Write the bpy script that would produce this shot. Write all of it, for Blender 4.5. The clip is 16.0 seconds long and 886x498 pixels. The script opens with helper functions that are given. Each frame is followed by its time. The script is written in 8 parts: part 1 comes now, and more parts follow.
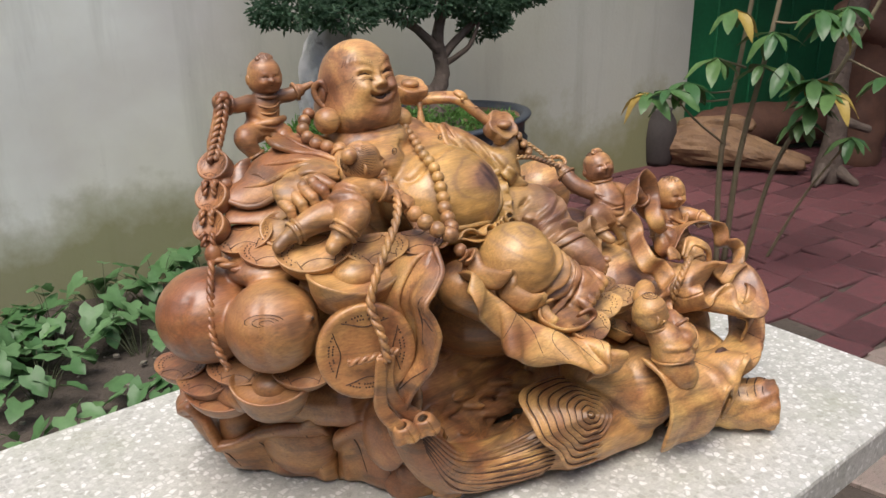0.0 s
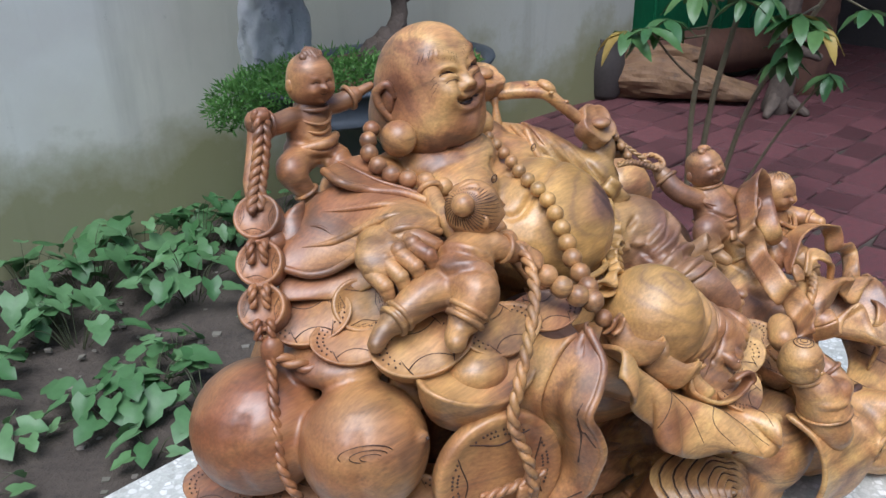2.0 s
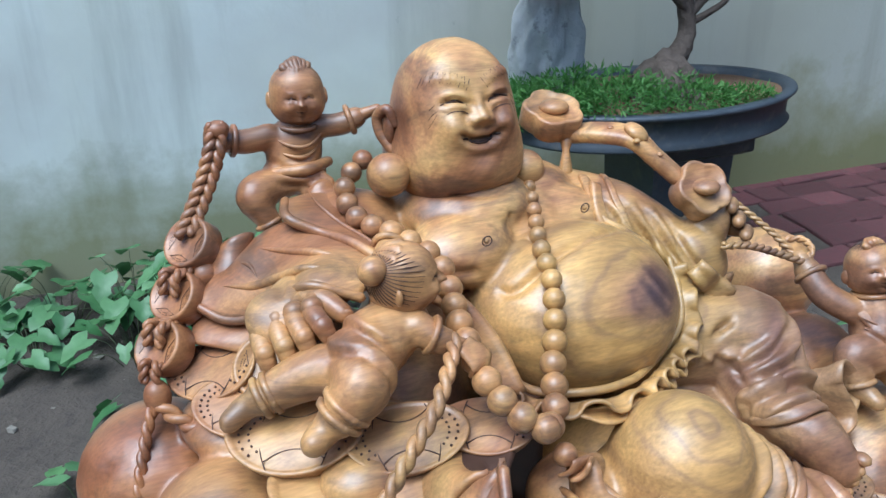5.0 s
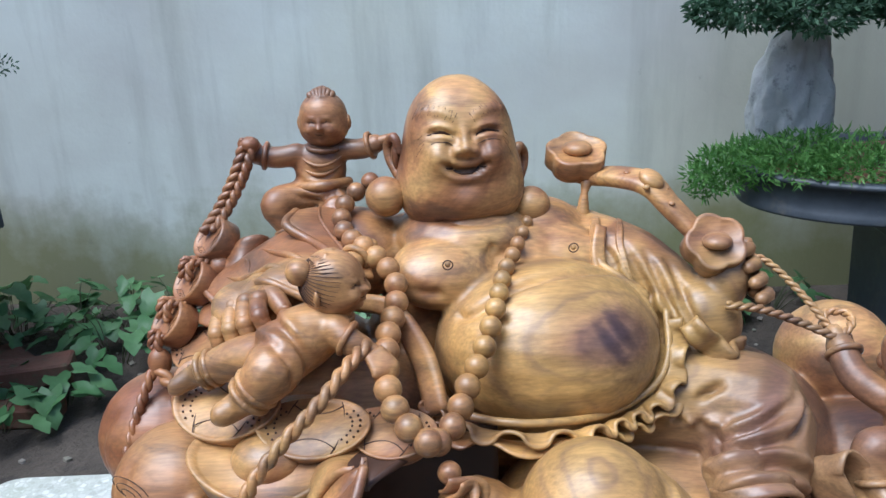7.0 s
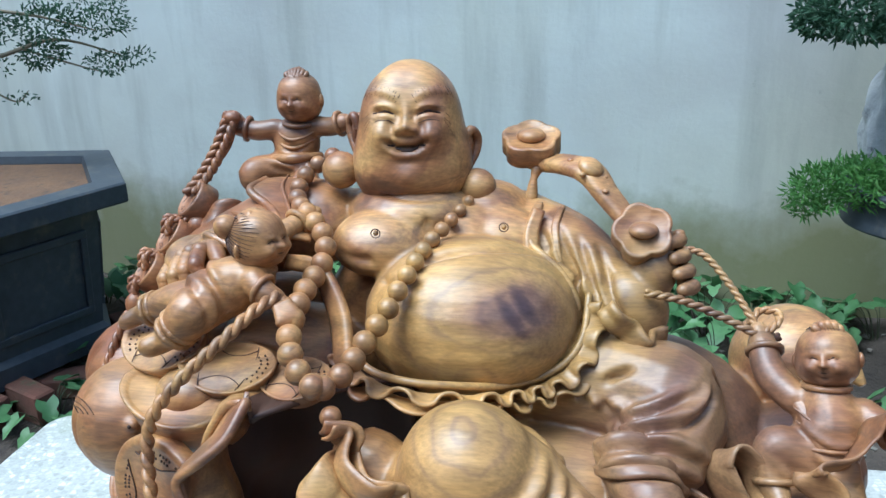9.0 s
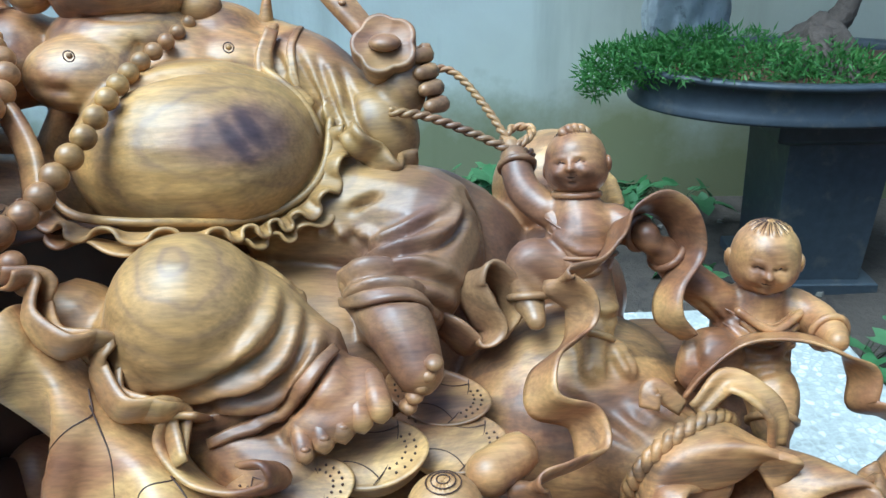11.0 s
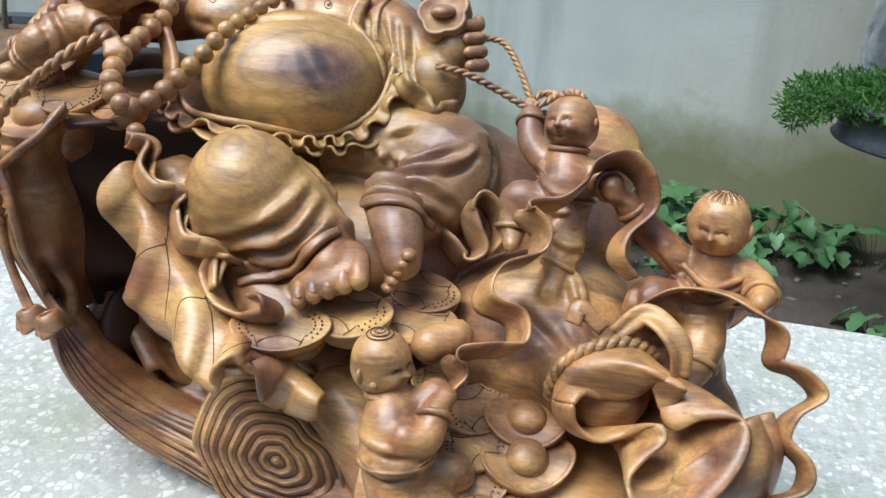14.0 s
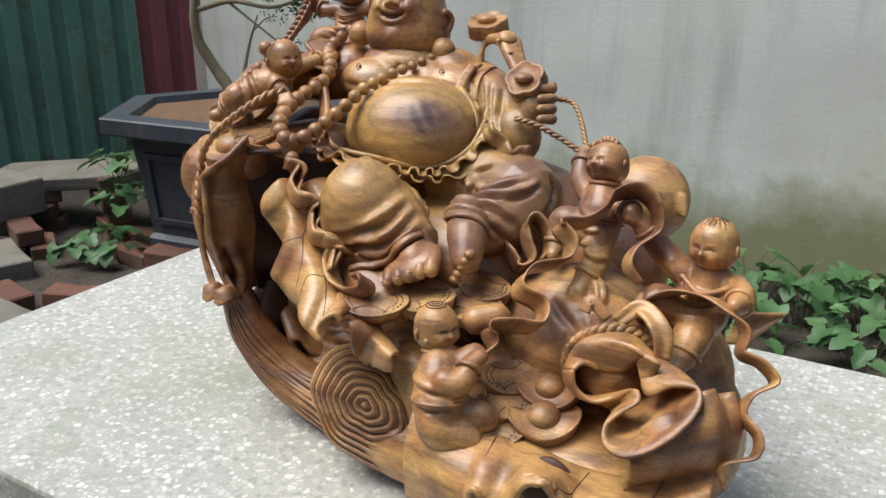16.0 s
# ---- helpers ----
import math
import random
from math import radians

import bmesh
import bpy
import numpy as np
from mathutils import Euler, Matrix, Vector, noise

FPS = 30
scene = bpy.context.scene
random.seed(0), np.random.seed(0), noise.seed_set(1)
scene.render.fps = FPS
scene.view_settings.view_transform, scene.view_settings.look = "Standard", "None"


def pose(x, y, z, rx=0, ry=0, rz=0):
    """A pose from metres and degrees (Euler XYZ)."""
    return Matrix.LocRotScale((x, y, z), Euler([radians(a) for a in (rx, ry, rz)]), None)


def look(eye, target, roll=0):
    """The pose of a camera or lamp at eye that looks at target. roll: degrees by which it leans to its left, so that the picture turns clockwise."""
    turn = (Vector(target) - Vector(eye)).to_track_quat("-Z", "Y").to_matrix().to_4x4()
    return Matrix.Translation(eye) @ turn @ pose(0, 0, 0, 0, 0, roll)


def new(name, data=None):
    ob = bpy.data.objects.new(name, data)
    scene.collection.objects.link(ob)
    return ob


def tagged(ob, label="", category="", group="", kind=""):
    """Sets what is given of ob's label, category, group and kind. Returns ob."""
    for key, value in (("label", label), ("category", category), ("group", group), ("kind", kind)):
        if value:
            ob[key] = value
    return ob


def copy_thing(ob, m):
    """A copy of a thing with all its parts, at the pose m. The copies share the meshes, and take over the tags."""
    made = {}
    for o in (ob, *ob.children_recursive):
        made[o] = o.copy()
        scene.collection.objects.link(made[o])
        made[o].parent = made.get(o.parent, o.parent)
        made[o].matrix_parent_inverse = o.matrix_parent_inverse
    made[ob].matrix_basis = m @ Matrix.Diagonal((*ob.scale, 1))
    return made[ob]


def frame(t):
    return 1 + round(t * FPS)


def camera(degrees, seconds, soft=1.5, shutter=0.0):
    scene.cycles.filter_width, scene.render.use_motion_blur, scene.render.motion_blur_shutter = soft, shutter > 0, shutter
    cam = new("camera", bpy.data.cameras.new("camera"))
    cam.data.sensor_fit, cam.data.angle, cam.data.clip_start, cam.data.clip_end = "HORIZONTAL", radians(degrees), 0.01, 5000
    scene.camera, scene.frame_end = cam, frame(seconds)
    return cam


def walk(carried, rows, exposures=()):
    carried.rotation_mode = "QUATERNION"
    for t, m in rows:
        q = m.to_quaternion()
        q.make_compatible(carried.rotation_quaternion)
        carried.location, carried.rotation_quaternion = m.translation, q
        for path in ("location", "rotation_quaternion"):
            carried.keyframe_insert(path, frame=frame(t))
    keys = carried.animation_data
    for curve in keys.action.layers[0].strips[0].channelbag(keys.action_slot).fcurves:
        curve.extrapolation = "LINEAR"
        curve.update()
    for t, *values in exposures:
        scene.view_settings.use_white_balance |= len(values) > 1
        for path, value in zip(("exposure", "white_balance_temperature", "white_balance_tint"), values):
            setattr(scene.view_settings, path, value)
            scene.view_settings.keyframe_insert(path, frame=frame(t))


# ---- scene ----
cam = camera(56.3, 16.0)
PATH = [
    (0, (0.061, 0.063, 1.29), (-0.059, 1.931, 0.586), -0.8),
    (0.5, (-0.009, 0.112, 1.3), (-0.073, 1.966, 0.552), -0.8),
    (1, (-0.057, 0.16, 1.32), (-0.06, 1.985, 0.501), -0.4),
    (1.5, (-0.101, 0.253, 1.321), (-0.042, 2.057, 0.458), -0.1),
    (2, (-0.135, 0.339, 1.317), (-0.042, 2.134, 0.439), -0.5),
    (2.5, (-0.151, 0.391, 1.313), (-0.052, 2.185, 0.433), -0.5),
    (3, (-0.114, 0.438, 1.307), (-0.096, 2.237, 0.434), 0.4),
    (3.5, (-0.044, 0.473, 1.298), (-0.207, 2.261, 0.416), 0.4),
    (4, (0.012, 0.498, 1.295), (-0.338, 2.257, 0.411), -0.6),
    (4.2, (0.032, 0.506, 1.293), (-0.386, 2.253, 0.416), -0.8),
    (6.3, (0.25, 0.554, 1.283), (-0.821, 2.071, 0.54), -2.2),
    (6.5, (0.277, 0.571, 1.282), (-0.857, 2.046, 0.548), -2.5),
    (7, (0.316, 0.601, 1.276), (-0.952, 1.978, 0.571), -2.5),
    (7.5, (0.354, 0.64, 1.262), (-1.051, 1.897, 0.593), -2.0),
    (8, (0.396, 0.67, 1.262), (-1.105, 1.82, 0.607), -1.9),
    (8.2, (0.413, 0.676, 1.264), (-1.107, 1.798, 0.607), -1.8),
    (10.3, (0.48, 0.718, 1.206), (-0.835, 2.008, 0.428), -1.3),
    (10.5, (0.473, 0.731, 1.192), (-0.785, 2.058, 0.381), -1.1),
    (11, (0.475, 0.753, 1.171), (-0.691, 2.131, 0.309), -0.8),
    (11.5, (0.49, 0.766, 1.162), (-0.641, 2.174, 0.302), -0.9),
    (12, (0.532, 0.765, 1.158), (-0.592, 2.178, 0.296), -0.7),
    (12.5, (0.567, 0.762, 1.156), (-0.589, 2.141, 0.282), -0.3),
    (13, (0.601, 0.748, 1.156), (-0.619, 2.057, 0.262), 0.8),
    (13.5, (0.626, 0.752, 1.151), (-0.727, 1.927, 0.264), 1.6),
    (14, (0.693, 0.783, 1.163), (-0.845, 1.755, 0.333), 1.6),
    (14.5, (0.762, 0.809, 1.159), (-0.89, 1.612, 0.367), 2.0),
    (15, (0.826, 0.825, 1.162), (-0.893, 1.5, 0.396), 1.9),
    (15.5, (0.856, 0.818, 1.169), (-0.906, 1.42, 0.44), 1.4),
    (16, (0.936, 0.804, 1.178), (-0.865, 1.369, 0.517), 0.3),
]
EXPOSURES = [
    (0.0, 0.33, 6550, 15), (1.5, 0.20, 6500, 16), (2.0, 0.27, 5500, 12), (2.5, 0.40, 4450, 4), (3.0, 0.49, 4350, 0), (3.5, 0.55, 4650, 0), (4.2, 0.57, 4800, 0),
    (6.3, 0.44, 5250, 9), (7.0, 0.44, 5250, 8), (8.2, 0.50, 5200, 6), (10.4, 0.57, 4600, -7), (13.0, 0.55, 5200, -1),
    (14.5, 0.38, 5800, 6), (16.0, 0.25, 6250, 9),
]
walk(cam, [(t, look(eye, target, roll)) for t, eye, target, roll in PATH], EXPOSURES)

# ---- light: open shade under a bright, hazy sky ----
world = bpy.data.worlds.new("sky")
scene.world = world
world.use_nodes = True
_n, _l = world.node_tree.nodes, world.node_tree.links
sky = _n.new("ShaderNodeTexSky")
sky.sky_type = "NISHITA"
sky.sun_disc = False
sky.sun_elevation, sky.sun_rotation = radians(64), radians(190)
sky.air_density, sky.dust_density, sky.ozone_density = 1.0, 3.0, 1.0
_l.new(sky.outputs["Color"], _n["Background"].inputs["Color"])
_n["Background"].inputs["Strength"].default_value = 0.15
sun_data = bpy.data.lights.new("sun", "SUN")
sun_data.energy, sun_data.angle, sun_data.color = 3.0, radians(40), (1.0, 0.96, 0.9)
sun = new("sun", sun_data)
sun.matrix_world = look((-0.15, -0.75, 1.9), (0, 0, 0.3))

# ---- materials ----
def mat(name, rough=0.6, spec=0.5, coat=0.0):
    m = bpy.data.materials.new(name)
    m.use_nodes = True
    b = m.node_tree.nodes["Principled BSDF"]
    b.inputs["Roughness"].default_value = rough
    b.inputs["Specular IOR Level"].default_value = spec
    b.inputs["Coat Weight"].default_value = coat
    b.inputs["Coat Roughness"].default_value = 0.25
    return m, m.node_tree.nodes, m.node_tree.links, b


def coords(nodes, links, scale=(1, 1, 1), turn=(0, 0, 0), kind="Object"):
    tc, mp = nodes.new("ShaderNodeTexCoord"), nodes.new("ShaderNodeMapping")
    mp.inputs["Scale"].default_value = scale
    mp.inputs["Rotation"].default_value = [radians(a) for a in turn]
    links.new(tc.outputs[kind], mp.inputs["Vector"])
    return mp.outputs["Vector"]


def noise_tex(nodes, links, vec, scale, detail=4, rough=0.55, distort=0.0):
    n = nodes.new("ShaderNodeTexNoise")
    n.inputs["Scale"].default_value, n.inputs["Detail"].default_value = scale, detail
    n.inputs["Roughness"].default_value, n.inputs["Distortion"].default_value = rough, distort
    links.new(vec, n.inputs["Vector"])
    return n.outputs["Fac"]


def ramp(nodes, links, fac, stops):
    r = nodes.new("ShaderNodeValToRGB")
    el = r.color_ramp.elements
    while len(el) < len(stops):
        el.new(0.5)
    for e, (p, c) in zip(el, stops):
        e.position = p
        e.color = (c, c, c, 1) if isinstance(c, (int, float)) else (*c, 1)
    links.new(fac, r.inputs["Fac"])
    return r.outputs["Color"]


def mix(nodes, links, fac, a, b, mode="MIX"):
    n = nodes.new("ShaderNodeMix")
    n.data_type, n.blend_type = "RGBA", mode
    for key, v in ((0, fac), (6, a), (7, b)):
        if isinstance(v, (int, float)):
            n.inputs[key].default_value = v
        elif isinstance(v, tuple):
            n.inputs[key].default_value = (*v, 1)
        else:
            links.new(v, n.inputs[key])
    return n.outputs[2]


def bump(nodes, links, b, height, strength=0.3, dist=0.002):
    n = nodes.new("ShaderNodeBump")
    n.inputs["Strength"].default_value, n.inputs["Distance"].default_value = strength, dist
    links.new(height, n.inputs["Height"])
    links.new(n.outputs["Normal"], b.inputs["Normal"])


def simple(name, c1, c2, scale=8.0, rough=0.6, bump_s=0.3, dist=0.002, fine=60.0, spec=0.5, coat=0.0, c3=None, vary=0.0, kind="Object"):
    """Two-scale mottled surface: c1 to c2 by a broad noise, c3 in spots, fine grain on top."""
    m, n, l, b = mat(name, rough, spec, coat)
    v = coords(n, l, kind=kind)
    col = mix(n, l, ramp(n, l, noise_tex(n, l, v, scale, 5), [(0.3, 0.0), (0.7, 1.0)]), c1, c2)
    if c3:
        col = mix(n, l, ramp(n, l, noise_tex(n, l, v, scale * 2.7, 6, 0.65), [(0.55, 0.0), (0.68, 1.0)]), col, c3)
    fine_n = noise_tex(n, l, v, fine, 4, 0.6)
    col = mix(n, l, 0.5, col, ramp(n, l, fine_n, [(0.25, 0.35), (0.75, 0.65)]), "OVERLAY")
    if vary:
        oi = n.new("ShaderNodeObjectInfo")
        hs = n.new("ShaderNodeHueSaturation")
        mr = n.new("ShaderNodeMapRange")
        mr.inputs["To Min"].default_value, mr.inputs["To Max"].default_value = 1 - vary, 1 + vary
        l.new(oi.outputs["Random"], mr.inputs["Value"])
        l.new(mr.outputs["Result"], hs.inputs["Value"])
        l.new(col, hs.inputs["Color"])
        col = hs.outputs["Color"]
    l.new(col, b.inputs["Base Color"])
    if bump_s:
        bump(n, l, b, fine_n, bump_s, dist)
    return m


def wood_carved():
    """Varnished heartwood: golden ground, red-brown and purple-brown figure, rings round two knots."""
    m, n, l, b = mat("carved_wood", 0.42, 0.55, 0.22)
    b.inputs["Coat Roughness"].default_value = 0.36
    v = coords(n, l)
    warp = n.new("ShaderNodeTexNoise")
    warp.inputs["Scale"].default_value, warp.inputs["Detail"].default_value = 9.0, 3
    l.new(v, warp.inputs["Vector"])
    add = n.new("ShaderNodeVectorMath")
    add.operation = "MULTIPLY_ADD"
    add.inputs[1].default_value = (0.045, 0.045, 0.045)
    l.new(warp.outputs["Color"], add.inputs[0])
    l.new(v, add.inputs[2])

    def knot(where, turn, stretch):
        mp = n.new("ShaderNodeMapping")
        mp.vector_type = "TEXTURE"
        mp.inputs["Location"].default_value = [c + 0.0225 for c in where]
        mp.inputs["Rotation"].default_value = [radians(a) for a in turn]
        mp.inputs["Scale"].default_value = stretch
        l.new(add.outputs[0], mp.inputs["Vector"])
        ln = n.new("ShaderNodeVectorMath")
        ln.operation = "LENGTH"
        l.new(mp.outputs["Vector"], ln.inputs[0])
        return mp.outputs["Vector"], ln.outputs["Value"]

    def rings(dist, rate, wobble):
        mul = n.new("ShaderNodeMath")
        mul.operation = "MULTIPLY_ADD"
        mul.inputs[1].default_value = rate
        l.new(dist, mul.inputs[0])
        l.new(noise_tex(n, l, v, 18.0, 3, 0.6, 0.4), mul.inputs[2])
        sn = n.new("ShaderNodeMath")
        sn.operation = "SINE"
        sc = n.new("ShaderNodeMath")
        sc.operation = "MULTIPLY"
        sc.inputs[1].default_value = wobble
        l.new(mul.outputs[0], sc.inputs[0])
        l.new(sc.outputs[0], sn.inputs[0])
        return ramp(n, l, sn.outputs[0], [(0.0, 0.0), (0.75, 0.35), (1.0, 1.0)])

    vec1, d1 = knot((0.084, -0.044, 0.372), (-35, 0, 12), (1.0, 2.6, 0.62))
    vec2, d2 = knot((0.060, -0.128, 0.320), (-40, 0, 0), (1.0, 2.0, 0.9))
    # ground: red-brown where the heart is dark, honey gold elsewhere
    broad = noise_tex(n, l, v, 8.0, 5, 0.6, 1.3)
    ground = ramp(n, l, broad, [(0.33, (0.150, 0.060, 0.026)), (0.43, (0.305, 0.137, 0.053)), (0.53, (0.455, 0.238, 0.084)), (0.66, (0.560, 0.338, 0.114))])
    # the heart of the log lies at one end: redder, darker wood
    sep = n.new("ShaderNodeSeparateXYZ")
    l.new(coords(n, l, (1, 1, 1), (0, 22, 0)), sep.inputs["Vector"])
    heart = n.new("ShaderNodeMath")
    heart.operation = "MULTIPLY_ADD"
    heart.inputs[1].default_value = 0.35
    l.new(noise_tex(n, l, v, 9.0, 4, 0.6, 0.8), heart.inputs[0])
    l.new(sep.outputs["X"], heart.inputs[2])
    ground = mix(n, l, ramp(n, l, heart.outputs[0], [(0.00, 0.70), (0.10, 0.50), (0.20, 0.22), (0.30, 0.0)]), ground, (0.220, 0.078, 0.030))
    mp = n.new("ShaderNodeMapping")
    mp.vector_type = "TEXTURE"
    mp.inputs["Location"].default_value = (0.200, -0.020, 0.350)
    mp.inputs["Rotation"].default_value = [0, radians(35), 0]
    mp.inputs["Scale"].default_value = (0.24, 0.30, 0.17)
    l.new(add.outputs[0], mp.inputs["Vector"])
    far = n.new("ShaderNodeVectorMath")
    far.operation = "LENGTH"
    l.new(mp.outputs["Vector"], far.inputs[0])
    ground = mix(n, l, ramp(n, l, far.outputs["Value"], [(0.22, 0.72), (0.42, 0.52), (0.64, 0.0)]), ground, (0.150, 0.082, 0.056))
    streak = noise_tex(n, l, coords(n, l, (2.4, 9.0, 16.0), (18, 22, -8)), 1.7, 6, 0.68, 1.2)
    ground = mix(n, l, ramp(n, l, streak, [(0.49, 0.0), (0.60, 0.58), (0.70, 0.82)]), ground, (0.105, 0.058, 0.034))
    lines = rings(d1, 42.0, 5.0)
    near = ramp(n, l, d1, [(0.02, 1.0), (0.12, 0.65), (0.22, 0.0)])
    halo = mix(n, l, ramp(n, l, d1, [(0.010, 0.80), (0.022, 0.42), (0.038, 0.16), (0.060, 0.0)]), ground, (0.150, 0.080, 0.064))
    halo = mix(n, l, ramp(n, l, d1, [(0.03, 0.0), (0.055, 0.55), (0.095, 0.42), (0.14, 0.0)]), halo, (0.540, 0.330, 0.082))
    both = n.new("ShaderNodeMath")
    both.operation = "MULTIPLY"
    l.new(lines, both.inputs[0])
    l.new(near, both.inputs[1])
    soft_ring = mix(n, l, both.outputs[0], halo, (0.120, 0.060, 0.042))
    ringed = mix(n, l, 0.5, halo, soft_ring)
    ringed = mix(n, l, ramp(n, l, d2, [(0.02, 0.60), (0.055, 0.50), (0.095, 0.0)]), ringed, (0.520, 0.310, 0.092))
    near2 = ramp(n, l, d2, [(0.01, 0.55), (0.05, 0.38), (0.09, 0.0)])
    both2 = n.new("ShaderNodeMath")
    both2.operation = "MULTIPLY"
    l.new(rings(d2, 60.0, 7.0), both2.inputs[0])
    l.new(near2, both2.inputs[1])
    ringed = mix(n, l, both2.outputs[0], ringed, (0.20, 0.110, 0.060))
    # two dark eyes in the middle of the knot
    for where in ((0.0815, -0.040, 0.3695), (0.0895, -0.038, 0.3765)):
        mp = n.new("ShaderNodeMapping")
        mp.vector_type = "TEXTURE"
        mp.inputs["Location"].default_value = where
        mp.inputs["Rotation"].default_value = [0, radians(52), 0]
        mp.inputs["Scale"].default_value = (0.0135, 0.04, 0.0034)
        l.new(v, mp.inputs["Vector"])
        ln = n.new("ShaderNodeVectorMath")
        ln.operation = "LENGTH"
        l.new(mp.outputs["Vector"], ln.inputs[0])
        half = n.new("ShaderNodeMath")
        half.operation = "MULTIPLY"
        half.inputs[1].default_value = 0.5
        l.new(ln.outputs["Value"], half.inputs[0])
        ringed = mix(n, l, ramp(n, l, half.outputs[0], [(0.25, 0.85), (0.50, 0.55), (0.80, 0.0)]), ringed, (0.055, 0.030, 0.030))
    # fine running grain
    wave = n.new("ShaderNodeTexWave")
    wave.wave_type, wave.bands_direction, wave.wave_profile = "BANDS", "Z", "SIN"
    wave.inputs["Scale"].default_value, wave.inputs["Distortion"].default_value = 7.0, 16.0
    wave.inputs["Detail"].default_value, wave.inputs["Detail Scale"].default_value = 4.0, 0.9
    l.new(coords(n, l, (0.6, 1.0, 1.6), (14, 22, -10)), wave.inputs["Vector"])
    figure = mix(n, l, 0.28, ringed, ramp(n, l, wave.outputs["Fac"], [(0.0, 0.30), (0.6, 0.52), (1.0, 0.66)]), "OVERLAY")
    grain = noise_tex(n, l, coords(n, l, (60, 420, 420), (25, 12, -20)), 1.0, 3)
    col = mix(n, l, 0.55, figure, ramp(n, l, grain, [(0.3, 0.30), (0.7, 0.68)]), "OVERLAY")
    l.new(col, b.inputs["Base Color"])
    l.new(ramp(n, l, noise_tex(n, l, v, 22.0, 4), [(0.3, 0.34), (0.7, 0.54)]), b.inputs["Roughness"])
    tool = noise_tex(n, l, v, 95.0, 4)
    bump(n, l, b, tool, 0.28, 0.0016)
    return m


def terrazzo():
    m, n, l, b = mat("terrazzo", 0.45, 0.4)
    v = coords(n, l)
    vor = n.new("ShaderNodeTexVoronoi")
    vor.feature = "F1"
    vor.inputs["Scale"].default_value = 120.0
    vor.inputs["Randomness"].default_value = 1.0
    l.new(v, vor.inputs["Vector"])
    edge = n.new("ShaderNodeTexVoronoi")
    edge.feature = "DISTANCE_TO_EDGE"
    edge.inputs["Scale"].default_value = 120.0
    l.new(v, edge.inputs["Vector"])
    sep = n.new("ShaderNodeSeparateColor")
    l.new(vor.outputs["Color"], sep.inputs["Color"])
    chip = ramp(n, l, sep.outputs["Red"], [(0.0, (0.33, 0.33, 0.29)), (0.4, (0.42, 0.42, 0.375)), (0.7, (0.52, 0.52, 0.47)), (1.0, (0.68, 0.68, 0.64))])
    cement = mix(n, l, ramp(n, l, noise_tex(n, l, v, 3.0, 6, 0.6), [(0.35, 0.0), (0.65, 1.0)]), (0.45, 0.45, 0.40), (0.37, 0.38, 0.33))
    col = mix(n, l, ramp(n, l, edge.outputs["Distance"], [(0.05, 0.0), (0.16, 1.0)]), cement, chip)
    small = ramp(n, l, noise_tex(n, l, v, 300.0, 2), [(0.3, 0.42), (0.7, 0.58)])
    col = mix(n, l, 0.6, col, small, "OVERLAY")
    moss = noise_tex(n, l, v, 4.5, 7, 0.62, 0.4)
    col = mix(n, l, ramp(n, l, moss, [(0.52, 0.0), (0.72, 0.55)]), col, (0.25, 0.27, 0.17))
    spots = noise_tex(n, l, v, 40.0, 2)
    col = mix(n, l, ramp(n, l, spots, [(0.76, 0.0), (0.80, 0.8)]), col, (0.10, 0.09, 0.07))
    l.new(col, b.inputs["Base Color"])
    bump(n, l, b, edge.outputs["Distance"], 0.15, 0.001)
    return m


# where the wall's stained and painted-shade stretch sets in
STAIN_SHADE0, STAIN_SHADE1 = 0.42, 0.56


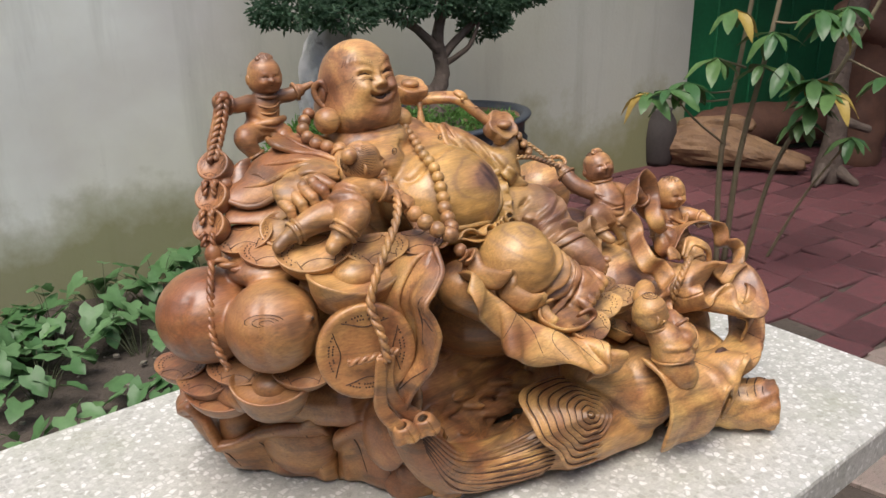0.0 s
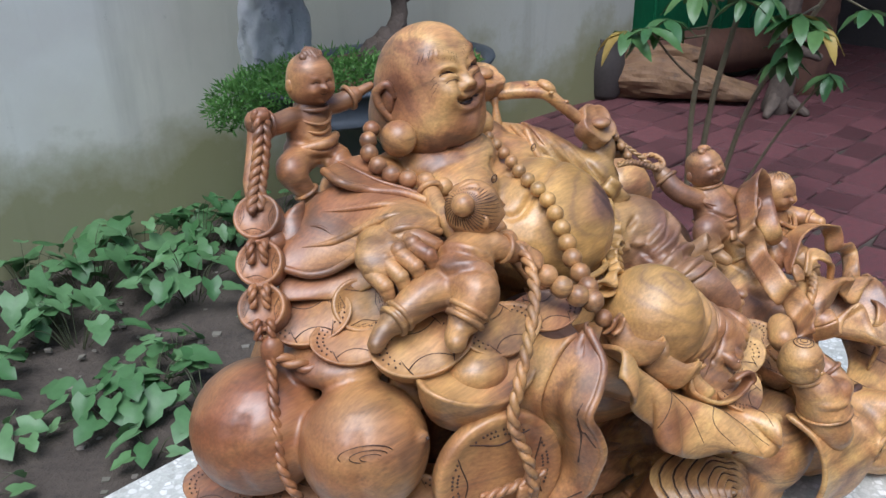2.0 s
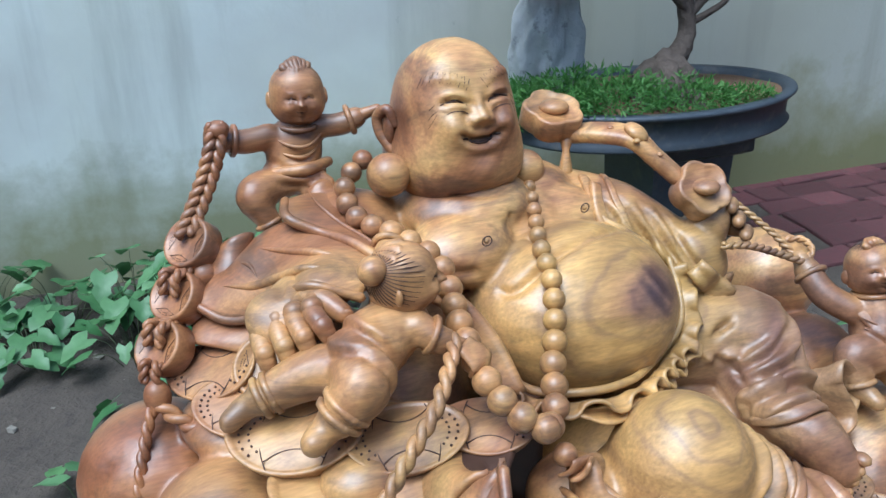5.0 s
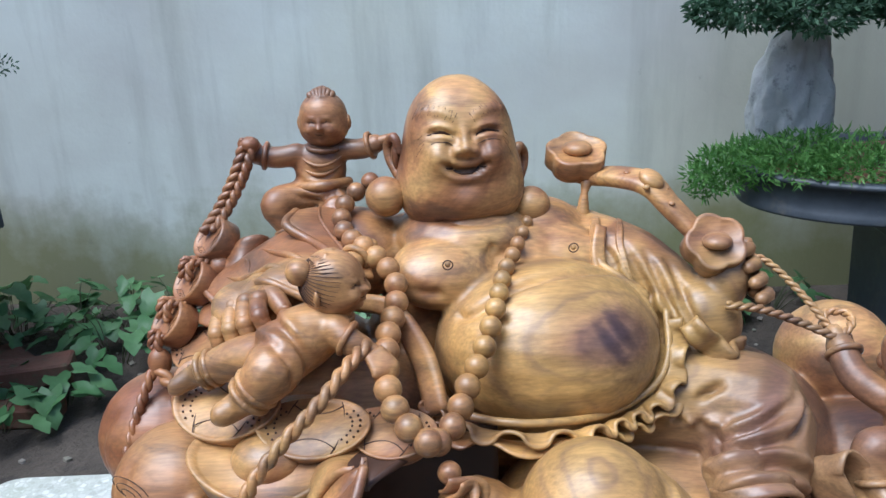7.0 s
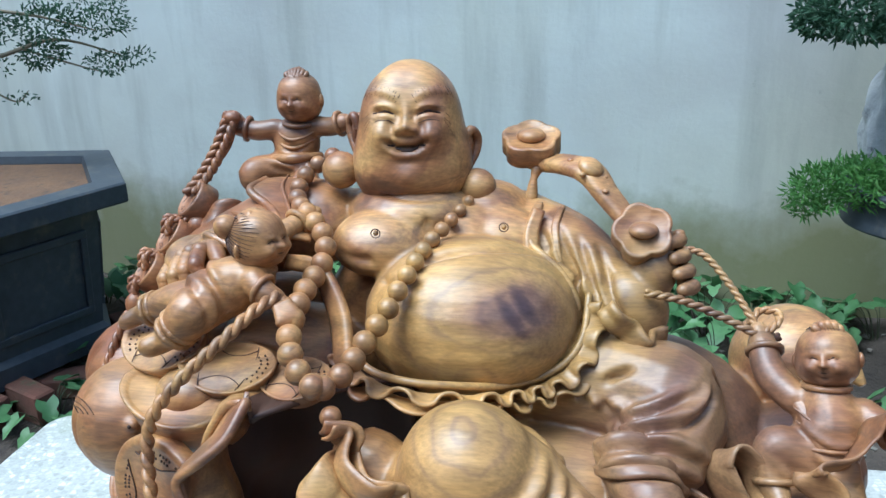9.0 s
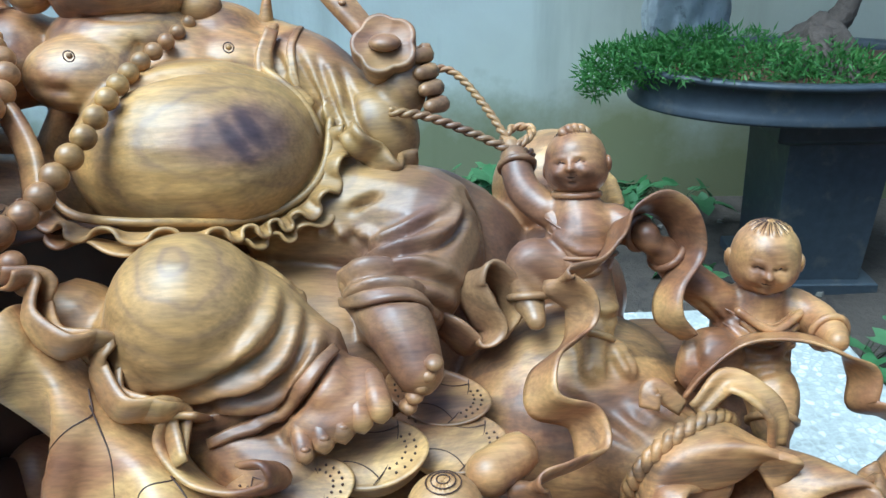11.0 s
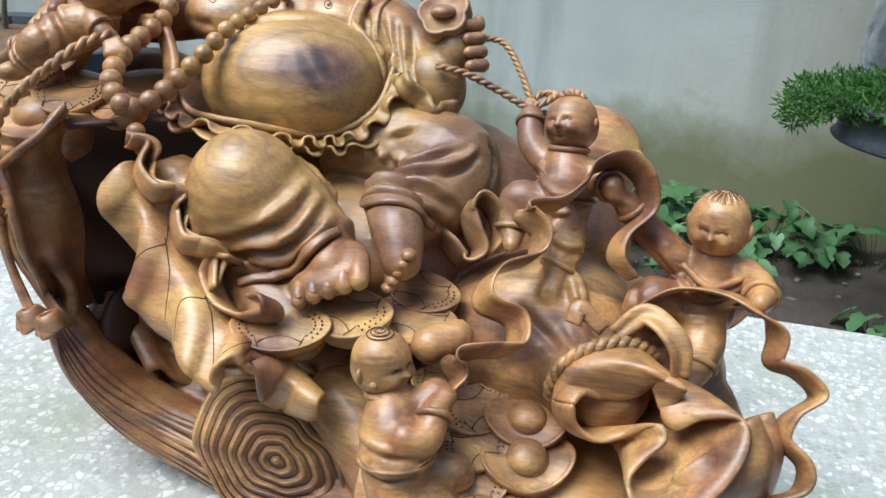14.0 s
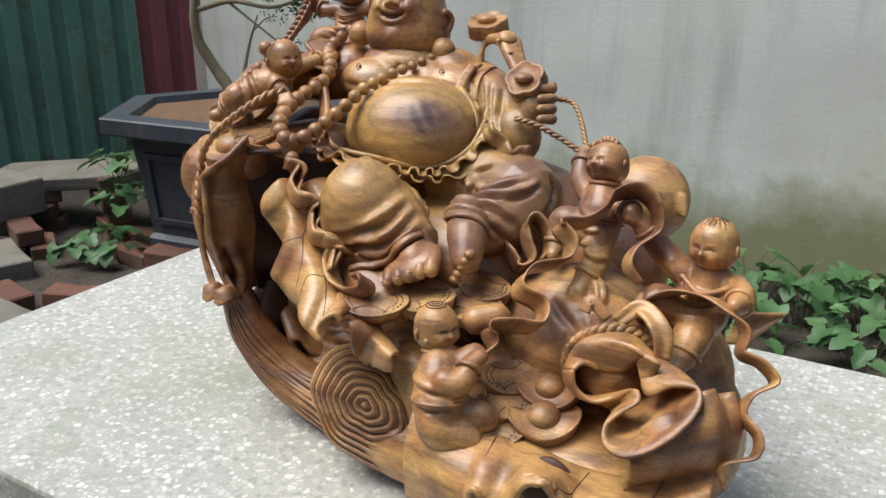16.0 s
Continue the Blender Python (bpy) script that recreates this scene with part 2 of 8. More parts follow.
def plaster():
    m, n, l, b = mat("old_plaster", 0.85, 0.25)
    v = coords(n, l)
    base = mix(n, l, ramp(n, l, noise_tex(n, l, v, 1.6, 6, 0.6), [(0.35, 0.0), (0.68, 1.0)]), (0.66, 0.69, 0.62), (0.56, 0.58, 0.52))
    base = mix(n, l, ramp(n, l, noise_tex(n, l, coords(n, l, (0.9, 0.9, 0.5)), 1.3, 4, 0.55), [(0.46, 0.0), (0.66, 0.55)]), base, (0.58, 0.58, 0.44))
    base = mix(n, l, ramp(n, l, noise_tex(n, l, coords(n, l, (0.7, 0.7, 1.1), (0, 40, 0)), 1.1, 4, 0.55), [(0.48, 0.0), (0.68, 0.5)]), base, (0.42, 0.39, 0.36))
    drips = noise_tex(n, l, coords(n, l, (7, 7, 0.8)), 1.0, 5, 0.6)
    base = mix(n, l, ramp(n, l, drips, [(0.50, 0.0), (0.70, 0.45)]), base, (0.33, 0.34, 0.29))
    # long stretch behind the tray, up to the gate: stain with overhead shade painted in
    sx = n.new("ShaderNodeSeparateXYZ")
    l.new(v, sx.inputs["Vector"])
    damp = n.new("ShaderNodeMath")
    damp.operation = "MULTIPLY_ADD"
    damp.inputs[1].default_value = 0.9
    l.new(noise_tex(n, l, coords(n, l, (1, 1, 0.6)), 1.5, 5, 0.6), damp.inputs[0])
    l.new(sx.outputs["X"], damp.inputs[2])
    tenth = n.new("ShaderNodeMath")
    tenth.operation = "MULTIPLY"
    tenth.inputs[1].default_value = 0.25
    l.new(damp.outputs[0], tenth.inputs[0])
    base = mix(n, l, ramp(n, l, tenth.outputs[0], [(STAIN_SHADE0, 0.0), (STAIN_SHADE1, 0.62)]), base, (0.26, 0.27, 0.21))
    # algae and damp rising from the foot of the wall
    sep = n.new("ShaderNodeSeparateXYZ")
    l.new(v, sep.inputs["Vector"])
    rise = n.new("ShaderNodeMath")
    rise.operation = "MULTIPLY_ADD"
    rise.inputs[1].default_value = 0.9
    l.new(noise_tex(n, l, v, 2.2, 6, 0.62), rise.inputs[0])
    neg = n.new("ShaderNodeMath")
    neg.operation = "MULTIPLY"
    neg.inputs[1].default_value = -1.0
    l.new(sep.outputs["Z"], neg.inputs[0])
    l.new(neg.outputs[0], rise.inputs[2])
    base = mix(n, l, ramp(n, l, rise.outputs[0], [(0.00, 0.0), (0.12, 0.45), (0.30, 0.85)]), base, (0.185, 0.185, 0.070))
    blot = noise_tex(n, l, v, 7.0, 6, 0.7)
    col = mix(n, l, ramp(n, l, blot, [(0.66, 0.0), (0.76, 0.6)]), base, (0.16, 0.16, 0.12))
    l.new(col, b.inputs["Base Color"])
    bump(n, l, b, noise_tex(n, l, v, 45.0, 5, 0.6), 0.35, 0.004)
    return m


def leaf_mat(name, c1, c2, rough=0.45, trans=0.25, single=False):
    m, n, l, b = mat(name, rough, 0.4)
    rnd = n.new("ShaderNodeObjectInfo").outputs["Random"] if single else n.new("ShaderNodeNewGeometry").outputs["Random Per Island"]
    v = coords(n, l)
    col = mix(n, l, rnd, c1, c2)
    col = mix(n, l, 0.4, col, ramp(n, l, noise_tex(n, l, v, 40.0, 3), [(0.3, 0.35), (0.7, 0.65)]), "OVERLAY")
    l.new(col, b.inputs["Base Color"])
    tr = n.new("ShaderNodeBsdfTranslucent")
    l.new(col, tr.inputs["Color"])
    ms = n.new("ShaderNodeMixShader")
    ms.inputs[0].default_value = trans
    out = n["Material Output"]
    l.new(b.outputs[0], ms.inputs[1])
    l.new(tr.outputs[0], ms.inputs[2])
    l.new(ms.outputs[0], out.inputs["Surface"])
    return m


WOOD = wood_carved()
# dark tone that paints the shade of pits, cuts, grooves and hollows
PIT_SHADE = simple("stained_wood", (0.070, 0.032, 0.018), (0.045, 0.022, 0.013), 20, 0.6, 0.2, 0.001)
TERRAZZO = terrazzo()
PLASTER = plaster()
CONCRETE = simple("grey_concrete", (0.36, 0.36, 0.32), (0.26, 0.27, 0.23), 6, 0.8, 0.4, 0.003, c3=(0.16, 0.17, 0.11))
SOIL = simple("damp_soil", (0.046, 0.036, 0.027), (0.072, 0.058, 0.044), 5, 0.95, 1.0, 0.012, 45, c3=(0.035, 0.028, 0.022))
PAVER = simple("red_paver", (0.120, 0.036, 0.040), (0.072, 0.032, 0.033), 7, 0.6, 0.8, 0.006, 30, c3=(0.052, 0.036, 0.034), vary=0.35, kind="Generated")
PAVER_GREY = simple("grey_paver", (0.24, 0.185, 0.155), (0.19, 0.16, 0.13), 4, 0.8, 0.5, 0.003, 50, c3=(0.12, 0.10, 0.08), vary=0.2)
BRICK = simple("weathered_brick", (0.17, 0.065, 0.04), (0.085, 0.055, 0.035), 7, 0.85, 0.6, 0.004, 60, c3=(0.075, 0.085, 0.04), vary=0.25)
STONE = simple("rubble_stone", (0.22, 0.195, 0.165), (0.12, 0.115, 0.085), 8, 0.85, 0.7, 0.006, 30, c3=(0.15, 0.16, 0.11))
WHITE_ROCK = simple("pale_rock", (0.52, 0.52, 0.50), (0.38, 0.39, 0.36), 9, 0.8, 0.8, 0.008, 25, c3=(0.20, 0.20, 0.19))
GLAZE = simple("slate_blue_paint", (0.036, 0.045, 0.055), (0.052, 0.062, 0.072), 5, 0.5, 0.3, 0.002, 40, c3=(0.085, 0.085, 0.078))
POT_SOIL = simple("pot_soil", (0.17, 0.095, 0.045), (0.12, 0.07, 0.04), 12, 0.95, 0.9, 0.008, 50, c3=(0.07, 0.05, 0.035))
BARK = simple("dark_bark", (0.065, 0.048, 0.036), (0.11, 0.085, 0.065), 14, 0.9, 1.0, 0.010, 45)
STEM = simple("grey_green_stem", (0.17, 0.15, 0.085), (0.22, 0.18, 0.11), 20, 0.7, 0.5, 0.003, 60)
DRIFT = simple("dry_driftwood", (0.21, 0.125, 0.060), (0.13, 0.070, 0.036), 7, 0.75, 0.8, 0.008, 30, c3=(0.10, 0.06, 0.035))
REDWOOD = simple("oiled_red_wood", (0.11, 0.050, 0.028), (0.07, 0.032, 0.02), 8, 0.75, 0.5, 0.005, 35)
SHEET_GREEN = simple("green_sheet_metal", (0.090, 0.200, 0.140), (0.066, 0.150, 0.108), 3, 0.5, 0.1, 0.001, 40, c3=(0.09, 0.10, 0.07))
SHEET_RED = simple("red_sheet_metal", (0.21, 0.060, 0.060), (0.15, 0.045, 0.045), 3, 0.5, 0.1, 0.001, 40)
GATE_GREEN = simple("green_gate_paint", (0.016, 0.19, 0.070), (0.012, 0.125, 0.048), 3, 0.55, 0.1, 0.001, 30)
PALE_METAL = simple("pale_metal", (0.50, 0.54, 0.52), (0.38, 0.42, 0.40), 6, 0.4, 0.1, 0.001)
DARK = simple("dark_weathered_board", (0.035, 0.03, 0.026), (0.055, 0.045, 0.04), 4, 0.85, 0.5, 0.004)
LEAF = leaf_mat("heart_leaf", (0.055, 0.14, 0.045), (0.12, 0.23, 0.095), single=True)
LEAF_PALE = leaf_mat("pale_leaf", (0.10, 0.21, 0.07), (0.15, 0.26, 0.12), single=True)
FERN = leaf_mat("fern_green", (0.060, 0.17, 0.030), (0.15, 0.30, 0.07), 0.55)
JUNIPER = leaf_mat("juniper_green", (0.045, 0.100, 0.050), (0.085, 0.160, 0.090), 0.6)
SHRUB = leaf_mat("shrub_leaf", (0.050, 0.13, 0.045), (0.10, 0.19, 0.06), 0.35, single=True)
YELLOW = leaf_mat("yellowed_leaf", (0.40, 0.30, 0.07), (0.30, 0.20, 0.06), 0.5, single=True)


# ---- building helpers ----
def mesh_from(name, verts, faces, material, smooth=True):
    me = bpy.data.meshes.new(name)
    me.from_pydata([tuple(map(float, p)) for p in verts], [], faces)
    me.validate()
    me.materials.append(material)
    if smooth:
        me.polygons.foreach_set("use_smooth", [True] * len(me.polygons))
    me.update()
    return me


def bm_mesh(name, bm, material, smooth=False):
    me = bpy.data.meshes.new(name)
    bmesh.ops.recalc_face_normals(bm, faces=bm.faces)
    bm.to_mesh(me)
    bm.free()
    me.materials.append(material)
    if smooth:
        me.polygons.foreach_set("use_smooth", [True] * len(me.polygons))
    return me


def part(name, me, parent, label="", m=None):
    ob = new(name, me)
    ob.parent = parent
    if m is not None:
        ob.matrix_basis = m
    return tagged(ob, label)


def empty(name, m, label, category, group="", kind=""):
    ob = new(name)
    ob.empty_display_size = 0.1
    ob.matrix_basis = m
    return tagged(ob, label, category, group, kind)


def box_bm(x0, x1, y0, y1, z0, z1, bev=0.0, seg=1):
    bm = bmesh.new()
    bmesh.ops.create_cube(bm, size=1.0)
    for p in bm.verts:
        p.co = Vector(((x0 + x1) / 2 + p.co.x * (x1 - x0), (y0 + y1) / 2 + p.co.y * (y1 - y0), (z0 + z1) / 2 + p.co.z * (z1 - z0)))
    if bev:
        bmesh.ops.bevel(bm, geom=bm.edges[:], offset=bev, segments=seg, affect="EDGES", profile=0.5)
    return bm


def spline(pts, n):
    """Catmull-Rom through rows of numbers, n samples a span."""
    P = np.array(pts, float)
    if len(P) == 2:
        return np.array([P[0] + (P[1] - P[0]) * i / n for i in range(n + 1)])
    E = np.vstack([2 * P[0] - P[1], P, 2 * P[-1] - P[-2]])
    out = []
    for i in range(1, len(E) - 2):
        p0, p1, p2, p3 = E[i - 1], E[i], E[i + 1], E[i + 2]
        for k in range(n):
            t = k / n
            out.append(0.5 * ((2 * p1) + (p2 - p0) * t + (2 * p0 - 5 * p1 + 4 * p2 - p3) * t * t + (3 * p1 - p0 - 3 * p2 + p3) * t ** 3))
    out.append(P[-1])
    return np.array(out)


def unit(v):
    v = np.array(v, float)
    return v / (np.linalg.norm(v) + 1e-12)


def frames_along(C):
    T = np.gradient(C, axis=0)
    T /= np.linalg.norm(T, axis=1)[:, None] + 1e-12
    N = np.zeros_like(C)
    ref = np.array([0, 0, 1.0]) if abs(T[0][2]) < 0.9 else np.array([1.0, 0, 0])
    N[0] = unit(np.cross(np.cross(T[0], ref), T[0]))
    for i in range(1, len(C)):
        v = N[i - 1] - T[i] * (N[i - 1] @ T[i])
        N[i] = unit(v)
    return T, N, np.cross(T, N)


def tube_geo(pts, radii, seg=10, n=6, wob=0.0, rng=None):
    """A closed, round-ended tube through pts."""
    C = spline(pts, n)
    r = np.interp(np.linspace(0, 1, len(C)), np.linspace(0, 1, len(radii)), radii)
    T, N, B = frames_along(C)
    # round the ends
    C = np.vstack([C[0] - T[0] * r[0] * 0.75, C[0] - T[0] * r[0] * 0.45, C, C[-1] + T[-1] * r[-1] * 0.45, C[-1] + T[-1] * r[-1] * 0.75])
    r = np.concatenate([[r[0] * 0.45, r[0] * 0.85], r, [r[-1] * 0.85, r[-1] * 0.45]])
    N = np.vstack([N[0], N[0], N, N[-1], N[-1]])
    B = np.vstack([B[0], B[0], B, B[-1], B[-1]])
    T0, T1 = T[0], T[-1]
    ang = np.arange(seg) * 2 * math.pi / seg
    V = []
    for i in range(len(C)):
        rr = r[i] * (1 + (rng.uniform(-wob, wob, seg) if wob else 0))
        V.append(C[i] + np.outer(np.cos(ang) * rr, N[i]) + np.outer(np.sin(ang) * rr, B[i]))
    V = np.vstack(V + [C[0] - T0 * r[0] * 0.5, C[-1] + T1 * r[-1] * 0.5])
    m = len(C)
    F = [(i * seg + j, i * seg + (j + 1) % seg, (i + 1) * seg + (j + 1) % seg, (i + 1) * seg + j) for i in range(m - 1) for j in range(seg)]
    a, z = m * seg, m * seg + 1
    F += [(a, (j + 1) % seg, j) for j in range(seg)]
    F += [(z, (m - 1) * seg + j, (m - 1) * seg + (j + 1) % seg) for j in range(seg)]
    return V, F


def join(geos):
    V, F, o = [], [], 0
    for v, f in geos:
        V.append(np.asarray(v, float))
        F += [tuple(i + o for i in q) for q in f]
        o += len(v)
    return np.vstack(V), F
# ---- the setting ----
GROUND = 0.03
TURN_W = 40.0                     # the wall's bearing
UW, VW = np.array([0.766, 0.643]), np.array([-0.643, 0.766])


def wall_xy(u, v):
    p = u * UW + v * VW
    return float(p[0]), float(p[1])


# ground: one sheet, gently uneven near the bed
rng = np.random.default_rng(3)
gx = np.concatenate([[-400, -60, -15], np.linspace(-6, 8, 141), [15, 60, 400]])
gy = np.concatenate([[-400, -60, -15], np.linspace(-4, 9, 131), [15, 60, 400]])
GV = []
for y in gy:
    for x in gx:
        dz = 0.0
        if -6 < x < 8 and -4 < y < 9:
            dz = 0.018 * noise.noise(Vector((x * 2.3, y * 2.3, 0))) + 0.010 * noise.noise(Vector((x * 9, y * 9, 3)))
            u = x * UW[0] + y * UW[1]
            if u > 2.35 or (u > 1.65 and y * 0.766 - x * 0.643 < 1.05):
                dz = -0.016
        GV.append((x, y, GROUND + dz))
nx = len(gx)
GF = [(j * nx + i, j * nx + i + 1, (j + 1) * nx + i + 1, (j + 1) * nx + i) for j in range(len(gy) - 1) for i in range(nx - 1)]
ground = tagged(new("ground", mesh_from("ground", GV, GF, SOIL)), "dark damp bare garden soil under the plants", "ground", kind="structure")

# garden wall
wall = new("wall_garden", bm_mesh("wall_garden", box_bm(-2.22, 4.14, 0, 0.2, -0.1, 3.4, 0.004), PLASTER))
wall.matrix_basis = pose(*wall_xy(0, 3.08), GROUND, 0, 0, TURN_W)
tagged(wall, "weathered pale grey-green plastered garden wall with algae at its foot", "wall", kind="structure")
# ---- the table ----
TABLE_TURN = 42.5
TU, TV = 0.7075, 0.77            # middle of the top along and across
tc, ts = math.cos(radians(TABLE_TURN)), math.sin(radians(TABLE_TURN))
table = empty("stone_table", pose(TU * tc - TV * ts, TU * ts + TV * tc, 0, 0, 0, TABLE_TURN), "pale speckled terrazzo garden table on concrete legs", "table")


def table_top():
    L, W, r = 1.335, 0.75, 0.035
    bm = bmesh.new()
    ring = []
    for cx, cy, a0 in ((L / 2 - r, W / 2 - r, 0), (-L / 2 + r, W / 2 - r, 90), (-L / 2 + r, -W / 2 + r, 180), (L / 2 - r, -W / 2 + r, 270)):
        for k in range(9):
            a = radians(a0 + 90 * k / 8)
            ring.append((cx + r * math.cos(a), cy + r * math.sin(a)))
    levels = [(0.580, -0.004), (0.584, 0.0), (0.632, 0.0), (0.637, -0.0015), (0.640, -0.005)]
    rows = []
    for z, off in levels:
        row = []
        for x, y in ring:
            k = 1 + off / 0.4
            row.append(bm.verts.new((x * k, y * k, z)))
        rows.append(row)
    m = len(ring)
    for i in range(len(rows) - 1):
        for j in range(m):
            bm.faces.new((rows[i][j], rows[i][(j + 1) % m], rows[i + 1][(j + 1) % m], rows[i + 1][j]))
    bm.faces.new(rows[-1])
    bm.faces.new(rows[0][::-1])
    return bm_mesh("top", bm, TERRAZZO)


part("top", table_top(), table)
leg_me = bm_mesh("leg", box_bm(-0.05, 0.05, -0.27, 0.27, GROUND - 0.03, 0.579, 0.008), CONCRETE)
for x in (-0.42, 0.42):
    part("leg", leg_me, table, m=pose(x, 0, 0))
# ---- the carving ----
# Built in its own axes: a along its length, f towards the viewer, h above the table.
from mathutils.bvhtree import BVHTree

carve_later = []
soft, crisp, pits = [], [], []   # soft forms are fused into one skin; crisp ones keep their edges; pits hold painted shade


def ball(c, r, turn=None, seg=22, rings=14, to=None):
    r = np.array([r, r, r] if isinstance(r, (int, float)) else r, float)
    V = [(0, 0, 1)]
    for i in range(1, rings):
        t = math.pi * i / rings
        for j in range(seg):
            p = 2 * math.pi * j / seg
            V.append((math.sin(t) * math.cos(p), math.sin(t) * math.sin(p), math.cos(t)))
    V.append((0, 0, -1))
    V = np.array(V) * r
    F = [(0, 1 + j, 1 + (j + 1) % seg) for j in range(seg)]
    for i in range(rings - 2):
        for j in range(seg):
            a, b = 1 + i * seg + j, 1 + i * seg + (j + 1) % seg
            F.append((a, a + seg, b + seg, b))
    z = len(V) - 1
    o = 1 + (rings - 2) * seg
    F += [(z, o + (j + 1) % seg, o + j) for j in range(seg)]
    if turn is not None:
        V = V @ np.array(Euler([radians(a) for a in turn]).to_matrix()).T
    (soft if to is None else to).append((V + np.array(c), F))


def limb(pts, radii, to=None, seg=14, n=5):
    (soft if to is None else to).append(tube_geo(pts, radii, seg, n))


def rope(pts, r, pitch=None, to=None):
    """Two strands laid round one another."""
    C = spline(pts, 12)
    L = np.concatenate([[0], np.cumsum(np.linalg.norm(np.diff(C, axis=0), axis=1))])
    m = max(8, int(L[-1] / (r * 0.55)))
    s = np.linspace(0, L[-1], m)
    C = np.stack([np.interp(s, L, C[:, k]) for k in range(3)], 1)
    T, N, B = frames_along(C)
    pitch = pitch or r * 4.6
    for k in range(2):
        ph = s / pitch * 2 * math.pi + k * math.pi
        path = C + (N * np.cos(ph)[:, None] + B * np.sin(ph)[:, None]) * r * 0.46
        (crisp if to is None else to).append(tube_geo(path, [r * 0.64] * 2, 7, 1))


def band(pts, normals, width, thick=0.005, n=9, wave=0.0, waves=0.0, curl=0.0, cup=0.0, to=None):
    """A ribbon along pts whose face looks along normals; it may wave, and its two edges may curl."""
    C = spline(pts, n)
    Nn = spline(normals, n)
    w = np.interp(np.linspace(0, 1, len(C)), np.linspace(0, 1, len(width)), width)
    T = np.gradient(C, axis=0)
    T /= np.linalg.norm(T, axis=1)[:, None]
    Nn = Nn - T * np.sum(Nn * T, 1)[:, None]
    Nn /= np.linalg.norm(Nn, axis=1)[:, None] + 1e-9
    S_ = np.cross(T, Nn)
    k = 7
    grid = np.zeros((len(C), k, 3))
    u = np.linspace(0, 1, len(C))
    for j in range(k):
        q = -1 + 2 * j / (k - 1)
        off = np.sin(u * waves * 2 * math.pi + q * curl) * wave * (0.35 + 0.65 * abs(q)) + cup * q * q
        grid[:, j] = C + S_ * (q * w / 2)[:, None] + Nn * off[:, None]
    sheet(grid, thick, to)


def ribbon(pts, sides, width, thick=0.0028, n=9, curl=0.0, to=None):
    """A thin strip along pts whose width runs along sides, so that it turns its face as it winds."""
    C = spline(pts, n)
    W = spline(sides, n)
    W /= np.linalg.norm(W, axis=1)[:, None]
    w = np.interp(np.linspace(0, 1, len(C)), np.linspace(0, 1, len(width)), width)
    T = np.gradient(C, axis=0)
    T /= np.linalg.norm(T, axis=1)[:, None]
    W = W - T * (np.sum(W * T, 1) * 0.75)[:, None]
    W /= np.linalg.norm(W, axis=1)[:, None]
    Nn = np.cross(T, W)
    grid = np.stack([C + W * (q * w / 2)[:, None] + Nn * curl * (q * q - 0.4) for q in np.linspace(-1, 1, 7)], 1)
    sheet(grid, thick, to)


def sheet(grid, thick, to=None):
    """A closed slab with the grid as its middle face."""
    G = np.asarray(grid, float)
    a, b = G.shape[:2]
    du, dv = np.gradient(G, axis=0), np.gradient(G, axis=1)
    Nn = np.cross(du, dv)
    Nn /= np.linalg.norm(Nn, axis=2)[..., None] + 1e-12
    # thinner towards the rim
    e = np.minimum.outer(np.minimum(np.arange(a), a - 1 - np.arange(a)), np.minimum(np.arange(b), b - 1 - np.arange(b)))
    t = np.where(e == 0, 0.55, 1.0)[..., None] * thick / 2
    V = np.vstack([(G + Nn * t).reshape(-1, 3), (G - Nn * t).reshape(-1, 3)])
    o = a * b
    F = []
    for i in range(a - 1):
        for j in range(b - 1):
            p = i * b + j
            F.append((p, p + b, p + b + 1, p + 1))
            F.append((o + p, o + p + 1, o + p + b + 1, o + p + b))
    rim = [j for j in range(b)] + [i * b + b - 1 for i in range(1, a)] + [(a - 1) * b + j for j in range(b - 2, -1, -1)] + [i * b for i in range(a - 2, 0, -1)]
    for i in range(len(rim)):
        p, q = rim[i], rim[(i + 1) % len(rim)]
        F.append((p, q, o + q, o + p))
    (crisp if to is None else to).append((V, F))


def basis(fwd, up=(0, 0, 1)):
    """Columns: side, forward, up. Side is the figure's left in these mirrored axes."""
    f = unit(fwd)
    u = unit(np.array(up) - f * (np.array(up) @ f))
    return np.stack([np.cross(f, u), f, u], 1)


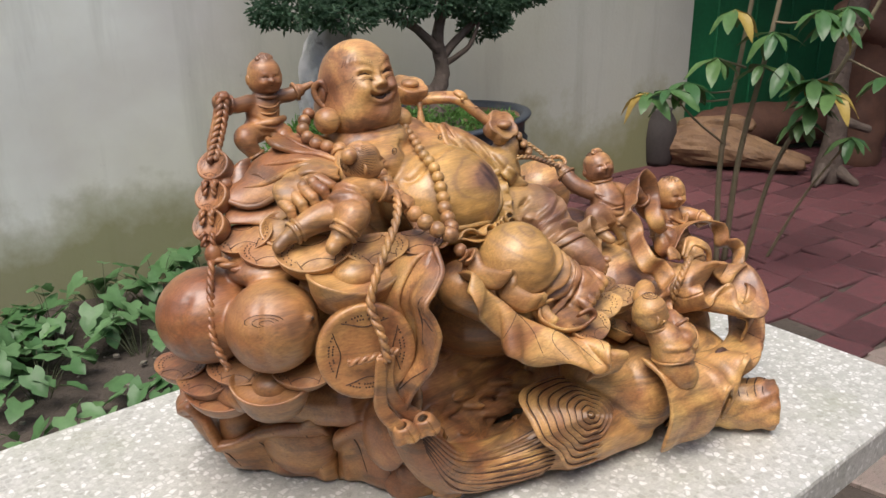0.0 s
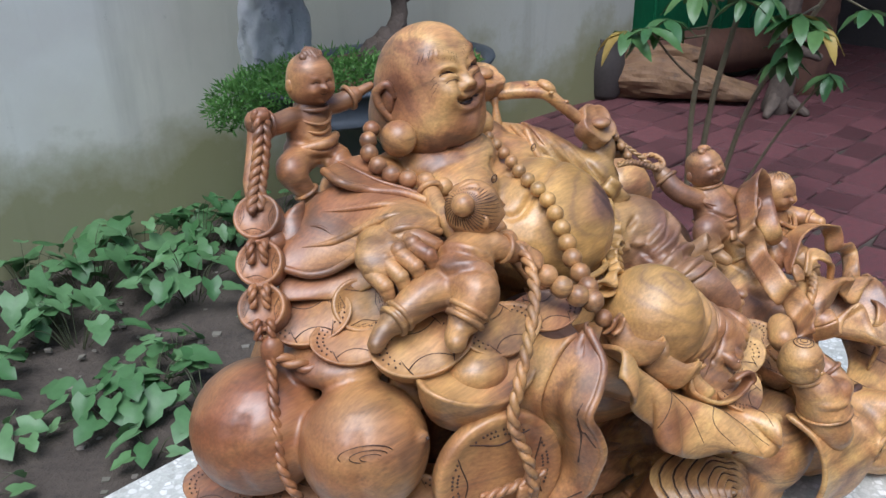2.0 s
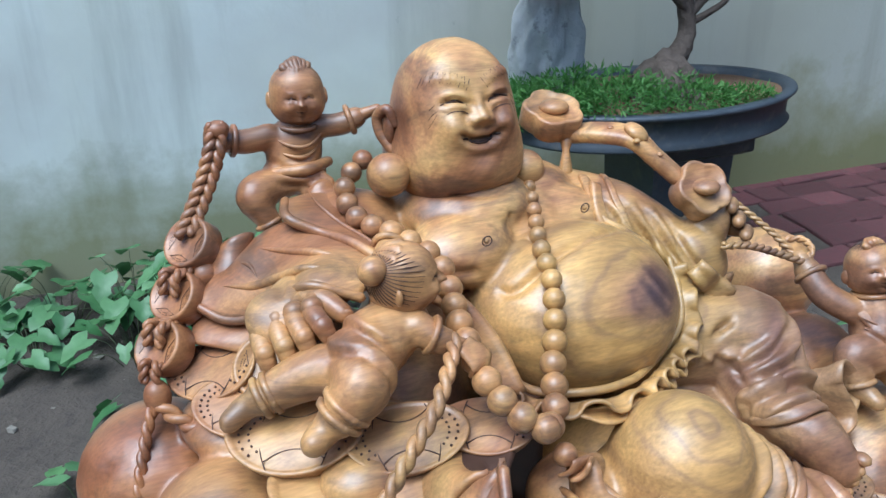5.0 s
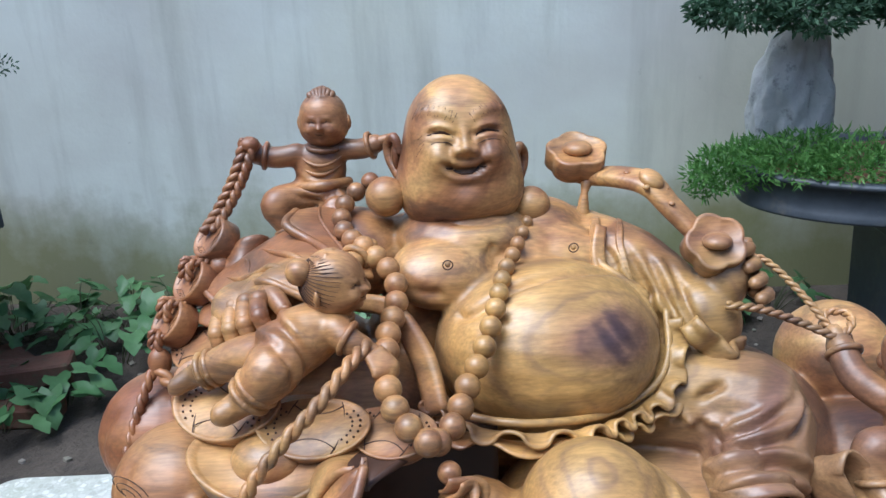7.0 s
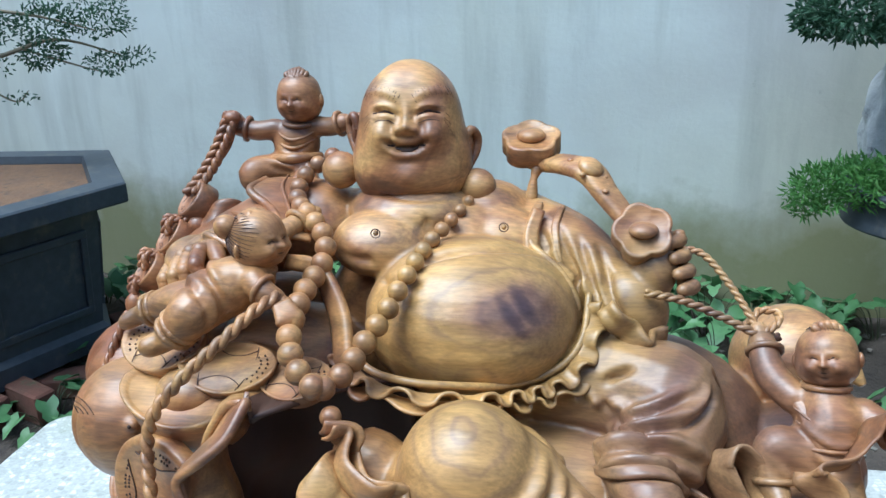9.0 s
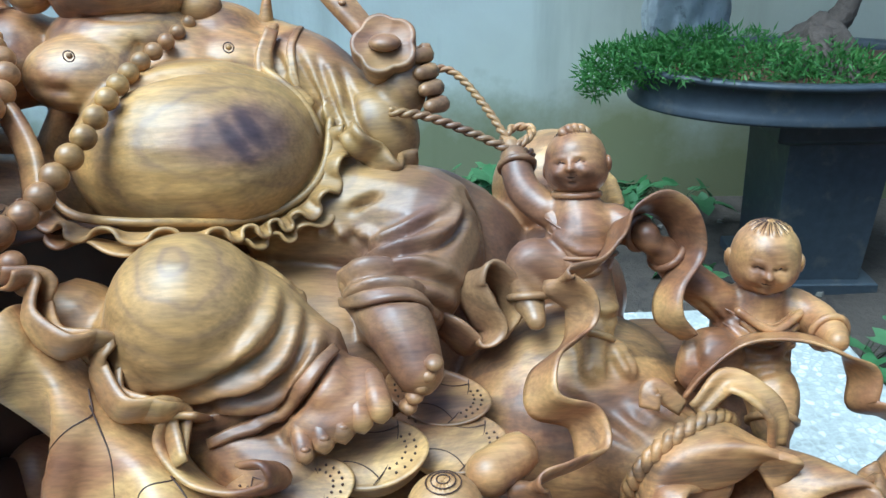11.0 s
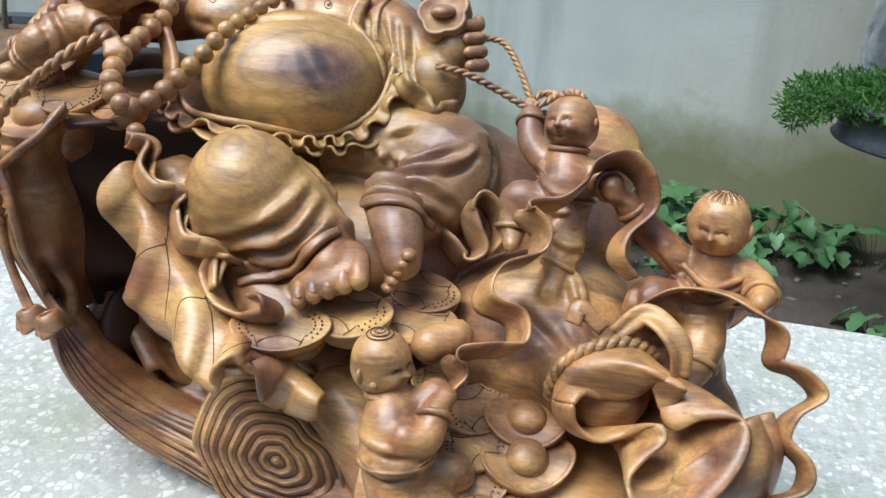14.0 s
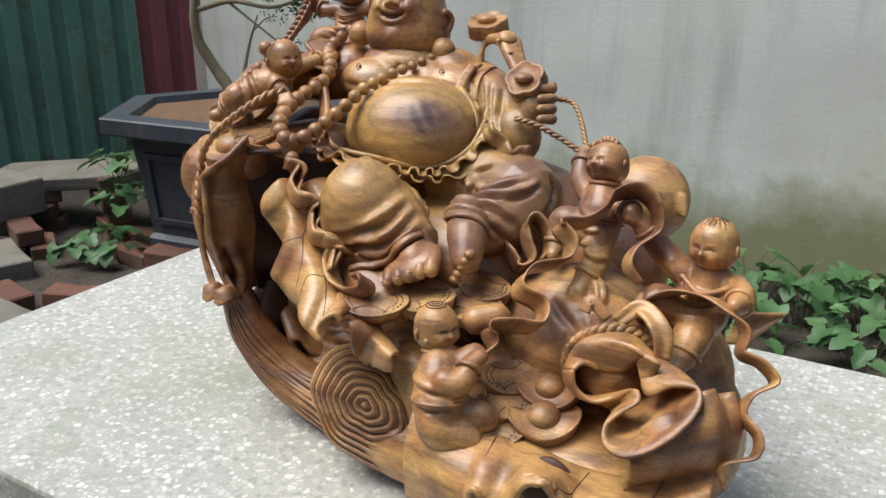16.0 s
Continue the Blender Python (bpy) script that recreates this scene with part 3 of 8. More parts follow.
def head(c, r, fwd, up=(0, 0, 1), tuft=None, old=False, seg=72, rings=54):
    """A round carved head: brow, closed smiling eyes, nose, mouth, cheeks and chin in soft relief."""
    rx, ry, rz = r
    M = basis(fwd, up)
    V = [(0, 0, 1.0)]
    for i in range(1, rings):
        t = math.pi * i / rings
        for j in range(seg):
            p = 2 * math.pi * j / seg
            V.append((math.sin(t) * math.cos(p), math.sin(t) * math.sin(p), math.cos(t)))
    V.append((0, 0, -1.0))
    D = np.array(V)
    x, y, z = D[:, 0], D[:, 1], D[:, 2]
    front = np.clip((y - 0.15) / 0.35, 0, 1)

    def g(cx, cz, sx, sz):
        return np.exp(-((x - cx) / sx) ** 2 - ((z - cz) / sz) ** 2) * front

    k = np.ones(len(D))
    d = np.zeros(len(D))
    # full dome, broad jowls
    k += 0.07 * np.exp(-((z + 0.42) / 0.34) ** 2) * np.clip(np.abs(x) + 0.35, 0, 1) + 0.035 * np.exp(-((z - 0.62) / 0.30) ** 2) * np.sqrt(np.clip(1 - z * z, 0, 1))
    up_ = 0.31 if old else 0.0                                                        # the old face sits higher on its skull
    if old:
        k += 0.055 * np.exp(-((z + 0.45) / 0.30) ** 2) * np.clip(np.abs(x) + 0.2, 0, 1)
        rho = np.sqrt(np.clip(1 - z * z, 1e-9, 1))                                   # a broad, flat-fronted skull
        k += ((np.abs(x / rho) ** 2.5 + np.abs(y / rho) ** 2.5) ** (-1 / 2.5) - 1) * np.clip(rho, 0, 1) ** 1.5
        k += np.where(z < 0, (rho ** 2.12 + np.abs(z) ** 2.12) ** (-1 / 2.12) - 1, 0) + 0.10 * np.exp(-((z + 0.28) / 0.30) ** 2)   # full jowls
    z = z - up_
    ex, ew = (0.37, 0.21) if old else (0.31, 0.17)
    d += (0.115 if old else 0.075) * (g(-0.42, -0.19, 0.20, 0.16) + g(0.42, -0.19, 0.20, 0.16))           # cheeks
    for s in (-1, 1):                                                               # closed, arched eyes
        w = (x - s * ex) / ew
        arc = 0.035 + 0.055 * (1 - w * w)
        on = np.clip(1 - w ** 4, 0, 1) * front
        d -= (0.090 if old else 0.085) * np.exp(-((z - arc) / (0.024 if old else 0.030)) ** 2) * on
        d += 0.030 * np.exp(-((z - arc - 0.055) / 0.030) ** 2) * on
        d += 0.030 * np.exp(-((z - arc + 0.050) / 0.030) ** 2) * on
        d -= 0.035 * g(s * 0.13, 0.05, 0.05, 0.07)                                   # beside the bridge
    d += (0.55 if old else 1.0) * (0.085 * g(0, 0.02, 0.070, 0.13) + 0.115 * g(0, -0.10, 0.095, 0.065) + 0.060 * (g(-0.12, -0.12, 0.050, 0.045) + g(0.12, -0.12, 0.050, 0.045)))  # nose
    if old:
        d += 0.075 * g(0, -0.09, 0.12, 0.08) + 0.060 * (g(-0.17, -0.13, 0.055, 0.05) + g(0.17, -0.13, 0.055, 0.05)) - 0.05 * (g(-0.27, -0.10, 0.05, 0.08) + g(0.27, -0.10, 0.05, 0.08))   # broad wings
    wide = 0.40 if old else 0.17
    lift = (0.11 if old else 0.05) * (x / wide) ** 2
    mz = (-0.345 if old else -0.33) + lift
    on = np.clip(1 - (x / wide) ** 4, 0, 1) * front
    d += 0.035 * np.exp(-((z - mz) / 0.11) ** 2) * on
    d -= (0.15 if old else 0.07) * np.exp(-((z - mz) / (0.046 if old else 0.026)) ** 2) * on
    d += 0.035 * np.exp(-((z - mz + 0.070) / 0.030) ** 2) * on + 0.030 * np.exp(-((z - mz - 0.060) / 0.024) ** 2) * on
    if old:
        d += 0.075 * np.exp(-((z - mz - 0.018) / 0.018) ** 2) * np.clip(1 - (x / (wide * 0.75)) ** 4, 0, 1) * front      # row of teeth
    d += 0.060 * g(0, -0.60, 0.19, 0.10) - 0.03 * g(0, -0.47, 0.16, 0.035)              # chin
    if old:
        d += 0.07 * g(0, -0.72, 0.30, 0.13)
        d -= 0.055 * np.exp(-((z + 0.90 - 0.55 * x * x) / 0.035) ** 2) * np.clip(1 - (x / 0.5) ** 4, 0, 1) * front      # double chin
        for s in (-1, 1):                                                           # laugh lines and thick brows
            q = s * x - (0.20 + 0.34 * np.clip(-z - 0.08, 0, 0.5))
            d -= 0.030 * np.exp(-(q / 0.028) ** 2) * np.clip(1 - ((z + 0.26) / 0.20) ** 2, 0, 1) * front
            w = (x - s * 0.44) / 0.34
            brow = 0.225 + 0.075 * (1 - w * w)
            hair = np.exp(-((z - brow) / 0.050) ** 2) * np.clip(1 - w ** 4, 0, 1) * front
            d += hair * (0.026 + 0.016 * np.sin(x * 75 + s * z * 60))
    else:
        for s in (-1, 1):
            w = (x - s * 0.31) / 0.20
            d += 0.022 * np.exp(-((z - 0.20 - 0.04 * (1 - w * w)) / 0.03) ** 2) * np.clip(1 - w ** 4, 0, 1) * front
    z = z + up_
    if not old:
        d *= 1.25
    if tuft:
        cz, cy, size, amp = tuft
        cap = np.clip((size - np.arccos(np.clip(z * cz + y * cy, -1, 1))) / 0.12, 0, 1)
        ph = np.arctan2(x, y - cy)
        d += cap * (amp + 0.030 * np.sin(ph * 16))
    P = D * np.array([rx, ry, rz]) * (k + 0.0)[:, None] + D * (d * rx)[:, None]
    if old:
        P[:, 1] *= np.where(P[:, 1] < 0, 1.25, 1.0)
        P[:, 2] *= np.where(P[:, 2] < 0, 1.13, 1.0)
    P[:, 1] += d * rx * 0.5
    V = P @ M.T + np.array(c)
    F = [(0, 1 + j, 1 + (j + 1) % seg) for j in range(seg)]
    for i in range(rings - 2):
        for j in range(seg):
            a, b = 1 + i * seg + j, 1 + i * seg + (j + 1) % seg
            F.append((a, a + seg, b + seg, b))
    zz, o = len(V) - 1, 1 + (rings - 2) * seg
    F += [(zz, o + (j + 1) % seg, o + j) for j in range(seg)]
    crisp.append((V, F))
    # fine dark lines, the shade of cuts put in colour: closed lids and the mouth
    def cutline(xz, r):
        C = []
        for x_, z_ in xz:
            d_ = np.array((x_, math.sqrt(max(0.0, 1 - x_ * x_ - z_ * z_)), z_))
            C.append(V[int(np.argmax(D @ d_))] + M @ d_ * r * 0.3)
        C = np.array(C)
        C[1:-1] = (C[:-2] + C[1:-1] + C[2:]) / 3
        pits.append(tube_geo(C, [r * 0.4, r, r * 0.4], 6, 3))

    for s in (-1, 1):
        cutline([(s * ex + ew * w, up_ + 0.035 + 0.055 * (1 - w * w)) for w in np.linspace(-0.85, 0.85, 9)], rx * (0.028 if old else 0.026))
        if old:                                                                     # hairs of the brow, fold below the eye
            for q in np.linspace(-0.9, 0.9, 13):
                x_ = s * (0.44 + 0.33 * q)
                z_ = up_ + 0.225 + 0.075 * (1 - q * q)
                cutline([(x_ - s * 0.03, z_ + 0.055), (x_, z_ + 0.01), (x_ + s * 0.05, z_ - 0.045)], rx * 0.009)
            cutline([(s * ex + ew * w, up_ - 0.055 + 0.03 * (1 - w * w)) for w in np.linspace(-0.7, 0.8, 7)], rx * 0.012)
    if not old:
        cutline([(x_, -0.33 + 0.05 * (x_ / wide) ** 2) for x_ in np.linspace(-0.14, 0.14, 7)], rx * 0.022)
    else:
        cutline([(x_, up_ - 0.375 + 0.11 * (x_ / wide) ** 2) for x_ in np.linspace(-0.33, 0.33, 13)], rx * 0.034)
        for s in (-1, 1):                                                           # crow's feet
            for m_ in range(3):
                cutline([(s * (0.63 + 0.05 * q), up_ + 0.03 - 0.045 * m_ - (0.03 + 0.02 * m_) * q) for q in (0, 1, 2)], rx * 0.006)
    ears = [] if old else (-1, 1)
    for s in ears:
        e = np.array(c) + M @ np.array([s * rx * 1.0, -ry * 0.05, -rz * 0.10])
        ball(e, (rx * 0.13, ry * 0.22, rz * 0.27), to=crisp, seg=10, rings=8)


def hair(c, r, fwd, up, spans, start=0.10, reach=0.9, size=0.0007):
    """Combed lines on a small head, from the crown outwards, dark as the shade in cuts."""
    M = basis(fwd, up)
    for a0, a1, n in spans:
        for a in np.linspace(a0, a1, n):
            C = [np.array(c) + M @ (np.array((math.sin(t) * math.sin(a + 0.25 * t), math.sin(t) * math.cos(a + 0.25 * t), math.cos(t))) * np.array(r) * 1.042) for t in np.linspace(start, reach, 6)]
            pits.append(tube_geo(C, [size * 0.6, size, size * 0.4], 5, 2))


def disc(c, r, normal, thick=0.008, lobes=0, depth=0.0, rim=0.0018, dots=True, hole=True):
    """A coin: raised rim, square hole and a ring of dots coloured like shaded pits, or a scalloped plate."""
    n = unit(normal)
    ref = np.array([0, 0, 1.0]) if abs(n[2]) < 0.85 else np.array([1.0, 0, 0])
    s = unit(np.cross(ref, n))
    t = np.cross(n, s)
    seg = 56
    prof = [(0.0, 0), (0.22, 0.0), (0.80, 0.0), (0.86, rim), (0.96, rim), (1.0, rim * 0.2), (1.0, -thick), (0.9, -thick * 1.15), (0, -thick * 1.15)]
    V, F = [], []
    for rr, zz in prof:
        for j in range(seg):
            a = 2 * math.pi * j / seg
            k = rr * r * (1 + (depth * abs(math.cos(a * lobes / 2)) - depth if lobes else 0))
            V.append(np.array(c) + s * k * math.cos(a) + t * k * math.sin(a) + n * zz)
    for i in range(len(prof) - 1):
        for j in range(seg):
            F.append((i * seg + j, (i + 1) * seg + j, (i + 1) * seg + (j + 1) % seg, i * seg + (j + 1) % seg))
    crisp.append((np.array(V), F))
    if dots:
        for q in range(4):
            for i in range(13):
                w = (i - 6) * 0.085
                for rr in ((0.765, 0.685) if abs(w) < 0.3 else (0.765,)):
                    if (i * 7 + q * 3) % 5 == 0:
                        continue
                    a = q * math.pi / 2 + w + (0.04 if rr < 0.7 else 0)
                    p = np.array(c) + s * r * rr * math.cos(a) + t * r * rr * math.sin(a)
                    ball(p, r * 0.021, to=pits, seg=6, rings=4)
            # curved dividing lines
        for q in range(4):
            a0 = q * math.pi / 2
            arc = [np.array(c) + s * r * (0.80 * math.cos(a0 + w) * (1 - b)) + t * r * (0.80 * math.sin(a0 + w) * (1 - b)) + n * 0.0004 for w, b in [(0.62 * k, 0.34 * (1 - k * k)) for k in np.linspace(-1, 1, 9)]]
            pits.append(tube_geo(arc, [r * 0.011] * 2, 5, 4))


def ingot(c, size, turn=0.0, tip=(0, 0), egg=True, marks=True):
    """A boat-shaped ingot: flared rim that rises at both ends, and an egg in its middle."""
    L, W, H = size
    H *= 0.85 if egg else 0.58
    M = np.array((Euler((radians(tip[0]), radians(tip[1]), radians(turn)))).to_matrix())
    seg = 40
    prof = [(0.60, -0.85), (0.76, -0.80), (0.90, -0.42), (0.96, -0.10), (1.0, 0.06), (1.01, 0.13), (0.97, 0.17), (0.90, 0.13), (0.86, 0.12), (0.6, 0.20), (0.3, 0.25), (0.0, 0.26)]
    V, F = [], []
    for rr, zz in prof:
        for j in range(seg):
            a = 2 * math.pi * j / seg
            x, y = math.cos(a), math.sin(a)
            lift = 0.30 * x * x * rr * rr + 0.04 * math.sin(3 * a + L * 900) * rr ** 4
            V.append((x * rr * L / 2, y * rr * W / 2, (zz + lift) * H))
    for i in range(len(prof) - 1):
        for j in range(seg):
            F.append((i * seg + j, i * seg + (j + 1) % seg, (i + 1) * seg + (j + 1) % seg, (i + 1) * seg + j))
    F.append(tuple(range(seg))[::-1])
    V = np.array(V) @ M.T + np.array(c)
    crisp.append((V, F))
    up = M @ np.array([0, 0, 1.0])
    if egg:
        ball(np.array(c) + up * H * 0.24, (L * 0.23, W * 0.30, H * 0.40), turn=(tip[0], tip[1], turn), to=crisp, seg=20, rings=12)
    if marks:
        for s in (-1, 1):
            for i in range(7):
                a = (i - 3) * 0.22
                for rr in (0.82, 0.68):
                    x, y = math.cos(a), math.sin(a)
                    p = np.array([s * L / 2 * rr * x, W / 2 * rr * y, (0.165 + (0.82 - rr) * 0.16 + 0.30 * x * x * rr * rr) * H])
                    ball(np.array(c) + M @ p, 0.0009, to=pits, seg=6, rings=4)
            arc = [np.array(c) + M @ np.array([s * L * (0.20 + 0.06 * (1 - q * q)), W * 0.42 * q, (0.215 + 0.05 * (1 - q * q)) * H]) for q in np.linspace(-1, 1, 7)]
            pits.append(tube_geo(arc, [0.00038] * 2, 5, 3))
        if not egg:
            for s in (-1, 1):
                arc = [np.array(c) + M @ np.array([L * 0.22 * q, s * W * (0.20 + 0.14 * q * q), (0.235 + 0.02 * q * q) * H]) for q in np.linspace(-1, 1, 7)]
                pits.append(tube_geo(arc, [0.00038] * 2, 5, 3))


def lathe_frill(c0, c1, r0, r1, waves, amp, thick=0.005, up=(0, 0, 1), bell=0.6, phase=0.0, squash=1.0):
    """A frilled mouth that flares from c0 to c1."""
    c0, c1 = np.array(c0), np.array(c1)
    n = unit(c1 - c0)
    s = unit(np.cross(up, n))
    t = np.cross(n, s)
    A, Bn = 100, 14
    G = np.zeros((A + 1, Bn, 3))
    for i in range(A + 1):
        a = 2 * math.pi * i / A
        for j in range(Bn):
            q = j / (Bn - 1)
            w = math.sin(a * waves + phase) + 0.45 * math.sin(a * (waves * 2 - 1) + 1.7)
            r = r0 + (r1 - r0) * q ** bell + amp * w * q ** 1.4
            ax = np.linalg.norm(c1 - c0) * q + amp * 0.55 * math.cos(a * waves + phase) * q ** 2
            G[i, j] = c0 + n * ax + s * r * math.cos(a) + t * r * squash * math.sin(a)
    sheet(G, thick)


def loft(rows, thick, sub=8, ripple=0.0, ripples=0.0, to=None, veins=()):
    """A sheet spanned between polylines, smooth both ways; its last row may ripple."""
    R = [spline(r, sub) for r in rows]
    m = min(len(r) for r in R)
    G = np.stack([r[:m] for r in R], 1)
    H = np.stack([spline(G[i], 6) for i in range(m)], 0)
    if ripple:
        du, dv = np.gradient(H, axis=0), np.gradient(H, axis=1)
        Nn = np.cross(du, dv)
        Nn /= np.linalg.norm(Nn, axis=2)[..., None] + 1e-12
        u = np.linspace(0, 1, m)[:, None]
        q = np.linspace(0, 1, H.shape[1])[None, :]
        Tn = du / (np.linalg.norm(du, axis=2)[..., None] + 1e-12)
        ph = u * ripples * 2 * math.pi + 0.6 * np.sin(u * 9)
        H = H + Nn * (np.sin(ph) * ripple * q ** 2)[..., None] - Tn * (np.sin(2 * ph) * ripple * 0.55 * q ** 2)[..., None]
    sheet(H, thick, to)
    if veins:
        du, dv = np.gradient(H, axis=0), np.gradient(H, axis=1)
        Nn = np.cross(du, dv)
        Nn /= np.linalg.norm(Nn, axis=2)[..., None] + 1e-12
        q = H.shape[1]
    for line in veins:
        L = spline([(a, b, 0) for a, b in line], 10)

        def at(A, a, b):
            x, y = min(max(a, 0), 0.999) * (m - 1), min(max(b, 0), 0.999) * (q - 1)
            i, j = int(x), int(y)
            u, w = x - i, y - j
            return (A[i, j] * (1 - u) + A[i + 1, j] * u) * (1 - w) + (A[i, j + 1] * (1 - u) + A[i + 1, j + 1] * u) * w

        for side in (1, -1):
            C = [at(H, a, b) + at(Nn, a, b) * side * thick * 0.5 for a, b, _ in L]
            pits.append(tube_geo(C, [0.00062, 0.0005, 0.0003], 5, 1))


# -- core mass --
ball((0.02, -0.085, 0.29), (0.12, 0.075, 0.12))
ball((-0.14, -0.085, 0.22), (0.10, 0.070, 0.13))
ball((-0.11, -0.030, 0.29), (0.08, 0.055, 0.05))
ball((0.11, 0.03, 0.20), (0.12, 0.09, 0.075))
ball((0.18, -0.03, 0.20), (0.12, 0.09, 0.12))
ball((0.03, -0.07, 0.10), (0.17, 0.10, 0.10))
ball((0.27, 0.06, 0.07), (0.15, 0.13, 0.07))
ball((-0.125, -0.075, 0.15), (0.07, 0.06, 0.09))

# -- seated figure --
head((-0.0095, -0.091, 0.4735), (0.0440, 0.0410, 0.0625), (0.06, 1, 0.02), (0, -0.06, 1), old=True, seg=130, rings=96)
ball((-0.069, -0.075, 0.447), 0.0160, to=crisp)
ball((0.046, -0.081, 0.431), 0.0160, to=crisp)
for sgn, e in ((-1, (-0.058, -0.098, 0.474)), (1, (0.037, -0.100, 0.461))):
    e = np.array(e)
    limb([e + (0, 0.004, -0.016), e + (sgn * 0.006, -0.004, -0.004), e + (sgn * 0.007, -0.006, 0.008), e + (sgn * 0.002, 0.002, 0.015), e + (-sgn * 0.002, 0.006, 0.004)], [0.004, 0.0042, 0.0042, 0.004, 0.003], to=crisp, seg=9)
    ball(e + (sgn * 0.001, 0, 0), (0.004, 0.008, 0.013), to=crisp, seg=10, rings=8)
ball((-0.008, -0.080, 0.414), (0.056, 0.050, 0.026))
ball((0.052, -0.092, 0.408), (0.040, 0.036, 0.026))
ball((-0.098, -0.090, 0.404), (0.045, 0.036, 0.030))
limb([(-0.085, -0.092, 0.392), (0.0, -0.100, 0.396), (0.086, -0.108, 0.388)], [0.032, 0.032, 0.032])
ball((0.02, -0.075, 0.365), (0.085, 0.055, 0.062))
ball((-0.028, -0.036, 0.397), (0.042, 0.033, 0.024), (-28, 0, -10))
ball((0.058, -0.064, 0.394), (0.045, 0.033, 0.024), (-28, 0, 10))
ball((0.046, -0.006, 0.346), (0.085, 0.072, 0.061), (-14, 0, 0))
for c in ((-0.026, -0.003, 0.4155), (0.071, -0.032, 0.4120)):
    ball(c, 0.0022, to=crisp, seg=8, rings=6)
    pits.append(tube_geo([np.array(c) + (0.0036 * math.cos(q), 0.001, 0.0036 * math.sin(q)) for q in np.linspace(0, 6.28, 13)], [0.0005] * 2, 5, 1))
# right arm in its wide sleeve, and the hand
limb([(-0.088, -0.082, 0.394), (-0.128, -0.064, 0.388), (-0.155, -0.044, 0.384)], [0.032, 0.030, 0.020])
limb([(-0.150, -0.030, 0.388), (-0.160, -0.006, 0.398), (-0.168, 0.008, 0.399)], [0.018, 0.018, 0.016])
ball((-0.170, 0.010, 0.397), (0.026, 0.022, 0.013), (-32, 8, 20))
SLEEVE = [[(-0.172, -0.094, 0.404), (-0.152, -0.084, 0.419), (-0.136, -0.070, 0.425), (-0.122, -0.050, 0.421), (-0.112, -0.030, 0.418), (-0.100, -0.012, 0.412)],
          [(-0.192, -0.080, 0.398), (-0.174, -0.066, 0.408), (-0.156, -0.050, 0.412), (-0.142, -0.030, 0.417), (-0.130, -0.010, 0.420), (-0.110, 0.006, 0.412)],
          [(-0.208, -0.068, 0.389), (-0.192, -0.050, 0.391), (-0.176, -0.036, 0.397), (-0.160, -0.018, 0.408), (-0.147, 0.004, 0.421), (-0.118, 0.016, 0.413)],
          [(-0.215, -0.060, 0.382), (-0.201, -0.045, 0.376), (-0.186, -0.033, 0.379), (-0.170, -0.016, 0.394), (-0.156, 0.011, 0.417), (-0.126, 0.024, 0.408)]]
loft(SLEEVE, 0.0045, sub=10)
limb(SLEEVE[3], [0.0034] * 3, to=crisp, seg=8, n=8)
limb([(a_, f_ + 0.001, h_ + 0.0022) for a_, f_, h_ in ((-0.196, -0.058, 0.392), (-0.180, -0.041, 0.396), (-0.163, -0.024, 0.407), (-0.149, -0.004, 0.419), (-0.122, 0.010, 0.414))], [0.0006, 0.0030, 0.0036, 0.0030, 0.0006], to=crisp, seg=8)
limb([(a_, f_ + 0.001, h_ + 0.0020) for a_, f_, h_ in ((-0.168, -0.066, 0.411), (-0.152, -0.046, 0.414), (-0.138, -0.024, 0.419), (-0.116, -0.006, 0.415))], [0.0005, 0.0030, 0.0032, 0.0005], to=crisp, seg=8)
limb([(a_, f_ + 0.001, h_ + 0.0018) for a_, f_, h_ in ((-0.186, -0.074, 0.401), (-0.178, -0.058, 0.404), (-0.176, -0.044, 0.400))], [0.0005, 0.0018, 0.0005], to=crisp, seg=8)
loft([[(-0.212, -0.070, 0.374), (-0.192, -0.052, 0.372), (-0.172, -0.034, 0.376), (-0.156, -0.014, 0.384)],
      [(-0.220, -0.060, 0.366), (-0.203, -0.040, 0.365), (-0.184, -0.026, 0.365), (-0.164, -0.008, 0.374)],
      [(-0.224, -0.054, 0.358), (-0.206, -0.035, 0.360), (-0.189, -0.024, 0.357), (-0.168, -0.004, 0.368)]], 0.0040, sub=10, ripple=0.0016, ripples=2.0)
limb([(-0.20, -0.066, 0.368), (-0.170, -0.040, 0.368)], [0.012, 0.012])
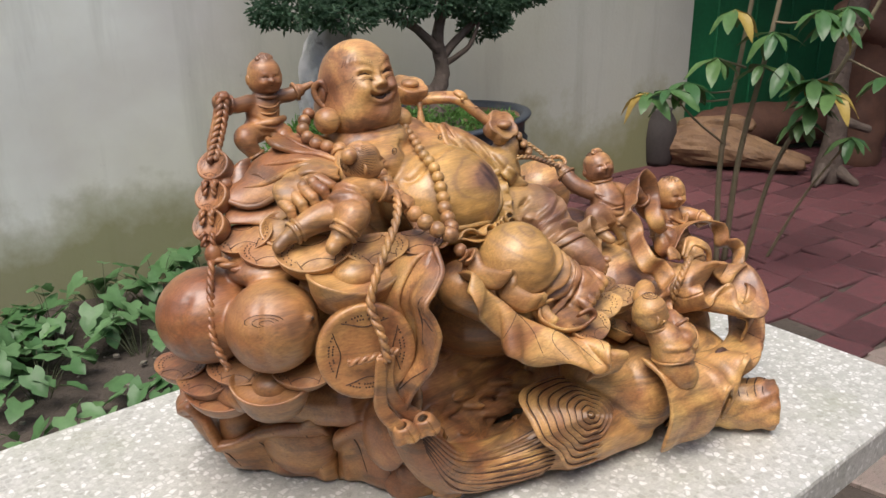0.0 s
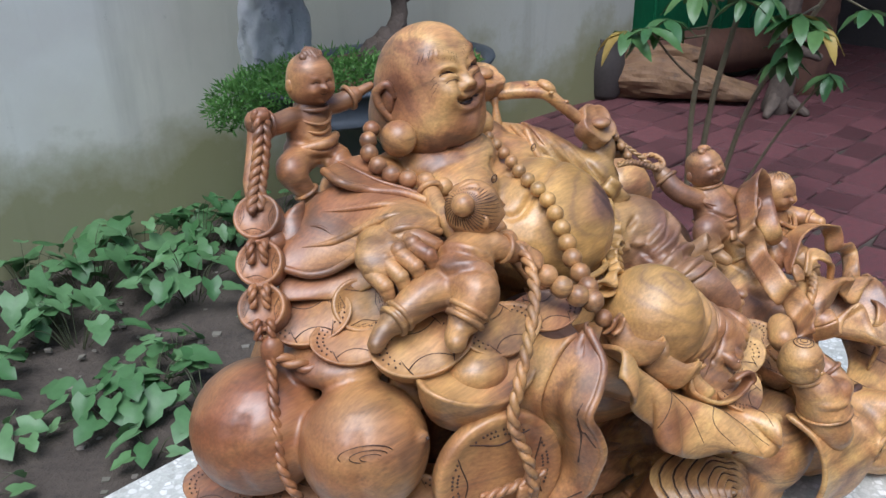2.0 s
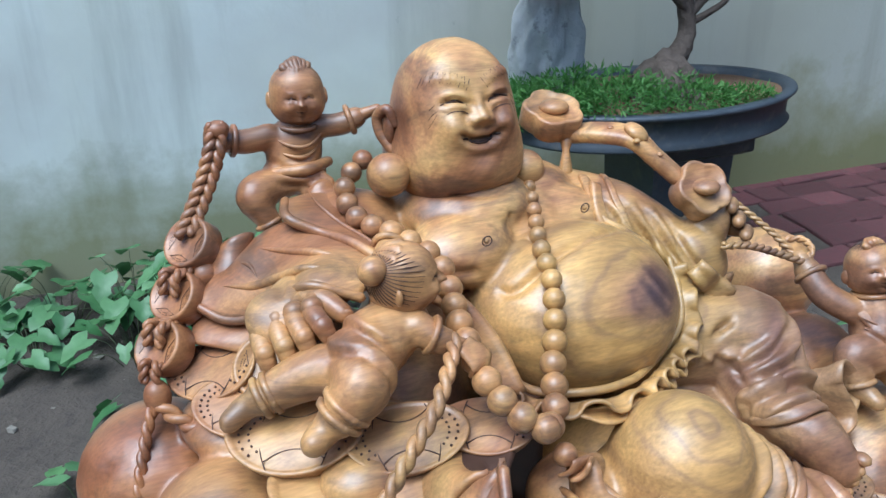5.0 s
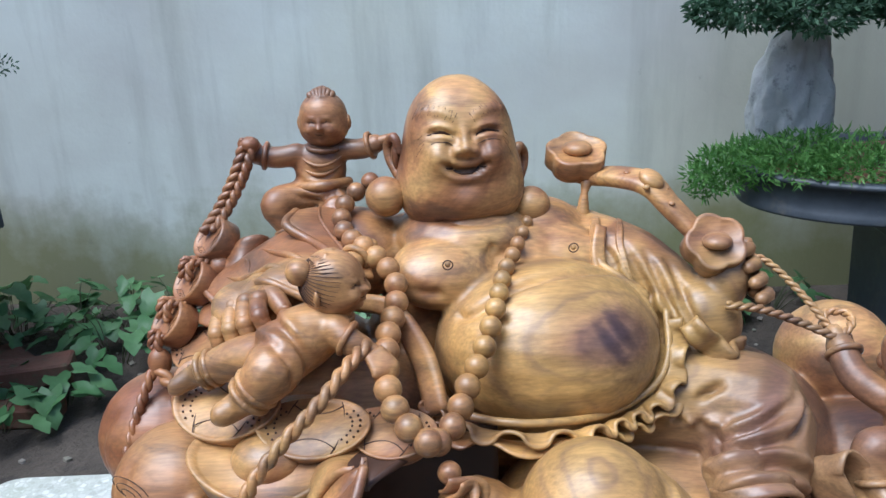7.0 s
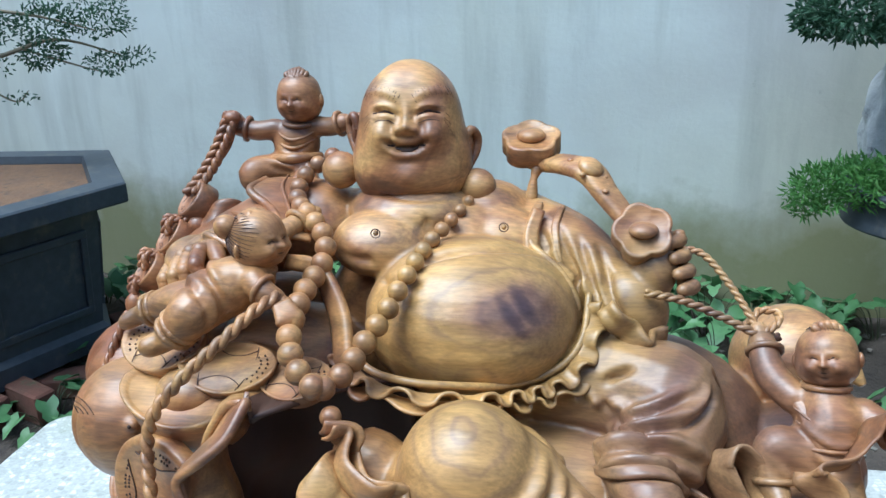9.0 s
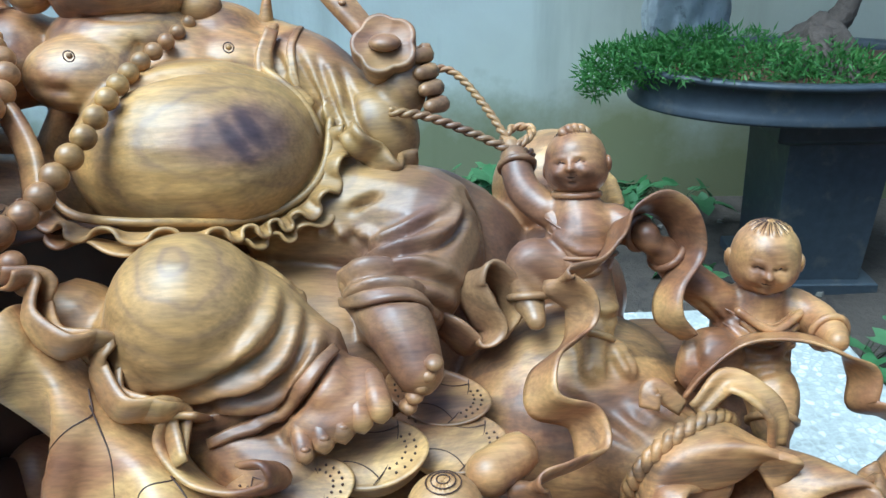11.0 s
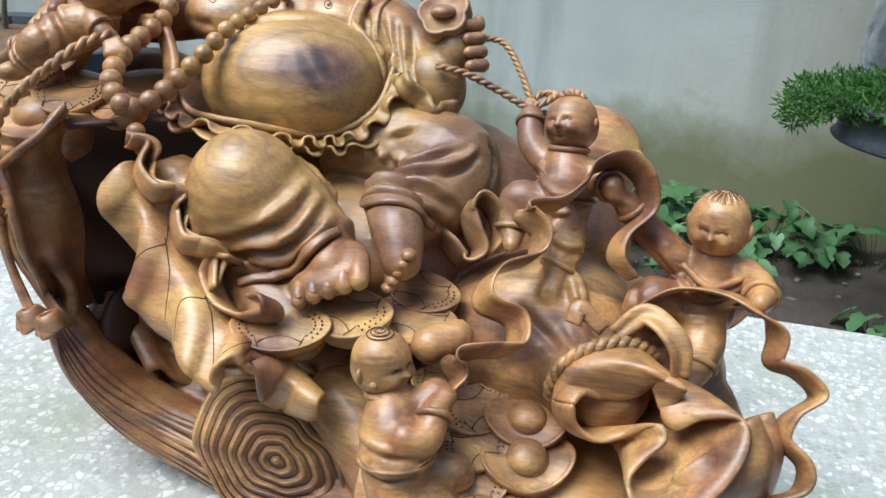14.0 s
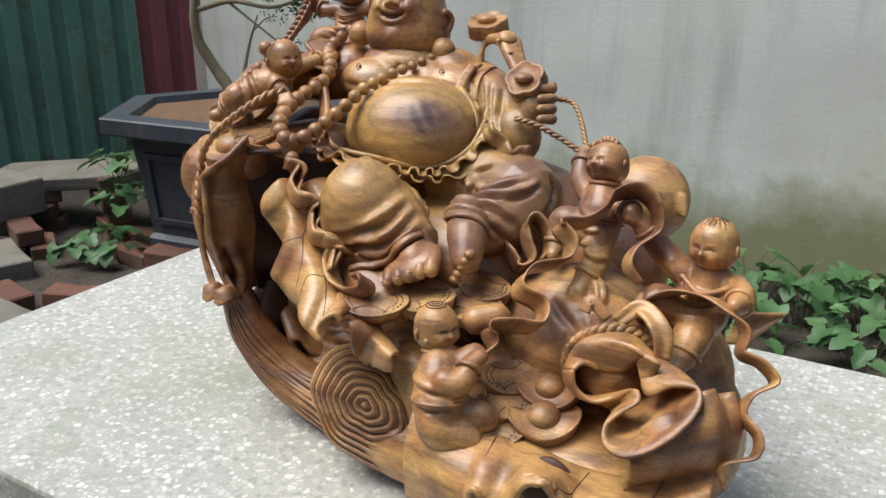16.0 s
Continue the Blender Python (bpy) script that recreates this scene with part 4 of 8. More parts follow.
# curl of the sleeve beside the first coin
ribbon([(-0.206, -0.088, 0.396), (-0.196, -0.078, 0.402), (-0.184, -0.076, 0.408), (-0.174, -0.082, 0.408), (-0.172, -0.092, 0.402), (-0.182, -0.094, 0.394), (-0.196, -0.092, 0.390)], [(-0.45, 0.45, -0.75)] * 7, [0.016, 0.022, 0.022, 0.022, 0.020, 0.016, 0.012], 0.0034, n=8)
for i in range(4):
    q = i / 3
    b = np.array((-0.187, 0.009, 0.392)) * (1 - q) + np.array((-0.157, 0.024, 0.408)) * q + np.array((0, 0, 0.0022)) * math.sin(q * math.pi)
    e = np.array((-0.186, 0.029, 0.371)) * (1 - q) + np.array((-0.150, 0.041, 0.390)) * q - np.array((0, -0.002, 0.003)) * math.sin(q * math.pi)
    m_ = b * 0.45 + e * 0.55 + np.array((-0.002, 0.006, 0.005))
    limb([b + (0.010, -0.016, 0.004), b, m_, e], [0.0056, 0.0066, 0.0062, 0.0048], to=crisp, seg=12)
    ball(b + (0, 0.001, 0.001), 0.0071, to=crisp, seg=12, rings=8)
    ball(m_ + (0, 0.0005, 0.0005), 0.0065, to=crisp, seg=12, rings=8)
    ball(e + (-0.0005, 0.0040, 0.0010), (0.0034, 0.0016, 0.0042), to=crisp, seg=10, rings=6)
    carve_later.append([b + (0.012, -0.020, 0.006), b + (0.007, -0.004, 0.006)])
limb([(-0.160, 0.004, 0.405), (-0.149, 0.018, 0.409), (-0.140, 0.032, 0.404)], [0.0085, 0.0080, 0.0062], to=crisp)
ball((-0.1385, 0.0355, 0.405), (0.0042, 0.0020, 0.0036), to=crisp, seg=10, rings=6)
# shawl collar over the sleeve, and the open robe
COLLAR = [[(-0.104, -0.100, 0.430), (-0.098, -0.078, 0.424), (-0.090, -0.052, 0.418), (-0.084, -0.030, 0.412), (-0.080, -0.008, 0.406)],
          [(-0.124, -0.096, 0.434), (-0.122, -0.074, 0.430), (-0.112, -0.054, 0.422), (-0.100, -0.030, 0.417), (-0.090, -0.004, 0.410)],
          [(-0.142, -0.090, 0.434), (-0.147, -0.064, 0.432), (-0.128, -0.050, 0.423), (-0.113, -0.026, 0.422), (-0.098, 0.000, 0.413)]]
loft(COLLAR, 0.0050, sub=10)
limb(COLLAR[2], [0.0038] * 3, to=crisp, seg=8, n=8)
limb([(a_ * 0.93 - 0.008, f_, h_ + 0.003) for a_, f_, h_ in COLLAR[1]], [0.0006, 0.0018, 0.0018, 0.0006], to=crisp, seg=8, n=6)
band([(-0.098, 0.000, 0.392), (-0.068, 0.018, 0.392), (-0.048, 0.040, 0.365), (-0.040, 0.066, 0.335)], [(-0.5, 0.7, 0.5)] * 4, [0.012, 0.014, 0.018, 0.018], 0.008)
# left arm
limb([(0.082, -0.100, 0.388), (0.122, -0.068, 0.376), (0.166, -0.034, 0.348)], [0.034, 0.036, 0.030])
ball((0.170, -0.025, 0.348), (0.032, 0.028, 0.034), (0, -20, 30))
ball((0.155, -0.030, 0.325), (0.032, 0.030, 0.028))
band([(0.098, -0.060, 0.418), (0.092, -0.042, 0.400), (0.098, -0.026, 0.378), (0.122, -0.006, 0.345)], [(0.3, 0.8, 0.5)] * 4, [0.010, 0.012, 0.013, 0.012], 0.007)
band([(0.150, 0.006, 0.362), (0.165, 0.012, 0.345), (0.180, 0.008, 0.332), (0.198, -0.004, 0.335)], [(0.1, 0.9, -0.3)] * 4, [0.016, 0.02, 0.02, 0.016], 0.006, wave=0.006, waves=2.0)
ball((0.188, -0.028, 0.378), (0.019, 0.018, 0.026), (10, 15, 0))
for i in range(4):
    b = np.array((0.196 + 0.003 * i, -0.034 + 0.007 * i, 0.400 - 0.010 * i))
    limb([b + (0.006, -0.012, 0.0), b + (0.011, 0.0, 0.002), b + (0.002, 0.010, 0.003)], [0.006, 0.0062, 0.005], to=crisp, seg=9)
limb([(0.200, -0.038, 0.395), (0.207, -0.037, 0.405)], [0.006, 0.0055], to=crisp, seg=9)

# curved sceptre with cloud-shaped ends
band([(0.080, -0.120, 0.448), (0.100, -0.106, 0.446), (0.118, -0.088, 0.449), (0.138, -0.070, 0.447), (0.152, -0.056, 0.432), (0.168, -0.042, 0.415)],
     [(0.1, 0.35, 0.9), (0.1, 0.35, 0.9), (0.2, 0.4, 0.9), (0.4, 0.5, 0.8), (0.7, 0.6, 0.5), (0.7, 0.6, 0.5)], [0.016, 0.018, 0.024, 0.028, 0.024, 0.020], 0.012, n=7)


def cloud_head(c, r, n):
    disc(c, r, n, 0.016, lobes=5, depth=0.16, rim=0.0015, dots=False)
    ball(np.array(c) + unit(n) * 0.001, (r * 0.48, r * 0.48, r * 0.25), to=crisp, seg=20, rings=10)


cloud_head((0.090, -0.113, 0.467), 0.026, (0.0, 0.35, 0.93))
cloud_head((0.178, -0.024, 0.413), 0.024, (-0.05, 0.75, 0.66))
ball((0.139, -0.066, 0.452), (0.011, 0.011, 0.006), (-20, 25, 0), to=crisp)
for p in ((0.123, -0.079, 0.4545), (0.132, -0.055, 0.449), (0.150, -0.064, 0.444), (0.150, -0.048, 0.437), (0.162, -0.055, 0.430)):
    ball(p, (0.003, 0.003, 0.002), to=crisp, seg=8, rings=6)
limb([(0.098, -0.104, 0.447), (0.093, -0.096, 0.435), (0.091, -0.092, 0.418)], [0.007, 0.003, 0.006], to=crisp, seg=8)
rope([(0.205, -0.055, 0.388), (0.228, -0.050, 0.385), (0.248, -0.025, 0.366), (0.262, 0.000, 0.346)], 0.0030)
rope([(0.180, 0.002, 0.372), (0.205, 0.004, 0.368), (0.235, 0.006, 0.356), (0.262, 0.010, 0.344), (0.280, -0.004, 0.336)], 0.0034)
rope([(0.262, 0.012, 0.344), (0.275, 0.004, 0.350), (0.280, -0.012, 0.352), (0.268, -0.020, 0.350), (0.258, -0.006, 0.345)], 0.0032)

# legs under the robe
ball((0.055, 0.119, 0.284), (0.049, 0.048, 0.053), (0, 0, 10))
limb([(0.062, 0.110, 0.273), (0.095, 0.120, 0.262), (0.120, 0.126, 0.255)], [0.050, 0.043, 0.030])
ball((0.042, 0.112, 0.260), (0.055, 0.044, 0.045))
limb([(0.115, 0.125, 0.258), (0.135, 0.150, 0.247), (0.142, 0.162, 0.240)], [0.024, 0.020, 0.014])
ball((0.135, 0.153, 0.2445), (0.034, 0.027, 0.013), (-20, -22, -14))
for i in range(5):
    q = i / 4
    p = np.array((0.162, 0.163, 0.248)) * (1 - q) + np.array((0.119, 0.176, 0.231)) * q
    s = 0.0084 - 0.0022 * q
    limb([p + (-0.003, -0.014, 0.007), p + (0, -0.002, 0.002), p + (0.0015, 0.004, -0.003)], [s * 0.9, s, s * 0.92], to=crisp, seg=12)
    ball(p + (0.002, 0.0055, 0.0022), (s * 0.5, s * 0.35, s * 0.30), to=crisp, seg=8, rings=6)
limb([(0.105, -0.01, 0.295), (0.160, 0.000, 0.292), (0.200, 0.018, 0.288)], [0.046, 0.046, 0.046])
limb([(0.200, 0.025, 0.280), (0.185, 0.065, 0.268), (0.172, 0.095, 0.262)], [0.044, 0.036, 0.024])
limb([(0.160, 0.085, 0.280), (0.178, 0.115, 0.268), (0.188, 0.138, 0.250)], [0.020, 0.022, 0.016])
for i in range(5):
    p = np.array((0.196 - 0.004 * i, 0.146, 0.262 - 0.0075 * i))
    ball(p, (0.006, 0.007, 0.0045), to=crisp, seg=10, rings=8)
# robe hems
FRILL = [(-0.044, 0.050, 0.336), (-0.022, 0.066, 0.322), (0.010, 0.082, 0.322), (0.043, 0.078, 0.318), (0.074, 0.058, 0.308), (0.100, 0.042, 0.307), (0.122, 0.032, 0.317), (0.134, 0.016, 0.332), (0.138, -0.006, 0.354)]
FRILL_N = [(-0.4, 0.8, 0.5), (-0.3, 0.8, 0.5), (-0.1, 0.8, 0.6), (0, 0.8, 0.6), (0.1, 0.8, 0.6), (0.3, 0.8, 0.5), (0.6, 0.7, 0.3), (0.8, 0.5, 0.2), (0.8, 0.5, 0.2)]
def ruffle(path, normals, wide, amp, waves, lift=0.003, thick=0.0034):
    """A cloth edge, sewn along path, whose free edge runs in tight waves."""
    C, Nn = spline(path, 30), spline(normals, 30)
    T = np.gradient(C, axis=0)
    T /= np.linalg.norm(T, axis=1)[:, None]
    D = np.cross(T, Nn)
    D /= np.linalg.norm(D, axis=1)[:, None]
    if D[len(D) // 2][2] > 0:
        D = -D
    Nn = np.cross(D, T)
    Nn *= np.sign(np.sum(Nn * spline(normals, 30), 1))[:, None]
    ph = np.linspace(0, waves * 2 * math.pi, len(C)) + 1.3 * np.sin(np.linspace(0, 11, len(C)))
    rows = []
    for q in np.linspace(0, 1, 8):
        rows.append(C + D * (wide * 0.35 * q + amp * np.sin(ph) * q ** 0.8)[:, None] + Nn * (lift + wide * 0.85 * q + 0.3 * amp * np.cos(ph) * q)[:, None] - T * (amp * 0.30 * np.sin(2 * ph) * q)[:, None])
    sheet(np.stack(rows, 1), thick)


ruffle([np.array(p) + (0, 0.002, 0.006) for p in FRILL], FRILL_N, 0.015, 0.0050, 11.0, -0.002, 0.0030)
ruffle([np.array(p) + (0, -0.002, -0.003) for p in FRILL], FRILL_N, 0.020, 0.0042, 8.0, -0.002, 0.0030)
limb([np.array(p) + (0, -0.004, 0.010) for p in FRILL], [0.0030] * 3, to=crisp, seg=8, n=8)
for off in (0.0, 0.010):
    ribbon([(-0.040 + 0.011 * i_ + 0.008 * math.sin(i_ * 1.9 + off * 90), 0.122 + 0.0062 * i_ + off * (1 - i_ / 11) + 0.009 * math.cos(i_ * 1.9 + off * 90), 0.324 - 0.0100 * i_ + 0.004 * math.sin(i_ * 1.9)) for i_ in range(10)],
           [(0.50, 0.35, 0.80)] * 10, [0.016, 0.024, 0.026, 0.024, 0.016], 0.0036, n=7, curl=0.003)
# rolled hem beside the foot
ribbon([(0.066, 0.168, 0.250), (0.050, 0.164, 0.246), (0.045, 0.170, 0.232), (0.062, 0.186, 0.219), (0.086, 0.194, 0.216), (0.106, 0.198, 0.225), (0.102, 0.196, 0.236), (0.088, 0.190, 0.232)],
       [(-0.45, 0.62, 0.64)] * 8, [0.018, 0.022, 0.024, 0.024, 0.022, 0.018, 0.014], 0.0046, n=8)
ribbon([(0.200, 0.078, 0.252), (0.214, 0.086, 0.246), (0.227, 0.090, 0.235), (0.238, 0.088, 0.246), (0.231, 0.084, 0.262), (0.226, 0.078, 0.276), (0.236, 0.074, 0.285), (0.250, 0.076, 0.272), (0.252, 0.082, 0.254), (0.244, 0.088, 0.240)],
       [(0.55, 0.55, 0.62)] * 10, [0.022, 0.028, 0.030, 0.030, 0.030, 0.030, 0.028, 0.026, 0.022, 0.014], 0.0036, n=8)

# bead string
def string_of(pts, r0, r1, count):
    C = spline(pts, 10)
    L = np.concatenate([[0], np.cumsum(np.linalg.norm(np.diff(C, axis=0), axis=1))])
    for i, s in enumerate(np.linspace(0, L[-1], count)):
        p = np.array([np.interp(s, L, C[:, k]) for k in range(3)])
        q = i / (count - 1)
        ball(p, r0 + (r1 - r0) * min(1, q * 1.25), to=crisp, seg=16, rings=10)


string_of([(0.040, -0.062, 0.424), (0.028, -0.032, 0.416), (0.014, 0.000, 0.407), (0.004, 0.034, 0.396), (-0.008, 0.060, 0.377), (-0.022, 0.082, 0.360), (-0.030, 0.100, 0.350), (-0.042, 0.114, 0.345)], 0.0052, 0.0088, 15)
string_of([(-0.081, -0.096, 0.454), (-0.095, -0.086, 0.447), (-0.103, -0.074, 0.439), (-0.103, -0.056, 0.430), (-0.096, -0.040, 0.426), (-0.086, -0.026, 0.424), (-0.066, 0.000, 0.412), (-0.064, 0.020, 0.398), (-0.070, 0.046, 0.388), (-0.072, 0.072, 0.378), (-0.070, 0.094, 0.366), (-0.060, 0.110, 0.355), (-0.048, 0.118, 0.348)], 0.0076, 0.0092, 19)
ball((-0.036, 0.122, 0.328), 0.0075, to=crisp)
ball((-0.030, 0.126, 0.316), 0.0065, to=crisp)

# -- child on the shoulder --
def limbs(list_, seg=11):
    for pts, radii in list_:
        limb(pts, radii, seg=seg, to=soft if max(radii) > 0.0068 else crisp)


head((-0.117, -0.130, 0.499), (0.0200, 0.0205, 0.0235), (-0.12, 1, 0.0), tuft=(0.97, 0.24, 0.42, 0.05))
ball((-0.123, -0.130, 0.459), (0.022, 0.016, 0.023))
ball((-0.125, -0.128, 0.441), (0.025, 0.020, 0.016))
ball((-0.120, -0.129, 0.479), (0.012, 0.011, 0.010))
limbs([([(-0.140, -0.129, 0.472), (-0.158, -0.128, 0.470), (-0.176, -0.127, 0.474)], [0.0095, 0.0095, 0.0085]),
       ([(-0.106, -0.130, 0.474), (-0.088, -0.126, 0.474), (-0.075, -0.122, 0.479)], [0.0095, 0.009, 0.0085]),
       ([(-0.076, -0.122, 0.479), (-0.060, -0.117, 0.485)], [0.0055, 0.0035]),
       ([(-0.135, -0.125, 0.437), (-0.158, -0.112, 0.436), (-0.160, -0.108, 0.430)], [0.014, 0.014, 0.013]),
       ([(-0.160, -0.108, 0.430), (-0.150, -0.102, 0.412)], [0.012, 0.008]),
       ([(-0.152, -0.100, 0.409), (-0.142, -0.092, 0.404)], [0.0075, 0.006]),
       ([(-0.118, -0.125, 0.437), (-0.112, -0.108, 0.430), (-0.122, -0.098, 0.418)], [0.013, 0.013, 0.009]),
       ([(-0.145, -0.120, 0.446), (-0.120, -0.108, 0.449), (-0.100, -0.122, 0.448)], [0.004, 0.005, 0.004])])
ball((-0.178, -0.127, 0.477), (0.0095, 0.009, 0.010), to=crisp)
band([(-0.118, -0.112, 0.446), (-0.108, -0.104, 0.434), (-0.100, -0.104, 0.428)], [(0.2, 1, 0.2)] * 3, [0.016, 0.018, 0.008], 0.004)
for d_ in (-1, 1):
    rope([(-0.178 + 0.004 * d_, -0.120, 0.487), (-0.182 + 0.004 * d_, -0.114, 0.474), (-0.190 + 0.004 * d_, -0.108, 0.456), (-0.202 + 0.004 * d_, -0.100, 0.436), (-0.213 + 0.004 * d_, -0.090, 0.422)], 0.0044, 0.016 * d_)
band([(-0.180, -0.127, 0.476), (-0.186, -0.120, 0.458), (-0.200, -0.108, 0.438), (-0.208, -0.100, 0.426)], [(-0.6, 0.4, 0.5)] * 4, [0.010, 0.015, 0.016, 0.010], 0.005)
ball((-0.178, -0.120, 0.484), (0.0085, 0.0075, 0.0065), to=crisp)
# strung coins
CN = unit((-0.62, 0.42, 0.66))
COINS = [np.array(c_) for c_ in ((-0.213, -0.090, 0.417), (-0.229, -0.070, 0.389), (-0.245, -0.050, 0.364))]
for c_ in COINS:
    disc(c_, 0.0188, CN, 0.0150)
for c_, prev in zip(COINS[1:] + [np.array((-0.252, -0.038, 0.344))], COINS):
    for d_ in (-1, 1):
        o_ = np.array((0.0035, 0.0035, 0)) * d_
        rope([prev - CN * 0.016 + o_, prev * 0.5 + c_ * 0.5 - CN * 0.004 + o_, c_ + CN * 0.006 + o_ + (0.004, -0.004, 0.010), c_ + CN * 0.003 + o_], 0.0036, 0.014 * d_)
limb([(-0.200, -0.085, 0.385), (-0.206, -0.080, 0.396)], [0.012, 0.010])

# -- child climbing over the arm --
head((-0.104, 0.040, 0.424), (0.0205, 0.0215, 0.0230), (0.75, 0.35, 0.05), tuft=(0.55, -0.83, 1.15, 0.035))
ball((-0.125, 0.047, 0.436), (0.009, 0.009, 0.009), to=crisp)
limb([(-0.108, 0.045, 0.398), (-0.124, 0.050, 0.392), (-0.140, 0.056, 0.384)], [0.018, 0.022, 0.022])
limbs([([(-0.143, 0.052, 0.380), (-0.170, 0.046, 0.376), (-0.196, 0.042, 0.366)], [0.019, 0.0155, 0.0115]),
       ([(-0.196, 0.042, 0.366), (-0.207, 0.041, 0.361), (-0.217, 0.044, 0.356)], [0.0085, 0.0080, 0.0070]),
       ([(-0.140, 0.064, 0.384), (-0.146, 0.078, 0.380), (-0.160, 0.079, 0.366)], [0.020, 0.0185, 0.0135]),
       ([(-0.160, 0.079, 0.366), (-0.170, 0.080, 0.359), (-0.178, 0.086, 0.357)], [0.010, 0.0095, 0.0085]),
       ([(-0.112, 0.030, 0.404), (-0.105, 0.005, 0.412), (-0.090, -0.020, 0.420)], [0.010, 0.009, 0.0085]),
       ([(-0.088, -0.022, 0.421), (-0.080, -0.030, 0.424)], [0.006, 0.005]),
       ([(-0.104, 0.058, 0.400), (-0.094, 0.066, 0.393), (-0.086, 0.066, 0.388)], [0.011, 0.0095, 0.0085]),
       ([(-0.086, 0.066, 0.388), (-0.076, 0.068, 0.384)], [0.0062, 0.005])])
for p, n_, r_ in (((-0.196, 0.042, 0.3662), (-1, -0.1, -0.4), 0.0115), ((-0.190, 0.0425, 0.3685), (-1, -0.1, -0.4), 0.0118), ((-0.160, 0.079, 0.366), (-0.7, 0, -0.7), 0.0138), ((-0.155, 0.0788, 0.371), (-0.7, 0, -0.7), 0.0145), ((-0.092, -0.017, 0.4195), (0.4, -0.8, 0.3), 0.0095)):
    B_ = basis(n_)
    crisp.append(tube_geo([np.array(p) + r_ * (B_[:, 0] * math.cos(q) + B_[:, 2] * math.sin(q)) for q in np.linspace(0, 6.4, 15)], [0.0026] * 2, 6, 1))
rope([(-0.084, 0.070, 0.392), (-0.095, 0.088, 0.388), (-0.112, 0.106, 0.374), (-0.138, 0.120, 0.352), (-0.158, 0.128, 0.328), (-0.166, 0.130, 0.302), (-0.162, 0.142, 0.272), (-0.160, 0.146, 0.246)], 0.0048)
band([(-0.080, 0.074, 0.390), (-0.072, 0.082, 0.380), (-0.074, 0.078, 0.370)], [(0.4, 0.8, 0.4)] * 3, [0.014, 0.02, 0.012], 0.004)

# -- pile of ingots and coins under the arm --
ingot((-0.213, -0.032, 0.345), (0.066, 0.046, 0.032), 38, (-26, -10), egg=False)
disc((-0.183, -0.008, 0.355), 0.0225, (-0.35, 0.62, 0.70), 0.008)
ingot((-0.203, 0.002, 0.335), (0.064, 0.044, 0.028), 34, (-24, 0), egg=False)
ingot((-0.180, 0.054, 0.341), (0.082, 0.052, 0.036), 24, (-24, -4), egg=False)
ingot((-0.121, 0.080, 0.338), (0.076, 0.048, 0.032), 10, (-22, 0), egg=False)
ingot((-0.070, 0.088, 0.336), (0.062, 0.042, 0.026), 24, (-18, 0), egg=False)
ingot((-0.152, 0.084, 0.314), (0.106, 0.070, 0.046), 12, (-12, 0), marks=False)
limb([(-0.17, 0.03, 0.29), (-0.12, 0.055, 0.29)], [0.020, 0.020])
ball((-0.200, -0.020, 0.314), (0.042, 0.045, 0.020))
ball((-0.14, 0.035, 0.312), (0.05, 0.035, 0.018))

# -- peaches --
ball((-0.258, -0.050, 0.262), (0.056, 0.056, 0.054))
ball((-0.226, 0.036, 0.268), (0.050, 0.050, 0.050))
ball((-0.206, 0.078, 0.286), (0.006, 0.005, 0.005))
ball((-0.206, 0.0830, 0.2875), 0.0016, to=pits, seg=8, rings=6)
for r_ in (0.005, 0.009, 0.013):
    pits.append(tube_geo([np.array((-0.252, 0.072, 0.292)) + (r_ * 1.5 * math.cos(q) * 0.8, r_ * 0.9 * math.cos(q) - 0.006 * (r_ / 0.013) ** 2, r_ * 0.6 * math.sin(q)) for q in np.linspace(0.2, 5.6, 11)], [0.00035] * 2, 5, 2))
rope([(-0.250, -0.036, 0.342), (-0.262, -0.022, 0.318), (-0.274, -0.006, 0.285), (-0.279, 0.004, 0.258), (-0.272, 0.016, 0.226)], 0.0042)
rope([(-0.254, -0.034, 0.334), (-0.236, -0.014, 0.322), (-0.212, 0.000, 0.316)], 0.0055)
ball((-0.251, -0.034, 0.336), (0.009, 0.009, 0.012), to=crisp)

# -- low heap of ingots --
ingot((-0.282, -0.084, 0.192), (0.066, 0.046, 0.026), 62, (-14, 0), egg=False)
ingot((-0.270, -0.044, 0.186), (0.070, 0.048, 0.030), 52, (-18, -4), egg=False)
ingot((-0.262, -0.030, 0.168), (0.085, 0.050, 0.032), 52, (-14, 0), egg=False)
ingot((-0.232, 0.030, 0.190), (0.088, 0.056, 0.042), 42, (-16, 0), marks=False)
ingot((-0.205, 0.056, 0.212), (0.070, 0.042, 0.026), 30, (-24, 4), egg=False)
ingot((-0.250, -0.004, 0.208), (0.072, 0.042, 0.024), 48, (-26, 0), egg=False)
ball((-0.225, -0.03, 0.176), (0.048, 0.066, 0.028))
limb([(-0.175, -0.045, 0.13), (-0.13, 0.03, 0.14)], [0.035, 0.035])

